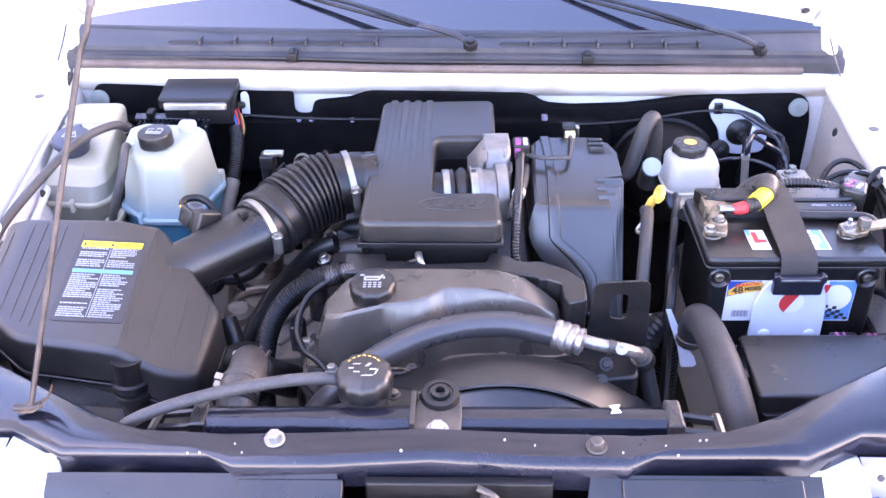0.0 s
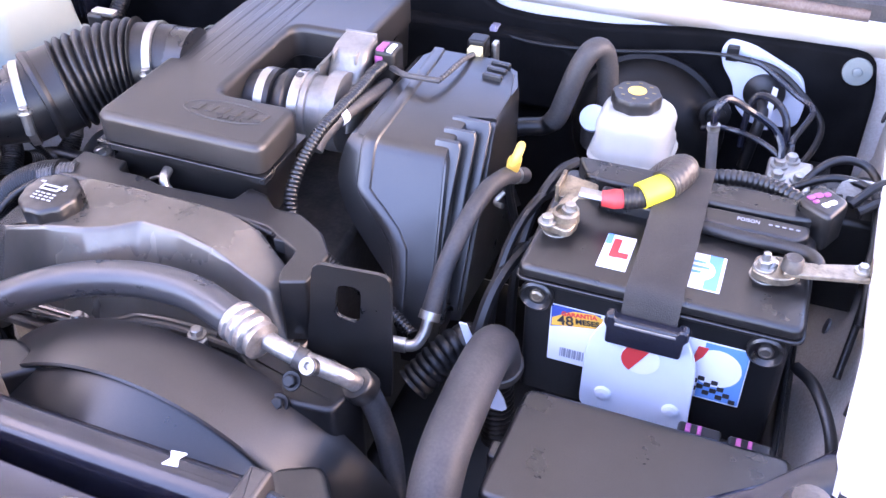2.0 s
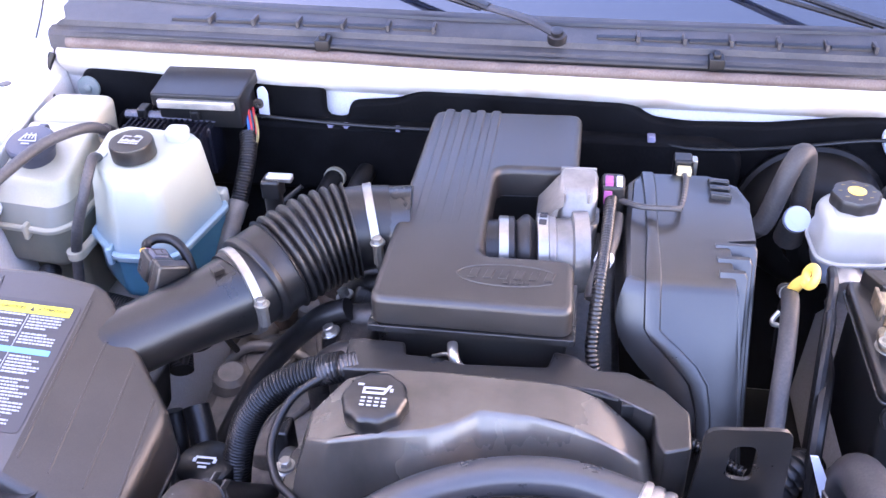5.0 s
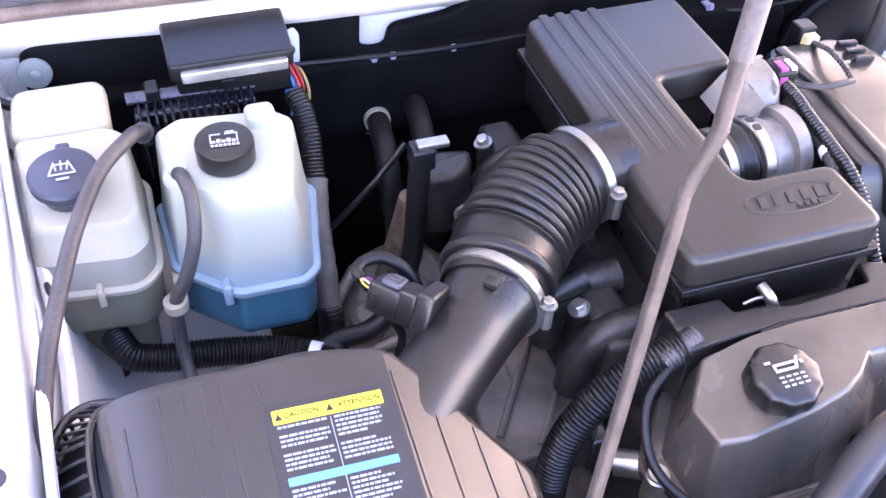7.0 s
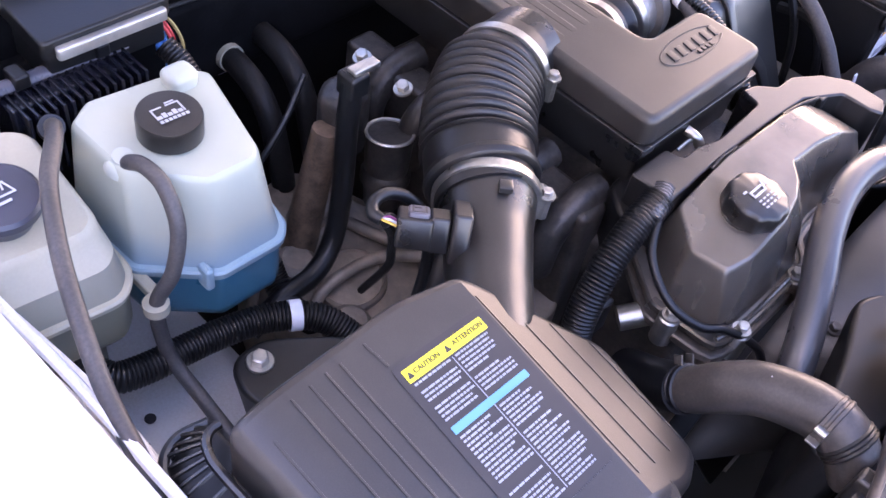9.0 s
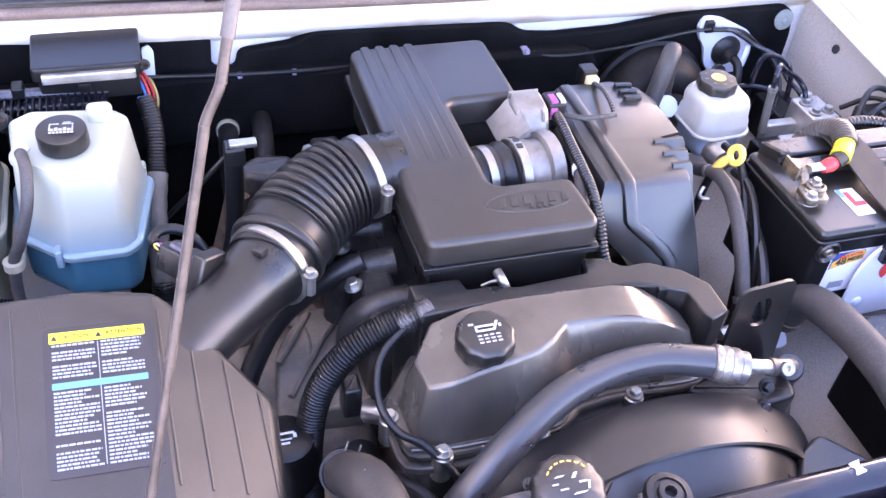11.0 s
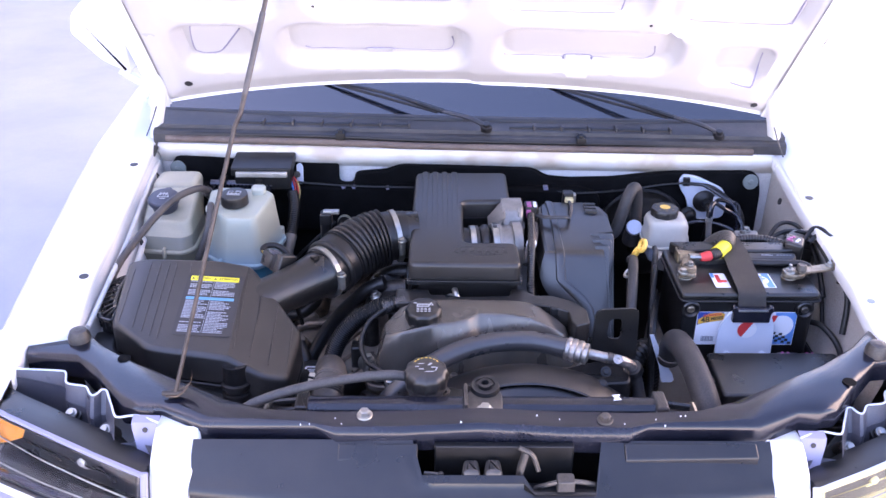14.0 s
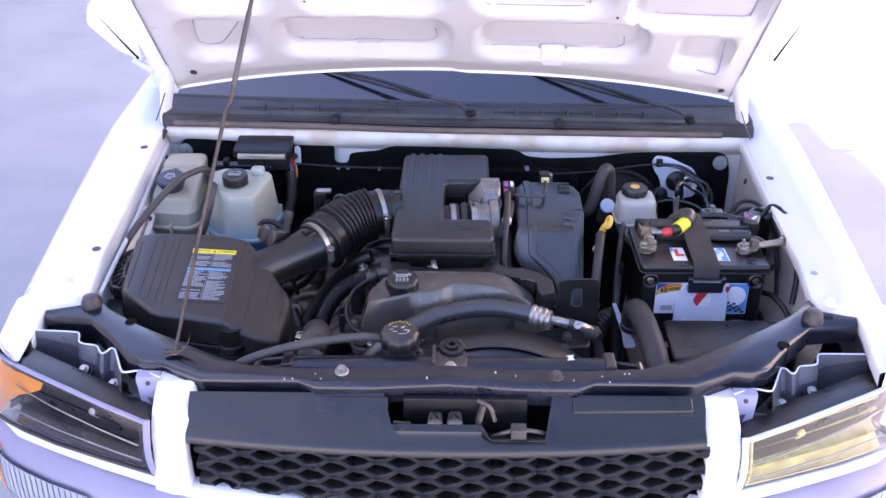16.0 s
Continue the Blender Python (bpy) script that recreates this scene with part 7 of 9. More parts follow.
def band(parent, at, way, r, w=0.011):
    bm = mesh()
    way = Vector(way).normalized()
    lathe(bm, Vector(at) - way * w / 2, way, [(r, 0), (r + 0.0015, 0.0005), (r + 0.0015, w - 0.0005), (r, w)], 36)
    b = part("band_clamp", bm, STEEL, parent, "bright steel band clamp")
    side = way.cross(Vector((0, 0, 1))).normalized()
    q = Vector(at) + side * (r + 0.003)
    bm = mesh()
    tube(bm, [q + Vector((0, 0, 0.014)), q, q - Vector((0, 0, 0.014))], 0.0065, 8, 3)
    hexbolt(bm, q + Vector((0, 0, 0.014)), (0, 0, 1), 0.006)
    part("screw", bm, STEEL, b)


band(duct, B + (C - B).normalized() * 0.004, B - A, 0.0540)
band(duct, (-0.186, 1.380, 0.946), D - C, 0.0545)
bm = mesh()
lathe(bm, (-0.172, 1.384, 0.946), (1, 0.12, 0.02), [(0.050, 0), (0.050, 0.035)], 28)
part("outlet", bm, PLASTIC, duct)
bm = mesh()
P0, WAY = Vector((-0.335, 1.246, 0.917)), (B - A).normalized()
lathe(bm, P0 - WAY * 0.004 + Vector((0, 0, 0.047)), (0, 0, 1), [(0.009, 0), (0.009, 0.006), (0.007, 0.007)], 4)
part("locating_tab", bm, PLASTIC, duct)

sens = thing("air_sensor", (-0.42, 1.26, 0.93), "black air temperature sensor plugged into the duct", "sensor")
ax = Vector((0.68, -0.73, -0.02)).normalized()
az = Vector((0.39, 0.14, 0.91))
az = (az - ax * az.dot(ax)).normalized()
ay = az.cross(ax)
m = Matrix(((ax.x, ay.x, az.x, -0.401), (ax.y, ay.y, az.y, 1.243), (ax.z, ay.z, az.z, 0.948), (0, 0, 0, 1)))
bm = mesh()
box(bm, -0.006, 0.012, -0.019, 0.019, -0.024, 0.024, 0.003)
part("flange", shifted(bm, m), PLASTIC, sens)
bm = mesh()
box(bm, -0.026, -0.006, -0.013, 0.013, -0.018, 0.016, 0.003)
part("socket", shifted(bm, m), PLASTIC, sens)
bm = mesh()
box(bm, -0.055, -0.022, -0.0155, 0.0155, -0.016, 0.013, 0.003)
body = part("plug", shifted(bm, m), PLASTIC, sens)
bm = mesh()
box(bm, -0.046, -0.026, -0.010, 0.010, 0.012, 0.0175, 0.002)
part("latch", shifted(bm, m), PLUG_GREY, body, "grey latch")
for y0, y1, x0, x1 in ((-0.007, 0.007, -0.043, -0.041), (-0.007, 0.007, -0.031, -0.029), (-0.007, -0.005, -0.041, -0.031), (0.002, 0.004, -0.041, -0.034)):
    bm = mesh()
    box(bm, x0, x1, y0, y1, 0.0172, 0.0180, 0.0002, 0.0003)
    part("latch_mark", shifted(bm, m), LABEL_DARK, body)
for k in range(3):
    bm = mesh()
    box(bm, -0.050, -0.024, 0.0150, 0.0168, -0.013 + 0.009 * k, -0.009 + 0.009 * k, 0.0005, 0.0005)
    part("rib", shifted(bm, m), PLASTIC, body)
for k, mat in enumerate((YELLOW, LABEL_WHITE, PINK, LABEL_DARK)):
    bm = mesh()
    a = m @ Vector((-0.054, -0.010 + 0.0065 * k, 0.002))
    tube(bm, [a, a - ax * 0.008 + Vector((0, 0, 0.004)), Vector((-0.449, 1.294, 0.954))], 0.0012, 6)
    part("wire", bm, mat, sens)
bm = mesh()
tube(bm, [(-0.448, 1.293, 0.953), (-0.450, 1.302, 0.955), (-0.441, 1.311, 0.957), (-0.422, 1.312, 0.955), (-0.404, 1.302, 0.945), (-0.392, 1.288, 0.920), (-0.394, 1.275, 0.87), (-0.42, 1.265, 0.80)], 0.0062, 10)
part("sleeve", bm, DARK, sens, "black taped loom sleeve")
bm = mesh()
tube(bm, [(-0.446, 1.289, 0.950), (-0.434, 1.290, 0.925), (-0.418, 1.302, 0.880), (-0.400, 1.320, 0.825), (-0.392, 1.360, 0.74)], 0.0045, 8, pitch=0.004, amp=0.08)
part("branch", bm, DARK, sens)


def print_on(m, x0, x1, y0, y1, mat, parent, shear=0.0):
    bm = mesh()
    slab(bm, [(x0, y0), (x1, y0), (x1 + shear, y1), (x0 + shear, y1)], 0, 0.0006, 0)
    part("pictogram", shifted(bm, m), mat, parent)


# ---- coolant reservoir ----
res = thing("coolant_reservoir", (-0.55, 1.47, 0.78), "translucent white coolant reservoir half full of blue coolant", "reservoir")
RP = [(-0.610, 1.447), (-0.553, 1.394), (-0.486, 1.393), (-0.472, 1.406), (-0.449, 1.530), (-0.468, 1.552), (-0.588, 1.562), (-0.616, 1.545)]
RT = [(-0.600, 1.462), (-0.546, 1.413), (-0.496, 1.411), (-0.484, 1.422), (-0.462, 1.525), (-0.480, 1.542), (-0.580, 1.552), (-0.606, 1.535)]


def stack(bm, levels, caps=True):
    """A blow-moulded body through outlines at given heights."""
    rows = []
    for o, z in levels:
        f = z if callable(z) else (lambda x, y, z=z: z)
        rows.append([(x, y, f(x, y)) for x, y in o])
    return rings_to(bm, rows, caps)


def blend(a, b, f):
    return [(p[0] * (1 - f) + q[0] * f, p[1] * (1 - f) + q[1] * f) for p, q in zip(a, b)]


rp, rt = rounded(RP, 0.006, 3), rounded(RT, 0.006, 3)
bm = mesh()
stack(bm, [(offset(rp, 0.012), 0.786), (offset(rp, 0.002), 0.795), (rp, 0.805), (rp, 0.858), (offset(rp, -0.001), 0.8585)])
part("lower_tank", bm, COOLANT, res, "tank filled with blue coolant", smooth=50)
bm = mesh()
stack(bm, [(offset(rp, -0.006), 0.858), (offset(rp, -0.007), 0.860), (offset(rp, -0.007), 0.866), (offset(rp, -0.005), 0.868)])
part("seam", bm, SEAM_BLUE, res, "welded seam")
bm = mesh()
box(bm, -0.570, -0.561, 1.391, 1.408, 0.850, 0.875, 0.003, 0.003)
part("seam_lug", bm, SEAM_BLUE, res)
bm = mesh()
slab(bm, rounded([(-0.478, 1.538), (-0.452, 1.538), (-0.450, 1.558), (-0.474, 1.560)], 0.005, 3), 0.858, 0.882, 0.004)
part("side_lug", bm, MILKY, res)
bm = mesh()
tz = lambda k: (lambda x, y: 0.970 + 0.10 * (y - 1.45) - k)
stack(bm, [(rp, 0.866), (blend(rp, rt, 0.4), 0.900), (blend(rp, rt, 0.9), tz(0.014)), (rt, tz(0.005)), (offset(rt, 0.002), tz(0.0015)), (offset(rt, 0.004), tz(0))])
part("upper_tank", bm, MILKY_BLUE, res, "milky white upper tank", smooth=38)
bm = mesh()
slab(bm, rect(-0.512, -0.480, 1.512, 1.540, 0.010, 4), 0.95, 0.994, 0.007, -0.006)
part("lug", bm, MILKY, res)
bm = mesh()
lathe(bm, (-0.540, 1.478, 0.974), (0, -0.06, 1), [(0.026, 0), (0.0300, 0.001), (0.0300, 0.021), (0.0290, 0.0235), (0.006, 0.024)], 48)
cap = part("cap", bm, PLASTIC, res, "black screw cap")


def flat_block(x0, x1, y0, y1, z, mat, name, parent, turn=0.0, c=(0, 0)):
    bm = mesh()
    slab(bm, [(x0, y0), (x1, y0), (x1, y1), (x0, y1)], z, z + 0.0006, 0)
    shifted(bm, Matrix.Translation((*c, 0)) @ pose(0, 0, 0, 0, 0, turn))
    return part(name, bm, mat, parent)


for x0, x1, y0, y1 in ((-0.014, -0.003, 0.0085, 0.0100), (0.001, 0.014, 0.0085, 0.0100), (0.002, 0.011, 0.0115, 0.0130), (-0.014, -0.0125, -0.005, 0.0085), (0.0125, 0.014, -0.005, 0.0085)) + tuple((-0.0125 + 0.005 * k, -0.0085 + 0.005 * k, -0.0050, -0.0010 + 0.0022 * (k % 2)) for k in range(5)) + tuple((-0.0135 + 0.0042 * k, -0.0105 + 0.0042 * k, -0.0105, -0.0072) for k in range(7)):
    flat_block(x0, x1, y0, y1, 0.9985, PRINT, "pictogram", cap, -4, (-0.540, 1.4765))
bm = mesh()
tube(bm, [(-0.590, 1.472, 0.962), (-0.590, 1.466, 0.974), (-0.586, 1.448, 0.981), (-0.583, 1.425, 0.972), (-0.588, 1.402, 0.942), (-0.603, 1.394, 0.90), (-0.619, 1.402, 0.857), (-0.622, 1.385, 0.80), (-0.618, 1.335, 0.768), (-0.618, 1.27, 0.748), (-0.63, 1.20, 0.735)], 0.0074, 12)
oh = thing("overflow_hose", (-0.60, 1.42, 0.90), "grey rubber hose looping over the coolant reservoir", "hose")
part("hose", bm, HOSE_GREY, oh, smooth=60)
bm = mesh()
lathe(bm, (-0.590, 1.480, 0.958), (0, -0.25, 1), [(0.0165, 0), (0.0155, 0.006), (0.012, 0.011), (0.0100, 0.012), (0.0095, 0.017)], 24)
part("clip", bm, MILKY, oh, "pale hose nipple")
bm = mesh()
lathe(bm, (-0.6192, 1.402, 0.851), (0, 0, 1), [(0.0095, 0), (0.0125, 0.0005), (0.0125, 0.0115), (0.0095, 0.012)], 16)
box(bm, -0.618, -0.606, 1.402, 1.446, 0.852, 0.862, 0.002)
part("hose_clip", bm, MILKY_OLD, res)

# ---- washer reservoir ----
wash = thing("washer_reservoir", (-0.70, 1.50, 0.72), "aged translucent washer fluid reservoir with a slate cap", "reservoir")
WP = [(-0.742, 1.418), (-0.648, 1.406), (-0.628, 1.428), (-0.628, 1.56), (-0.645, 1.58), (-0.752, 1.58)]
wp = rounded(WP, 0.012, 4)
bm = mesh()
stack(bm, [(offset(wp, 0.008), 0.826), (offset(wp, 0.002), 0.829), (wp, 0.835), (wp, 0.885), (offset(wp, -0.001), 0.8855)])
part("lower_tank", bm, WASHER_LOW, wash, "murky lower tank", smooth=50)
bm = mesh()
slab(bm, rect(-0.735, -0.648, 1.455, 1.565, 0.012, 3), 0.72, 0.828, 0.006)
part("sump", bm, WASHER_LOW, wash)
bm = mesh()
stack(bm, [(offset(wp, -0.005), 0.884), (offset(wp, -0.006), 0.887), (offset(wp, -0.006), 0.890), (offset(wp, -0.004), 0.892)])
part("seam", bm, MILKY_OLD, wash)
bm = mesh()
box(bm, -0.690, -0.683, 1.399, 1.414, 0.877, 0.899, 0.003, 0.003)
part("seam_lug", bm, MILKY_OLD, wash)
bm = mesh()
top = rounded([(-0.738, 1.450), (-0.650, 1.440), (-0.634, 1.452), (-0.634, 1.555), (-0.652, 1.572), (-0.746, 1.572)], 0.012, 4)
wz = lambda k: (lambda x, y: 0.940 + 0.36 * min(0.085, max(0, y - 1.436)) - k)
stack(bm, [(wp, 0.891), (blend(wp, top, 0.4), 0.917)])
part("filled_band", bm, WASHER_FLUID, wash, "fluid showing through the tank wall", smooth=45)
bm = mesh()
stack(bm, [(blend(wp, top, 0.4), 0.917), (blend(wp, top, 0.9), wz(0.012)), (top, wz(0.005)), (offset(top, 0.003), wz(0.001)), (offset(top, 0.006), wz(0))])
part("upper_tank", bm, MILKY_OLD, wash, "yellowed upper tank", smooth=45)
bm = mesh()
slab(bm, rect(-0.748, -0.648, 1.568, 1.655, 0.02, 4), 0.84, 0.978, 0.012, -0.008)
part("filler_back", bm, MILKY_OLD, wash)
bm = mesh()
lathe(bm, (-0.697, 1.492, 0.955), (0, -0.20, 1), [(0.026, 0), (0.031, 0.018), (0.0340, 0.020), (0.0340, 0.028), (0.031, 0.031), (0.006, 0.033)], 32)
wcap = part("cap", bm, BLUE_CAP, wash, "dusty slate blue flip cap")
bm = mesh()
slab(bm, rect(-0.702, -0.688, 1.512, 1.528, 0.003, 2), 0.972, 0.990, 0.003)
part("cap_tab", bm, BLUE_CAP, wcap)
WM = Matrix.Translation((-0.697, 1.4854, 0.9880)) @ pose(0, 0, 0, 11.3, 0, 0)
for x0, x1, y0, y1, sh in ((-0.009, 0.009, 0.0065, 0.0083, 0), (-0.013, 0.013, -0.0060, -0.0042, 0), (-0.013, -0.0112, -0.0042, 0.0065, 0.004), (0.0112, 0.013, -0.0042, 0.0065, -0.004), (-0.006, -0.0045, 0.0, 0.011, -0.002), (-0.001, 0.0005, 0.0, 0.012, 0), (0.004, 0.0055, 0.0, 0.011, 0.002), (-0.006, 0.006, -0.0125, -0.0100, 0)):
    print_on(WM, x0, x1, y0, y1, PRINT, wcap, sh)
bm = mesh()
tube(bm, [(-0.612, 1.565, 0.950), (-0.620, 1.535, 0.982), (-0.634, 1.507, 0.993), (-0.662, 1.467, 0.992), (-0.688, 1.412, 0.980), (-0.706, 1.362, 0.966), (-0.724, 1.30, 0.950), (-0.733, 1.25, 0.938), (-0.739, 1.20, 0.915), (-0.740, 1.16, 0.88), (-0.735, 1.12, 0.83)], 0.0078, 12)
wh = thing("washer_hose", (-0.72, 1.40, 0.90), "long grey washer hose along the inner fender", "hose")
part("hose", bm, HOSE_GREY, wh, smooth=60)
bm = mesh()
tube(bm, [(-0.613, 1.560, 0.957), (-0.617, 1.546, 0.972)], 0.0118, 14)
part("sleeve", bm, RUBBER, wh)
bm = mesh()
tube(bm, [(-0.765, 1.70, 1.02), (-0.778, 1.685, 0.985), (-0.765, 1.67, 0.955), (-0.735, 1.665, 0.945), (-0.70, 1.67, 0.938)], 0.006, 8)
solid("drain_hose", bm, RUBBER, "thin grey drain hose at the cowl corner", "hose")

# ---- engine control module and its cover ----
ecm = thing("engine_control_module", (-0.53, 1.61, 0.90), "finned metal control module under a black cover", "control module")
bm = mesh()
box(bm, -0.625, -0.488, 1.612, 1.660, 0.87, 0.946, 0.004)
part("body", bm, BLACK_PAINT, ecm)
for k in range(15):
    bm = mesh()
    x = -0.618 + 0.0089 * k
    box(bm, x - 0.0018, x + 0.0018, 1.588, 1.634, 0.875, 0.951, 0.0015, 0.001)
    part("fin", bm, BLACK_PAINT, ecm)
bm = mesh()
tube(bm, [(-0.630, 1.640, 0.952), (-0.56, 1.640, 0.951), (-0.486, 1.640, 0.948)], 0.0085, 10, flat=0.8)
part("rail", bm, SHEET, ecm, "grey rounded rail over the fins")
for x in (-0.600, -0.515):
    bm = mesh()
    box(bm, x - 0.008, x + 0.008, 1.628, 1.652, 0.952, 0.966, 0.003)
    part("clip", bm, DARK, ecm)
cov = thing("module_cover", (-0.51, 1.68, 0.95), "black plastic cover shelf with a pale front strip", "cover")
bm = mesh()
slab(bm, rounded([(-0.578, 1.624), (-0.438, 1.624), (-0.436, 1.706), (-0.578, 1.706)], 0.006, 3), lambda x, y: 0.976 + 0.12 * (y - 1.624), lambda x, y: 0.995 + 0.12 * (y - 1.624), 0.003)
part("shelf", bm, DARK, cov)
bm = mesh()
box(bm, -0.566, -0.446, 1.616, 1.626, 0.976, 0.988, 0.002)
part("front_strip", bm, ALU, cov, "pale painted strip")
bm = mesh()
box(bm, -0.572, -0.442, 1.632, 1.700, 0.94, 0.978, 0.003)
part("shelf_foot", bm, DARK, cov)
wires = thing("module_wiring", (-0.43, 1.62, 0.92), "coloured wires and black looms at the control module", "wiring")
for k, (mat, x, y) in enumerate(((RED, -0.436, 1.642), (RED, -0.431, 1.648), (BLUE_WIRE, -0.442, 1.646), (LABEL_SKY, -0.438, 1.652), (PRINT_TAN, -0.426, 1.640))):
    bm = mesh()
    tube(bm, [(x - 0.010, y + 0.030, 0.955 - 0.004 * k), (x - 0.002, y + 0.010, 0.950), (x + 0.004, y - 0.006, 0.928), (x - 0.004, y - 0.016, 0.900)], 0.0020, 6)
    part("wire", bm, mat, wires)
bm = mesh()
box(bm, -0.450, -0.432, 1.632, 1.644, 0.922, 0.930, 0.002)
part("plug", bm, BLUE_WIRE, wires, "small blue plug")
bm = mesh()
upright(bm, rounded([(-0.437, 0.928), (-0.421, 0.928), (-0.419, 0.972), (-0.425, 0.982), (-0.435, 0.978)], 0.004, 3), 1.690, 1.693, 0.0005)
part("tab", bm, PAINTED_PLATE, wires, "pale upright tab")
bm = mesh()
lathe(bm, (-0.434, 1.690, 0.955), (0, -1, 0), [(0.0065, 0), (0.0085, 0.005), (0.005, 0.0055), (0.0045, 0.001)], 16)
part("eyelet", bm, DULL_METAL, wires)
bm = mesh()
tube(bm, [(-0.437, 1.556, 0.857), (-0.445, 1.518, 0.822), (-0.449, 1.473, 0.780), (-0.450, 1.450, 0.740)], 0.0145, 14, pitch=0.022, amp=0.035)
part("taped_loom", bm, TAPED, wires, "loom wrapped in pale grey cloth tape")
bm = mesh()
tube(bm, [(-0.440, 1.640, 0.926), (-0.434, 1.618, 0.912), (-0.433, 1.588, 0.888), (-0.437, 1.556, 0.857)], 0.0125, 12, pitch=0.0045, amp=0.06)
part("loom", bm, RUBBER, wires)
bm = mesh()
tube(bm, [(-0.450, 1.453, 0.745), (-0.452, 1.435, 0.725), (-0.458, 1.40, 0.72), (-0.465, 1.36, 0.745)], 0.0150, 12, pitch=0.0042, amp=0.06)
part("loom", bm, DARK, wires)
# ---- heater hoses at the firewall ----
for x, z, cuff in ((-0.324, 0.828, True), (-0.272, 0.840, False)):
    h = thing("heater_hose", (x, 1.68, z), "black heater hose with a pale cuff at the firewall" if cuff else "black heater hose at the firewall", "hose", "heater hoses")
    bm = mesh()
    tube(bm, [(x, 1.705, z), (x - 0.002, 1.67, z + 0.002), (x - 0.006, 1.63, z - 0.004), (x - 0.008, 1.60, z - 0.03), (x - 0.006, 1.585, z - 0.08), (x, 1.57, z - 0.18)], 0.0155, 14)
    part("hose", bm, HEATER_RUBBER, h)
    if cuff:
        bm = mesh()
        tube(bm, [(x, 1.700, z), (x - 0.001, 1.680, z + 0.002)], 0.0178, 16)
        part("cuff", bm, MILKY_OLD, h, "pale grey cuff")
    bm = mesh()
    lathe(bm, (x, 1.706, z - 0.002), (0, -1, 0), [(0.034, 0), (0.034, 0.003), (0.029, 0.0035), (0.029, 0.0)], 28)
    part("flange_ring", bm, BUMPER if cuff else DARK, h)

# ---- valve cover, oil cap, rail ----
valve = thing("valve_cover", (-0.03, 1.10, 0.82), "grey painted valve cover with flange bolts", "valve cover")
VT = [(-0.192, 1.060), (-0.165, 1.050), (-0.105, 1.052), (-0.066, 1.062), (-0.042, 1.074), (-0.020, 1.093), (0.030, 1.091), (0.075, 1.083), (0.110, 1.077), (0.138, 1.077), (0.146, 1.086), (0.146, 1.114), (0.098, 1.139), (0.040, 1.143), (-0.07, 1.146), (-0.166, 1.141), (-0.196, 1.100)]
VB = [(-0.208, 1.036), (-0.170, 1.030), (-0.105, 1.029), (-0.048, 1.031), (-0.030, 1.042), (-0.014, 1.055), (0.030, 1.061), (0.075, 1.060), (0.115, 1.057), (0.150, 1.058), (0.162, 1.072), (0.164, 1.114), (0.105, 1.150), (0.040, 1.156), (-0.07, 1.158), (-0.170, 1.154), (-0.212, 1.100)]
vt, vb = rounded(VT, 0.004, 2), rounded(VB, 0.005, 2)


def vz(x, y):
    return 0.931 - 0.75 * max(0, -0.115 - x) ** 1.3 - 2.4 * max(0, x - 0.05) ** 1.75


bm = mesh()
stack(bm, [(vb, 0.80), (vb, 0.840), (offset(vb, 0.003), 0.846), (blend(vb, vt, 0.45), lambda x, y: 0.40 * 0.846 + 0.60 * (vz(x, y) - 0.006)), (blend(vb, vt, 0.93), lambda x, y: vz(x, y) - 0.006), (vt, lambda x, y: vz(x, y) - 0.002), (offset(vt, 0.002), lambda x, y: vz(x, y) - 0.0004), (offset(vt, 0.004), lambda x, y: vz(x, y) - 0.0001)], False)
cap_grid(bm, offset(vt, 0.003), vz, (), 70, 8)
part("cover", bm, COVER_GREY, valve, smooth=32)
bm = mesh()
stack(bm, [(offset(vb, -0.012), 0.826), (offset(vb, -0.014), 0.828), (offset(vb, -0.014), 0.835), (offset(vb, -0.012), 0.8375)])
part("flange", bm, COVER_GREY, valve, smooth=32)
bm = mesh()
tube(bm, [(x, y, 0.8385) for x, y in offset(VB, -0.006)[:11]], 0.0028, 8, 3)
part("flange_rib", bm, COVER_GREY, valve)
bm = mesh()
stack(bm, [(offset(vb, -0.019), 0.812), (offset(vb, -0.019), 0.820), (offset(vb, -0.017), 0.822)])
part("gasket_rail", bm, DULL_METAL, valve)
for x, y in ((-0.181, 1.020), (-0.066, 1.020), (0.064, 1.046), (0.172, 1.060), (-0.225, 1.08)):
    bm = mesh()
    lathe(bm, (x, y, 0.80), (0, 0, 1), [(0.012, 0), (0.012, 0.036), (0.010, 0.038)], 14)
    hexbolt(bm, (x, y, 0.838), (0, 0, 1), 0.0068)
    part("bolt", bm, STEEL, valve, "zinc flange bolt")
oil = thing("oil_filler_cap", (-0.122, 1.085, 0.92), "black lobed oil filler cap with white pictogram", "cap")
bm = mesh()
lathe(bm, (-0.122, 1.088, 0.912), (0, -0.10, 1), [(0.028, 0), (0.031, 0.010), (0.0315, 0.012)], 28)
part("neck", bm, COVER_GREY, oil)
bm = mesh()
lathe(bm, (-0.122, 1.086, 0.924), (0, -0.10, 1), [(0.031, 0), (0.0325, 0.003), (0.0325, 0.020), (0.0305, 0.0245), (0.0275, 0.026), (0.006, 0.0265)], 64, 10, 0.03)
ocap = part("cap", bm, PLASTIC, oil, "black lobed cap")
OM = Matrix.Translation((-0.122, 1.0835, 0.9512)) @ pose(0, 0, 0, 6, 0, 0)


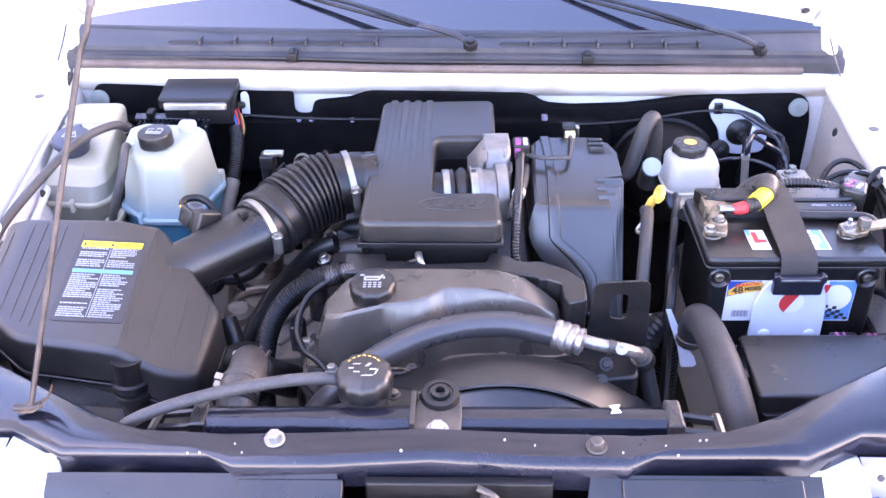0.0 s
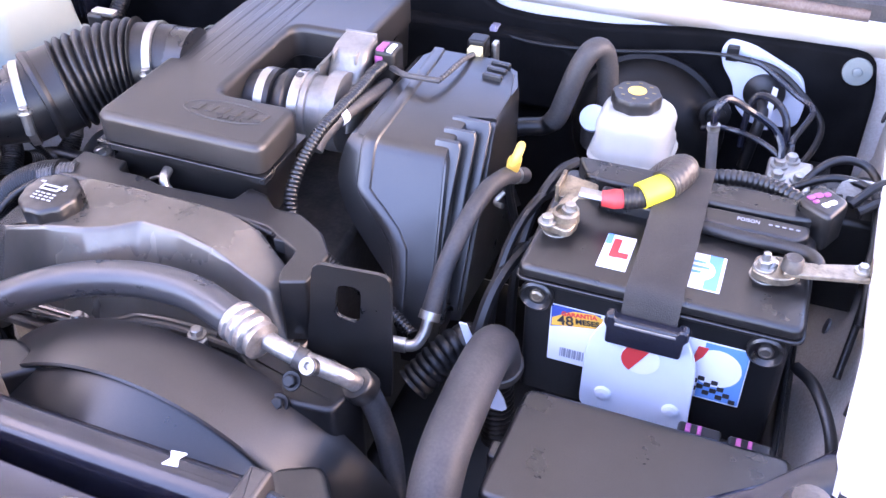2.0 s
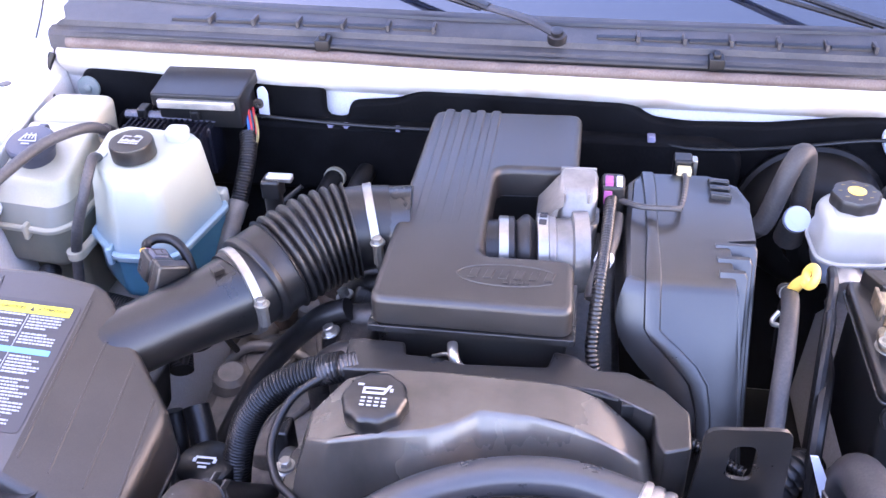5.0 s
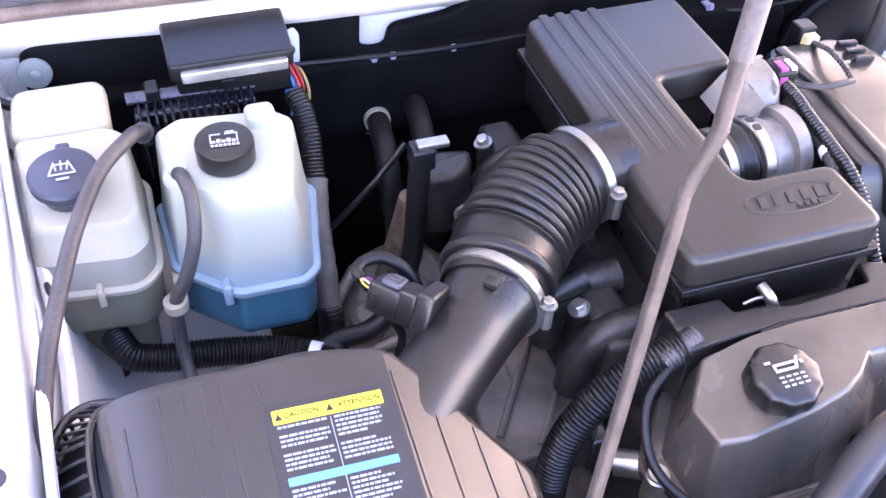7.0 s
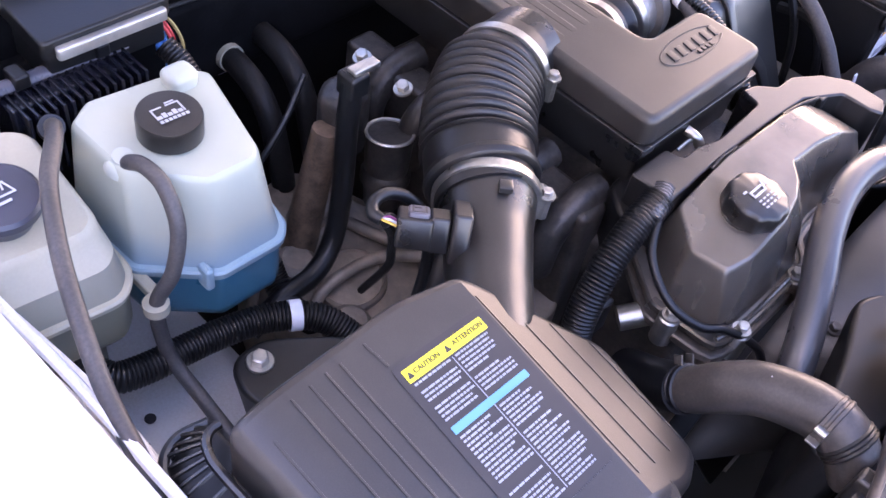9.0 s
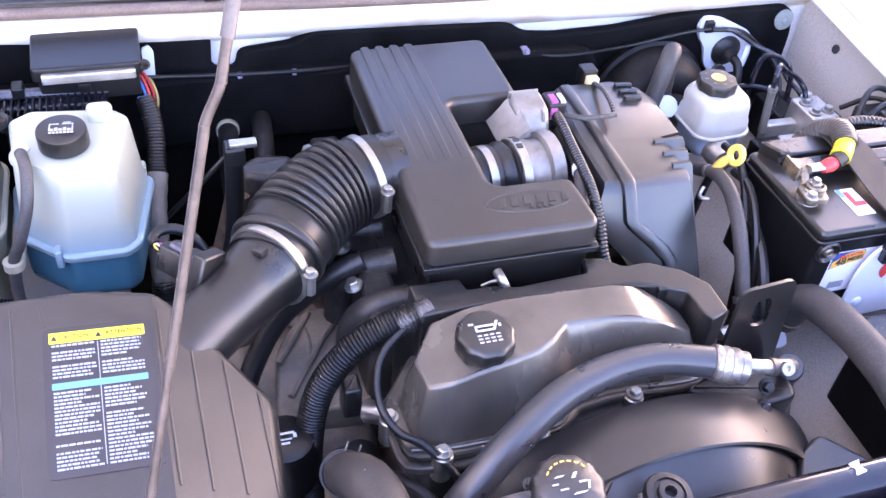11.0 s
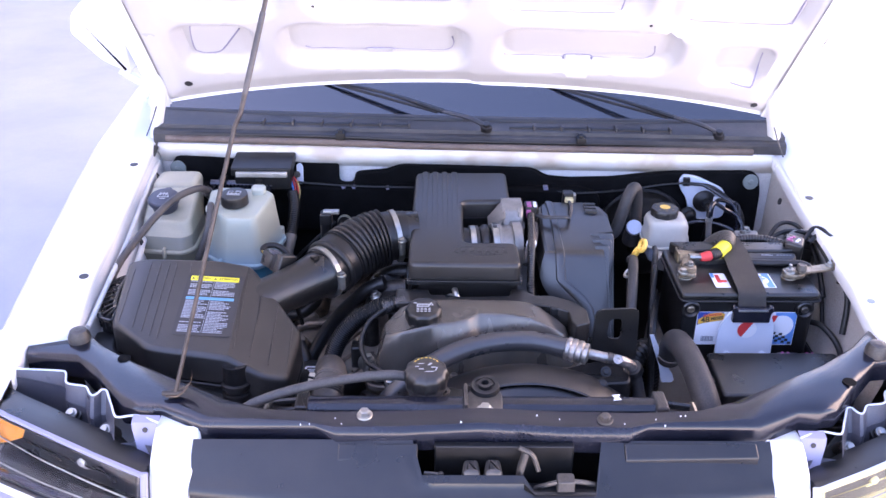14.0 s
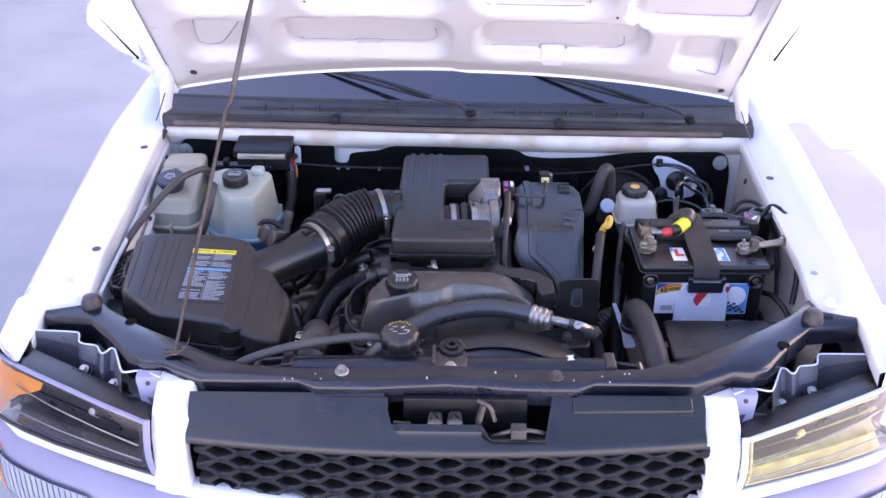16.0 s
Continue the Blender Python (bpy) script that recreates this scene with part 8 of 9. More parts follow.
for x0, x1, y0, y1, s in ((-0.012, 0.010, 0.006, 0.0085, 0), (-0.012, -0.0095, 0.001, 0.0085, 0), (-0.012, 0.008, 0.0, 0.0025, 0), (0.007, 0.010, 0.0, 0.012, 0.006), (-0.018, -0.012, 0.010, 0.0125, 0), (0.015, 0.018, 0.004, 0.008, 0)):
    print_on(OM, x0, x1, y0, y1, PRINT, ocap, s)
for r in range(3):
    for k in range(4):
        print_on(OM, -0.012 + 0.007 * k, -0.0075 + 0.007 * k, -0.006 - 0.0045 * r, -0.0042 - 0.0045 * r, PRINT, ocap)
rail = thing("wiring_rail", (0.0, 1.17, 0.88), "black plastic wiring rail curving behind the valve cover", "rail")
outer = [(-0.174, 1.147), (-0.176, 1.199), (-0.114, 1.198), (-0.110, 1.178), (-0.078, 1.178), (-0.050, 1.170), (0.042, 1.175), (0.048, 1.201), (0.072, 1.196), (0.092, 1.177), (0.125, 1.177), (0.162, 1.155), (0.185, 1.125), (0.184, 1.078), (0.158, 1.068), (0.151, 1.084), (0.150, 1.118), (0.099, 1.1445), (0.040, 1.1485), (-0.07, 1.1515)]
bm = mesh()
slab(bm, rounded(outer[::-1] if area(outer) < 0 else outer, 0.004, 3), 0.845, 0.922, 0.003)
part("rail", bm, PLASTIC, rail, smooth=30)
bm = mesh()
box(bm, 0.118, 0.134, 1.128, 1.137, 0.905, 0.921, 0.002, 0.002)
part("clip", bm, DARK, rail)
for x0, y0, x1, y1 in ((-0.10, 1.1475, -0.045, 1.1495), (0.05, 1.145, 0.115, 1.134)):
    bm = mesh()
    tube(bm, [(x0, y0, 0.9225), ((x0 + x1) / 2, (y0 + y1) / 2 + 0.002, 0.923), (x1, y1, 0.922)], 0.0022, 8)
    part("seal_edge", bm, DARK, rail)
bm = mesh()
slab(bm, rounded([(-0.165, 1.155), (-0.135, 1.197), (-0.125, 1.225), (-0.165, 1.222), (-0.195, 1.185)], 0.008, 3), 0.80, 0.880, 0.005)
part("end_block", bm, DARK, rail)

# looms from the rail down to the front of the engine
lo = thing("engine_loom", (-0.25, 1.16, 0.82), "black corrugated engine loom running from the rail", "wiring")
bm = mesh()
tube(bm, [(-0.175, 1.160, 0.913), (-0.215, 1.158, 0.900), (-0.260, 1.152, 0.872), (-0.295, 1.142, 0.82), (-0.31, 1.12, 0.74), (-0.31, 1.09, 0.62)], 0.0165, 14, pitch=0.0042, amp=0.06)
part("main_loom", bm, DARK, lo)
bm = mesh()
tube(bm, [(-0.185, 1.150, 0.914), (-0.225, 1.125, 0.893), (-0.238, 1.085, 0.868), (-0.225, 1.050, 0.852), (-0.20, 1.030, 0.845), (-0.17, 1.0, 0.82), (-0.15, 0.985, 0.78)], 0.0048, 10)
part("branch", bm, DARK, lo)
bm = mesh()
tube(bm, [(-0.16, 1.165, 0.914), (-0.182, 1.157, 0.913), (-0.20, 1.152, 0.907)], 0.013, 10, pitch=0.004, amp=0.05)
part("tape", bm, SLEEK_HOSE, lo, "shiny taped end")
bm = mesh()
box(bm, -0.264, -0.242, 1.135, 1.165, 0.78, 0.826, 0.004)
part("connector", bm, PLASTIC, lo, "dark blue-black connector")
bm = mesh()
tube(bm, [(-0.240, 1.125, 0.80), (-0.215, 1.105, 0.81)], 0.014, 12)
part("sensor_tip", bm, STEEL, lo)
bm = mesh()
tube(bm, [(-0.24, 1.065, 0.70), (-0.235, 1.045, 0.78), (-0.215, 1.012, 0.80), (-0.19, 0.985, 0.79)], 0.006, 8)
part("thin_hose", bm, RUBBER, lo)

# ---- radiator with its cap, top tank, shroud and hoses ----
rad = thing("radiator", (0.0, 0.84, 0.60), "black radiator top tank between the support and the fan shroud", "radiator")
bm = mesh()
rows = []
for k in range(30):
    x = -0.305 + 0.565 * k / 29
    q = 0.004 * math.exp(-((x + 0.09) / 0.03) ** 2)
    rows.append([(x, 0.815, 0.80), (x, 0.815 - q, 0.912), (x, 0.819 - q, 0.922), (x, 0.828, 0.927), (x, 0.844, 0.927), (x, 0.853, 0.922), (x, 0.857, 0.912), (x, 0.857, 0.80)])
rings_to(bm, rows)
part("top_tank", bm, BLACK_PAINT, rad, "glossy black top tank", smooth=50)
for x in (0.262, -0.312):
    bm = mesh()
    slab(bm, rounded([(x - 0.010, 0.812), (x + 0.010, 0.812), (x + 0.010, 0.860), (x - 0.010, 0.860)], 0.003, 2), 0.86, 0.930, 0.004)
    part("end_clip", bm, HOSE_BROWN if x > 0 else PLASTIC, rad, "dusty brown end clip" if x > 0 else "")
for pts, r in (([(0.272, 0.822, 0.912), (0.315, 0.822, 0.905)], 0.006), ([(0.272, 0.848, 0.912), (0.315, 0.848, 0.905)], 0.006), ([(0.318, 0.815, 0.905), (0.318, 0.855, 0.905)], 0.007),
               ([(-0.32, 0.825, 0.915), (-0.37, 0.825, 0.910)], 0.005), ([(-0.32, 0.850, 0.915), (-0.365, 0.850, 0.910)], 0.005), ([(-0.365, 0.856, 0.91), (-0.37, 0.818, 0.91)], 0.007)):
    bm = mesh()
    tube(bm, pts, r, 8)
    part("side_peg", bm, PLASTIC, rad)
bm = mesh()
box(bm, -0.32, 0.27, 0.815, 0.86, 0.45, 0.80)
part("core", bm, DARK, rad)
bm = mesh()
slab(bm, rounded([(0.186, 0.836), (0.200, 0.838), (0.196, 0.846), (0.200, 0.852), (0.186, 0.850), (0.190, 0.843)], 0.001, 2), 0.9265, 0.928, 0)
part("paint_fleck", bm, LABEL_WHITE, rad)

shroud = thing("fan_shroud", (0.07, 0.94, 0.60), "black plastic radiator fan shroud with an arched rim", "fan shroud")
SX, SZ, R1 = 0.066, 0.630, 0.262


def arch(bm, secs, q0=8, q1=172, n=56):
    rows = []
    for k in range(n + 1):
        q = radians(q0 + (q1 - q0) * k / n)
        rows.append([(SX - 0.006 + r * math.cos(q), y, c + r * math.sin(q)) for y, r, c in secs])
    return rings_to(bm, rows)


bm = mesh()
arch(bm, [(0.928, 0.212, 0.676), (0.923, 0.218, 0.676), (0.920, 0.223, 0.674), (0.922, 0.227, 0.672), (0.930, 0.234, 0.664), (0.945, 0.247, 0.650), (0.965, 0.263, 0.631), (0.985, 0.278, 0.612), (0.997, 0.286, 0.600), (1.003, 0.286, 0.597), (1.004, 0.280, 0.597), (0.98, 0.264, 0.610)])
ring = part("rim", bm, DUSTY, shroud, "dusty arched rim", smooth=45)
bm = mesh()
arch(bm, [(0.862, 0.20, 0.64), (0.862, 0.215, 0.64), (0.924, 0.2145, 0.676), (0.924, 0.19, 0.676)])
part("throat", bm, PLASTIC, shroud, smooth=45)
bm = mesh()
slab(bm, rounded([(-0.27, 0.858), (-0.10, 0.858), (-0.02, 0.93), (-0.075, 0.955), (-0.16, 0.925), (-0.27, 0.90)], 0.012, 3), 0.70, lambda x, y: 0.862 + 0.06 * max(0, x + 0.2), 0.006)
part("left_apron", bm, DARK, shroud)
bm = mesh()
slab(bm, rounded([(0.17, 0.858), (0.30, 0.858), (0.30, 0.90), (0.26, 0.95), (0.22, 0.93)], 0.012, 3), 0.60, 0.83, 0.006)
part("right_apron", bm, PLASTIC, shroud)
def on_rim(x, y):
    f = min(1.0, max(0.0, (y - 0.930) / 0.067))
    r, c = 0.234 + 0.052 * f + 0.0008, 0.664 - 0.064 * f
    return (x, y, c + math.sqrt(max(0.0, r * r - (x - SX + 0.006) ** 2)))


for pts in ([(0.090, 0.945), (0.135, 0.945), (0.135, 0.970), (0.090, 0.970), (0.090, 0.945)], [(0.100, 0.951), (0.112, 0.962), (0.125, 0.951)],
            [(0.166, 0.938), (0.166, 0.965)], [(0.160, 0.958), (0.166, 0.968), (0.172, 0.958)], [(0.042, 0.950), (0.052, 0.972), (0.062, 0.950), (0.042, 0.950)]):
    bm = mesh()
    for (ax, ay), (bx, by) in zip(pts, pts[1:]):
        tube(bm, [on_rim(ax, ay), on_rim((ax + bx) / 2, (ay + by) / 2), on_rim(bx, by)], 0.0009, 6, 3)
    part("moulded_sign", bm, DUSTY, ring)
for x, y, z in ((-0.083, 0.915, 0.905), (-0.105, 0.955, 0.862)):
    bm = mesh()
    hexbolt(bm, (x, y, z - 0.02), (0, -0.2, 1), 0.006)
    part("bolt", bm, DULL_METAL, shroud)
fan = thing("cooling_fan", (SX, 0.98, 0.62), "black cooling fan behind the shroud", "fan")
bm = mesh()
lathe(bm, (SX, 0.96, 0.63), (0, 1, 0), [(0.06, 0), (0.06, 0.04)], 24)
part("hub", bm, DARK, fan)
for k in range(9):
    q = 2 * math.pi * k / 9
    bm = mesh()
    box(bm, 0.05, 0.225, -0.003, 0.003, -0.03, 0.03, 0.001, 0.001)
    part("blade", shifted(bm, Matrix.Translation((SX, 0.975, 0.63)) @ Matrix.Rotation(-q, 4, "Y") @ pose(0, 0, 0, 35, 0, 0)), DARK, fan)

rcap = thing("pressure_cap", (-0.114, 0.88, 0.91), "black lobed radiator cap with worn print", "cap")
bm = mesh()
lathe(bm, (-0.114, 0.884, 0.89), (0, -0.12, 1), [(0.028, 0), (0.028, 0.03), (0.034, 0.034), (0.034, 0.042)], 28)
part("neck", bm, HOSE_BROWN, rcap, "dusty filler neck")
bm = mesh()
lathe(bm, (-0.114, 0.880, 0.930), (0, -0.12, 1), [(0.0325, 0), (0.035, 0.003), (0.035, 0.022), (0.0325, 0.027), (0.0285, 0.0305), (0.006, 0.0315)], 72, 12, 0.028)
rc = part("cap", bm, DUSTY, rcap, "dusty black lobed cap")
RM = Matrix.Translation((-0.114, 0.8762, 0.9622)) @ pose(0, 0, 0, 7, 0, 0)
for k in range(7):
    q = radians(40 + 17 * k)
    bm = mesh()
    slab(bm, [(-0.002, -0.0007), (0.002, -0.0007), (0.002, 0.0007), (-0.002, 0.0007)], 0, 0.0006, 0)
    part("print_mark", shifted(bm, RM @ Matrix.Translation((0.023 * math.cos(q), 0.023 * math.sin(q), 0)) @ pose(0, 0, 0, 0, 0, math.degrees(q) + 90)), YELLOW, rc)
for x0, x1, y0, y1, sh in ((-0.018, -0.012, 0.001, 0.0025, 0), (-0.014, -0.006, 0.008, 0.0095, 0.003), (0.002, 0.006, 0.005, 0.010, 0.004), (0.008, 0.016, -0.001, 0.001, 0), (-0.002, 0.010, -0.011, -0.0095, 0.004), (0.014, 0.016, -0.008, 0.0, 0.003), (-0.012, -0.004, -0.005, -0.0035, 0)):
    print_on(RM, x0, x1, y0, y1, PRINT, rc, sh)
bm = mesh()
tube(bm, [(-0.146, 0.884, 0.938), (-0.172, 0.880, 0.944), (-0.214, 0.872, 0.946), (-0.281, 0.855, 0.945), (-0.345, 0.834, 0.940), (-0.395, 0.815, 0.928), (-0.42, 0.81, 0.90)], 0.0080, 12)
solid("overflow_tube", bm, HOSE_GREY, "grey overflow tube from the radiator cap", "hose")

lb = thing("radiator_bracket", (-0.02, 0.83, 0.92), "dusty steel mounting bracket with a rubber bush", "bracket")
bm = mesh()
slab(bm, rounded([(-0.050, 0.792), (0.006, 0.790), (0.008, 0.835), (0.003, 0.862), (-0.040, 0.862), (-0.050, 0.835)], 0.010, 3), lambda x, y: 0.930 - 0.10 * max(0, 0.83 - y), lambda x, y: 0.936 - 0.10 * max(0, 0.83 - y), 0.002)
box(bm, -0.054, -0.048, 0.800, 0.858, 0.90, 0.944, 0.001, 0.001)
box(bm, -0.046, 0.004, 0.858, 0.866, 0.85, 0.938, 0.002)
part("plate", bm, DULL_METAL, lb, "dusty steel plate")
bm = mesh()
lathe(bm, (-0.019, 0.856, 0.932), (0, -0.12, 1), [(0.024, 0), (0.0245, 0.006), (0.022, 0.012), (0.016, 0.013), (0.0155, 0.010), (0.012, 0.010), (0.0115, 0.016), (0.006, 0.0165), (0.005, 0.008)], 28)
part("bush", bm, RUBBER, lb, "dusty rubber bush")
bm = mesh()
hexbolt(bm, (-0.021, 0.801, 0.932), (0, -0.15, 1), 0.009)
part("bolt", bm, STEEL, lb)

uh = thing("radiator_hose", (-0.27, 0.96, 0.82), "dusty grey radiator hose elbow with spring clamps", "hose")
bm = mesh()
tube(bm, [(-0.255, 1.085, 0.76), (-0.276, 1.052, 0.800), (-0.292, 1.018, 0.842)], 0.0255, 18)
part("stub", bm, DARK, uh, "dark thermostat stub")
bm = mesh()
tube(bm, [(-0.288, 1.026, 0.834), (-0.291, 1.010, 0.850), (-0.288, 0.988, 0.877), (-0.281, 0.965, 0.896), (-0.276, 0.938, 0.907), (-0.275, 0.912, 0.914), (-0.277, 0.890, 0.913), (-0.279, 0.872, 0.902), (-0.278, 0.856, 0.880)], [0.0226, 0.0230, 0.0245, 0.0254, 0.0256, 0.0254, 0.0252, 0.025, 0.025], 20)
part("hose", bm, HOSE_BROWN, uh, "dusty grey rubber elbow", smooth=60)
for at, way, r, mat, lean in (((-0.290, 1.018, 0.842), (-0.15, -0.68, 0.75), 0.0229, DARK, (0.3, 0.2, 0.9)), ((-0.276, 0.901, 0.9138), (-0.05, -1, 0.0), 0.0254, DULL_METAL, (-0.8, 0, 0.2))):
    bm = mesh()
    w = Vector(way).normalized()
    lathe(bm, Vector(at) - w * 0.006, w, [(r, 0), (r + 0.0017, 0.001), (r + 0.0017, 0.004), (r + 0.0007, 0.005), (r + 0.0007, 0.007), (r + 0.0017, 0.008), (r + 0.0017, 0.011), (r, 0.012)], 24)
    clamp = part("clamp", bm, mat, uh, "spring clamp")
    up = (Vector(lean) - w * Vector(lean).dot(w)).normalized()
    for k in (-1, 1):
        bm = mesh()
        box(bm, -0.0010, 0.0010, -0.0055, 0.0055, -0.002, 0.009, 0.0005, 0.0005)
        side = w.cross(up)
        c = Vector(at) + up * (r + 0.001) + side * (0.007 * k)
        m = Matrix(((side.x, w.x, up.x, c.x), (side.y, w.y, up.y, c.y), (side.z, w.z, up.z, c.z), (0, 0, 0, 1)))
        part("ear", shifted(bm, m), STEEL if mat is DULL_METAL else DULL_METAL, clamp, "bright clamp ear")
bm = mesh()
lathe(bm, (-0.2775, 0.886, 0.9112), (-0.05, -1, -0.45), [(0.0255, 0), (0.0272, 0.002), (0.0258, 0.004), (0.0272, 0.006), (0.0258, 0.008), (0.0272, 0.010), (0.0252, 0.012)], 24)
part("ribbed_end", bm, RUBBER, uh)
bm = mesh()
for k in range(2):
    q = Vector((-0.284 + 0.002 * k, 0.968 - 0.010 * k, 0.9185 + 0.0052 * k))
    box(bm, q.x - 0.004, q.x + 0.004, q.y - 0.0035, q.y + 0.0035, q.z - 0.003, q.z + 0.0012, 0.0005, 0.0005)
part("print_mark", bm, PRINT, uh, "pale print on the hose")

# ---- air conditioning hose ----
ac = thing("air_conditioning_hose", (0.03, 1.03, 0.88), "thick black hose with a bright crimped fitting", "hose")
bm = mesh()
tube(bm, [(-0.215, 0.94, 0.80), (-0.165, 0.963, 0.852), (-0.112, 0.990, 0.883), (-0.055, 1.018, 0.899), (0.01, 1.036, 0.906), (0.075, 1.038, 0.907), (0.138, 1.022, 0.903)], 0.0185, 16)
part("hose", bm, SLEEK_HOSE, ac, "grey-black rubber hose", smooth=60)
bm = mesh()
way = Vector((0.060, -0.022, -0.008)).normalized()
lathe(bm, Vector((0.134, 1.023, 0.9035)), way, [(0.0195, 0), (0.0215, 0.002), (0.0215, 0.007), (0.0195, 0.009), (0.0215, 0.013), (0.0215, 0.018), (0.0195, 0.020), (0.0215, 0.024), (0.0215, 0.029), (0.018, 0.032), (0.0195, 0.036), (0.0195, 0.040), (0.012, 0.043)], 24)
part("crimp", bm, WHITE_METAL, ac, "bright crimped sleeve")
bm = mesh()
tube(bm, [(0.170, 1.014, 0.899), (0.200, 1.010, 0.893), (0.232, 1.012, 0.884), (0.252, 1.020, 0.870), (0.262, 1.030, 0.852)], 0.0092, 12)
part("pipe", bm, WHITE_METAL, ac, "bare aluminium pipe")
bm = mesh()
lathe(bm, (0.226, 1.008, 0.886), (-0.1, -0.6, 0.6), [(0.0085, 0), (0.0085, 0.010), (0.0070, 0.0105), (0.003, 0.0105)], 16)
port = part("service_port", bm, DULL_METAL, ac, "service port")
bm = mesh()
lathe(bm, Vector((0.226, 1.008, 0.886)) + Vector((-0.1, -0.6, 0.6)).normalized() * 0.0100, (-0.1, -0.6, 0.6), [(0.0082, 0), (0.0086, 0.001), (0.0082, 0.005), (0.0050, 0.0055), (0.0032, 0.0045), (0.0028, 0.001)], 18)
part("port_rim", bm, WHITE_METAL, port, "bright rim of the port")
bm = mesh()
tube(bm, [(0.206, 1.010, 0.8915), (0.216, 1.010, 0.8885)], 0.0112, 14)
part("collar", bm, DULL_METAL, ac, "dark collar on the pipe")
bm = mesh()
lathe(bm, (0.258, 1.026, 0.860), (0.35, 0.35, -0.8), [(0.016, 0), (0.0175, 0.003), (0.0175, 0.016), (0.014, 0.018)], 18)
part("union", bm, PLASTIC, ac)
bm = mesh()
tube(bm, [(0.264, 1.033, 0.848), (0.277, 1.037, 0.80), (0.29, 1.03, 0.74), (0.30, 1.01, 0.62)], 0.0125, 12)
part("down_hose", bm, HOSE_GREY, ac)
blk = thing("compressor_bracket", (0.20, 1.03, 0.80), "dark metal bracket with bolts under the hose fitting", "bracket")
bm = mesh()
slab(bm, rounded([(0.12, 1.03), (0.19, 0.985), (0.25, 0.99), (0.26, 1.04), (0.20, 1.06)], 0.01, 3), 0.74, 0.852, 0.006)
part("body", bm, DARK, blk)
for x, y, z in ((0.205, 1.0, 0.868), (0.198, 0.985, 0.85)):
    bm = mesh()
    hexbolt(bm, (x, y, z), (0, -0.7, 0.6), 0.0065)
    part("bolt", bm, DARK, blk)

# ---- large hose and strip at the right front ----
bm = mesh()
tube(bm, [(0.360, 1.158, 0.79), (0.361, 1.142, 0.834), (0.362, 1.118, 0.855), (0.364, 1.070, 0.866), (0.366, 1.022, 0.868), (0.368, 0.977, 0.864), (0.372, 0.941, 0.850), (0.378, 0.915, 0.822), (0.38, 0.90, 0.78), (0.38, 0.89, 0.72)], 0.0235, 20)
lah = thing("lower_air_hose", (0.40, 1.0, 0.70), "thick matt grey hose beside the fuse box", "hose")
part("hose", bm, MATT_HOSE, lah, smooth=60)
bm = mesh()
lathe(bm, (0.3603, 1.157, 0.795), (0.02, -0.3, 0.95), [(0.0238, 0), (0.0258, 0.001), (0.0258, 0.011), (0.0238, 0.012)], 24)
part("clamp", bm, DULL_METAL, lah)
bm = mesh()
rings_to(bm, [[(x - w, y, z), (x + w, y, z), (x + w, y + 0.002, z), (x - w, y + 0.002, z)] for x, y, z, w in ((0.320, 1.150, 0.850, 0.004), (0.334, 1.148, 0.815, 0.006), (0.349, 1.146, 0.780, 0.008), (0.357, 1.145, 0.762, 0.012), (0.361, 1.144, 0.748, 0.013), (0.360, 1.144, 0.742, 0.009))])
solid("support_strip", bm, PAINTED_PLATE, "pale bare metal support strip", "bracket")

# ---- engine block, gearbox and parts lower down ----
block = thing("engine_block", (0.0, 1.3, 0.42), "dark dusty engine block and cylinder head", "engine")
bm = mesh()
slab(bm, rounded([(-0.19, 1.05), (0.13, 1.07), (0.12, 1.60), (-0.17, 1.60)], 0.03, 3), 0.42, 0.815, 0.01)
part("head", bm, ENGINE_DARK, block)
bm = mesh()
slab(bm, rounded([(-0.215, 1.21), (-0.17, 1.21), (-0.17, 1.60), (-0.215, 1.60)], 0.01, 3), 0.60, 0.862, 0.008)
part("inlet_flange", bm, ENGINE_DARK, block)
for k in range(5):
    y = 1.235 + 0.072 * k
    bm = mesh()
    tube(bm, [(-0.16, y, 0.862), (-0.200, y + 0.003, 0.855), (-0.228, y + 0.006, 0.825), (-0.232, y + 0.008, 0.77)], 0.019, 12)
    part("runner", bm, ENGINE_DARK, block)
    bm = mesh()
    hexbolt(bm, (-0.222, y + 0.036, 0.862), (-0.3, 0, 1), 0.008)
    part("bolt", bm, STEEL, block)
gear = thing("gearbox_case", (-0.40, 1.40, 0.45), "pale dusty cast case low beside the engine", "casing")
bm = mesh()
slab(bm, rounded([(-0.45, 1.27), (-0.40, 1.18), (-0.20, 1.17), (-0.20, 1.40), (-0.28, 1.60), (-0.40, 1.60), (-0.455, 1.45)], 0.04, 4), 0.45, lambda x, y: 0.705 - 0.30 * abs(x + 0.32) - 0.10 * max(0, 1.30 - y), 0.03)
part("case", bm, TRANS_ALU, gear, smooth=60)
bm = mesh()
slab(bm, rounded([(-0.335, 1.205), (-0.205, 1.205), (-0.205, 1.38), (-0.262, 1.395), (-0.315, 1.33)], 0.02, 4), 0.60, lambda x, y: 0.712 + 0.12 * (x + 0.26), 0.006)
pan = part("side_plate", bm, TRANS_ALU, gear, "pale cast side plate")
for ax, ay, bx, by in ((-0.31, 1.24, -0.225, 1.36), (-0.27, 1.215, -0.215, 1.29), (-0.315, 1.30, -0.26, 1.38)):
    bm = mesh()
    tube(bm, [(ax, ay, 0.714 + 0.12 * (ax + 0.26)), ((ax + bx) / 2, (ay + by) / 2, 0.7155 + 0.06 * (ax + bx + 0.52)), (bx, by, 0.714 + 0.12 * (bx + 0.26))], 0.0045, 8)
    part("web", bm, TRANS_ALU, pan)
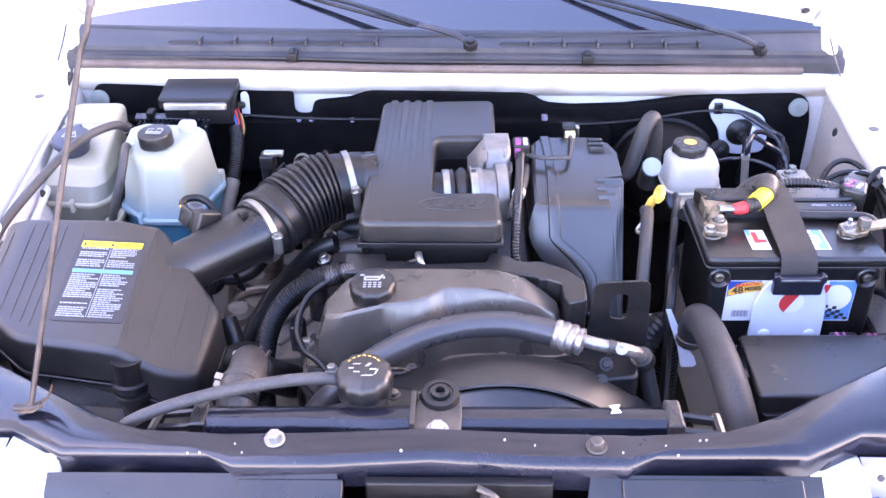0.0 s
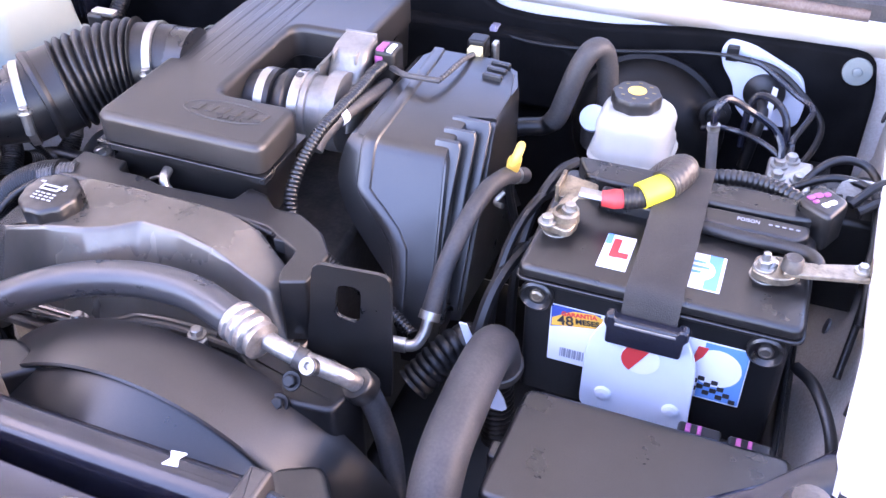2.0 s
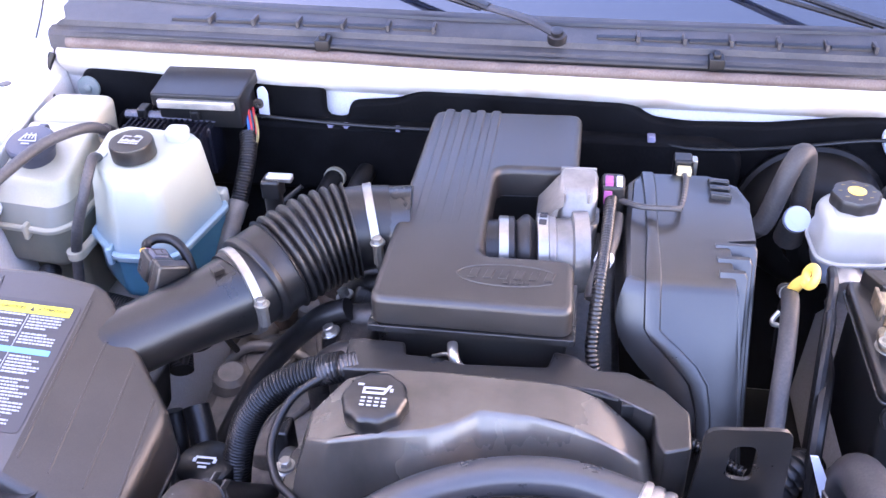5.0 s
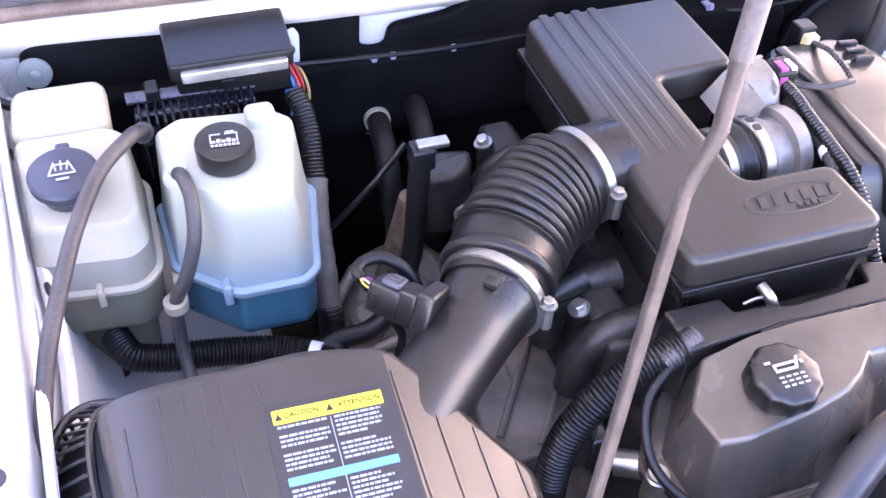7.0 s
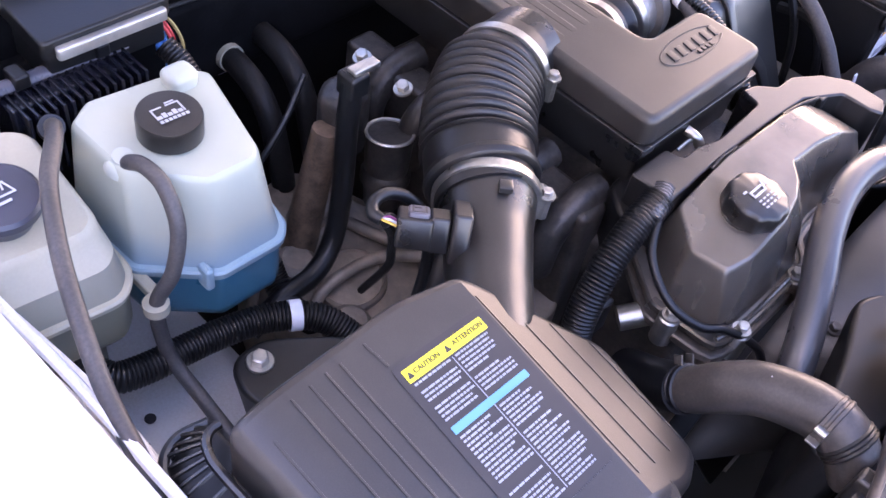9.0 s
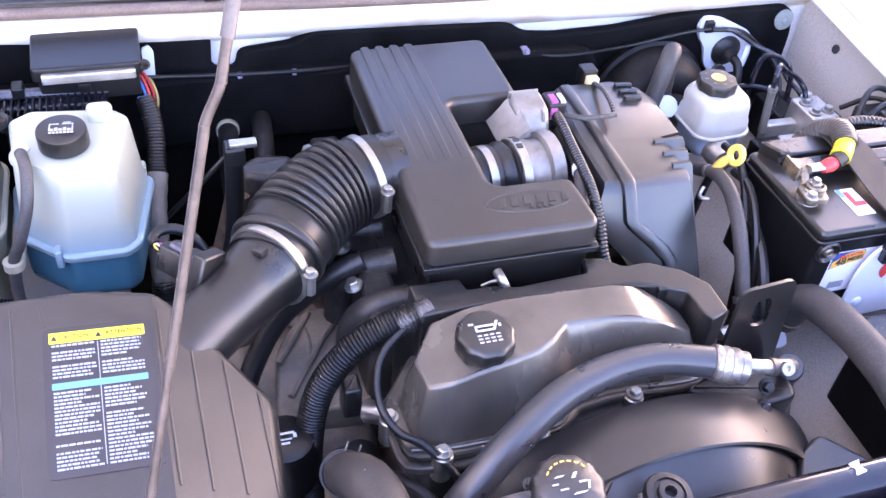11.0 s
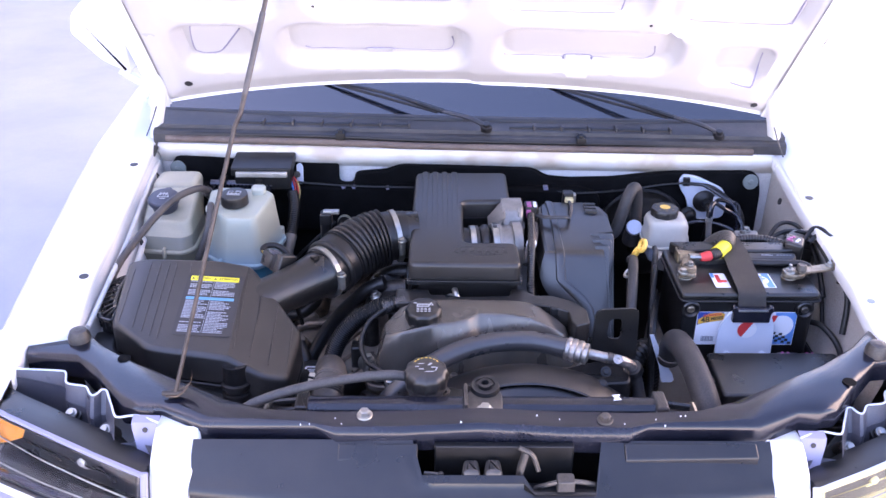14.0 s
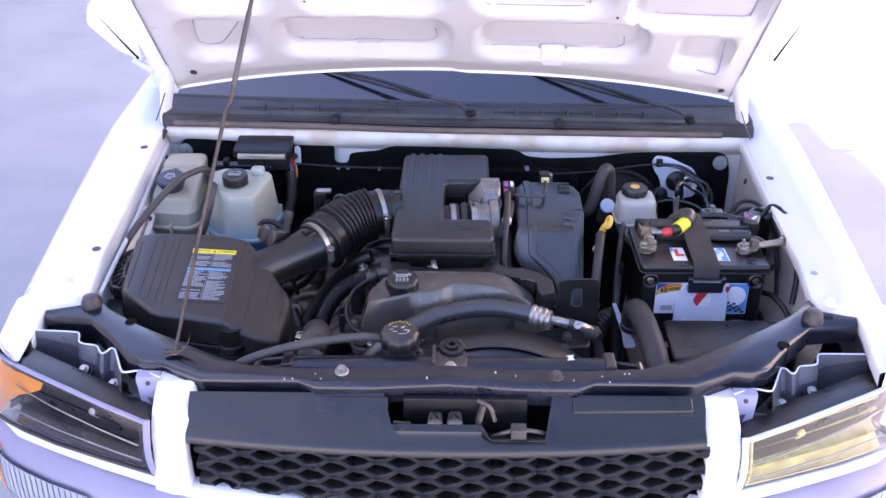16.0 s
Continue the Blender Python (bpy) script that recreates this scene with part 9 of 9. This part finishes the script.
for x, y in ((-0.40, 1.47), (-0.34, 1.52), (-0.41, 1.36)):
    bm = mesh()
    lathe(bm, (x, y, 0.66), (0.1, -0.1, 1), [(0.03, 0), (0.026, 0.035), (0.018, 0.042)], 16)
    part("boss", bm, TRANS_ALU, gear)
bm = mesh()
lathe(bm, (-0.358, 1.408, 0.665), (-0.15, -0.1, 1), [(0.045, 0), (0.043, 0.030), (0.039, 0.034), (0.037, 0.031), (0.012, 0.030)], 28)
part("round_cover", bm, TRANS_ALU, gear)
for pts in ([(-0.46, 1.48, 0.60), (-0.44, 1.49, 0.69), (-0.40, 1.53, 0.72)], [(-0.44, 1.40, 0.66), (-0.40, 1.41, 0.70), (-0.33, 1.40, 0.712), (-0.27, 1.37, 0.70)], [(-0.30, 1.20, 0.69), (-0.28, 1.26, 0.70), (-0.27, 1.34, 0.705), (-0.29, 1.42, 0.70), (-0.32, 1.50, 0.70)]):
    bm = mesh()
    tube(bm, pts, 0.008, 10)
    part("rib", bm, TRANS_ALU, gear)
bm = mesh()
tube(bm, [(-0.334, 1.494, 0.855), (-0.345, 1.494, 0.80), (-0.362, 1.492, 0.73), (-0.380, 1.488, 0.66)], [0.017, 0.019, 0.021, 0.022], 14)
solid("heat_shield_pipe", bm, RUST_CLIP, "dusty brown shielded pipe low beside the engine", "pipe")
can = thing("filter_canister", (-0.29, 1.45, 0.78), "grey metal canister with a bright rim", "canister")
bm = mesh()
lathe(bm, (-0.270, 1.455, 0.73), (0.1, 0.1, 1), [(0.024, 0), (0.026, 0.03), (0.031, 0.034), (0.031, 0.045), (0.027, 0.05), (0.029, 0.09), (0.029, 0.10)], 28)
part("body", bm, ENGINE_DARK, can)
bm = mesh()
lathe(bm, (-0.260, 1.465, 0.828), (0.1, 0.1, 1), [(0.0295, 0), (0.031, 0.002), (0.0295, 0.004), (0.0265, 0.003), (0.024, -0.02), (0.010, -0.02)], 28)
part("rim", bm, ALU, can, "bright rolled rim")
st = thing("bracket_sensor", (-0.352, 1.472, 0.92), "small sensor with bright clip on a black hose stub", "sensor")
bm = mesh()
box(bm, -0.352, -0.326, 1.440, 1.466, 0.940, 0.966, 0.005)
part("body", bm, DARK, st)
bm = mesh()
box(bm, -0.345, -0.310, 1.444, 1.458, 0.964, 0.971, 0.002, 0.002)
part("clip", bm, STEEL, st)
bm = mesh()
tube(bm, [(-0.340, 1.453, 0.955), (-0.342, 1.454, 0.89), (-0.350, 1.446, 0.81), (-0.372, 1.432, 0.75), (-0.41, 1.42, 0.725), (-0.46, 1.415, 0.725), (-0.51, 1.41, 0.71)], 0.0125, 12)
part("hose", bm, DARK, st)
bm = mesh()
slab(bm, rounded([(-0.325, 1.49), (-0.29, 1.48), (-0.26, 1.50), (-0.25, 1.53), (-0.30, 1.54), (-0.33, 1.52)], 0.012, 3), 0.80, 0.885, 0.01)
part("casting", bm, ENGINE_DARK, st)
bm = mesh()
tube(bm, [(-0.46, 1.55, 0.78), (-0.44, 1.52, 0.80), (-0.38, 1.52, 0.86), (-0.33, 1.54, 0.90)], 0.004, 8)
part("thin_pipe", bm, DARK, st)
lc = thing("floor_conduit", (-0.56, 1.39, 0.72), "black corrugated conduit with a pale cable tie", "wiring")
bm = mesh()
tube(bm, [(-0.690, 1.43, 0.80), (-0.675, 1.40, 0.795), (-0.645, 1.392, 0.79), (-0.606, 1.390, 0.785), (-0.566, 1.387, 0.780), (-0.524, 1.379, 0.776), (-0.488, 1.362, 0.772), (-0.462, 1.338, 0.766), (-0.446, 1.30, 0.75)], 0.0152, 14, pitch=0.0042, amp=0.06)
part("conduit", bm, DARK, lc)
bm = mesh()
tube(bm, [(-0.493, 1.3645, 0.7725), (-0.482, 1.3585, 0.7715)], 0.0170, 16)
part("tie", bm, PAINTED_PLATE, lc, "pale cable tie")
ps = thing("power_steering_cap", (-0.338, 1.12, 0.74), "small black reservoir cap with white pictogram", "cap")
bm = mesh()
lathe(bm, (-0.338, 1.118, 0.72), (0, 0, 1), [(0.04, 0), (0.04, 0.04), (0.034, 0.05), (0.034, 0.066), (0.03, 0.069), (0.005, 0.07)], 28)
c = part("cap", bm, DARK, ps)
PM = Matrix.Translation((-0.338, 1.116, 0.7905))
for x0, x1, y0, y1 in ((-0.012, 0.012, 0.004, 0.007), (-0.014, -0.010, -0.002, 0.004), (0.010, 0.014, -0.002, 0.004), (-0.008, 0.008, -0.004, -0.002), (-0.005, 0.005, -0.010, -0.007)):
    print_on(PM, x0, x1, y0, y1, LABEL_WHITE, c)
for k, pts in enumerate(([(-0.40, 1.18, 0.80), (-0.39, 1.15, 0.74), (-0.40, 1.10, 0.62)], [(-0.375, 1.19, 0.80), (-0.355, 1.15, 0.76), (-0.345, 1.08, 0.66)], [(-0.205, 1.297, 0.880), (-0.238, 1.298, 0.865), (-0.265, 1.302, 0.839), (-0.297, 1.312, 0.800), (-0.323, 1.306, 0.770), (-0.345, 1.291, 0.739), (-0.363, 1.270, 0.711), (-0.39, 1.23, 0.66)])):
    bm = mesh()
    tube(bm, pts, (0.012, 0.016, 0.0145)[k], 12)
    solid("lower_hose", bm, RUBBER, "black rubber hose low in the engine bay", "hose", "hoses low in the bay")

# ---- the rest of the truck: chassis, wheels and cab that carry the engine bay ----
chassis = thing("chassis", (XC, 2.0, 0.30), "black steel chassis rails under the truck", "chassis")
for d in (-1, 1):
    bm = mesh()
    box(bm, XC + d * 0.42 - 0.035, XC + d * 0.42 + 0.035, 0.72, 3.95, 0.27, 0.358, 0.006)
    part("rail", bm, DARK, chassis)
for y in (1.22, 3.55):
    bm = mesh()
    tube(bm, [(XC - 0.70, y, 0.345), (XC, y, 0.335), (XC + 0.70, y, 0.345)], 0.035, 12)
    part("axle", bm, DARK, chassis)


def wheel(x, y, side):
    w = thing("wheel", (x, y, 0.0), "black tyre on a silver steel rim", "wheel", "wheels of the truck")
    bm = mesh()
    lathe(bm, (x, y, 0.35), (side, 0, 0), [(0.21, -0.10), (0.30, -0.115), (0.342, -0.10), (0.350, -0.06), (0.350, 0.06), (0.342, 0.10), (0.30, 0.115), (0.21, 0.10)], 48)
    part("tyre", bm, RUBBER, w)
    bm = mesh()
    lathe(bm, (x, y, 0.35), (side, 0, 0), [(0.212, -0.09), (0.212, 0.10), (0.19, 0.095), (0.17, 0.05), (0.07, 0.06), (0.05, 0.08), (0.01, 0.082)], 32)
    part("rim", bm, STEEL, w)
    return w


for d in (-1, 1):
    for y in (1.22, 3.55):
        wheel(XC + d * 0.795, y, d)
cab = thing("cab", (XC, 2.9, 0.36), "white painted cab behind the windscreen", "truck cab")
for d in (-1, 1):
    bm = mesh()
    rings_to(bm, [[(XC + d * a, y, z) for a, z in ((0.86, 0.37), (0.885, 0.55), (0.88, 0.85), (0.84, 1.04), (0.80, 1.04), (0.82, 0.37))] for y in (2.46, 2.9, 3.4, 3.94)])
    part("side_panel", bm, WHITE, cab, "white painted door panel", smooth=60)
    bm = mesh()
    rings_to(bm, [[(XC + d * 0.83, 2.2, 1.045), (XC + d * 0.83, 3.85, 1.045), (XC + d * 0.66, 3.75, 1.53), (XC + d * 0.64, 2.75, 1.53)], [(XC + d * 0.82, 2.2, 1.045), (XC + d * 0.82, 3.85, 1.045), (XC + d * 0.65, 3.75, 1.53), (XC + d * 0.63, 2.75, 1.53)]])
    part("side_window", bm, GLASS, cab)
bm = mesh()
upright(bm, [(XC - 0.82, 0.37), (XC + 0.82, 0.37), (XC + 0.82, 1.04), (XC + 0.66, 1.53), (XC - 0.66, 1.53), (XC - 0.82, 1.04)], 3.89, 3.94)
part("back_panel", bm, WHITE, cab)
bm = mesh()
box(bm, XC - 0.80, XC + 0.80, 1.80, 3.90, 0.36, 0.40)
part("floor_pan", bm, DARK, cab)
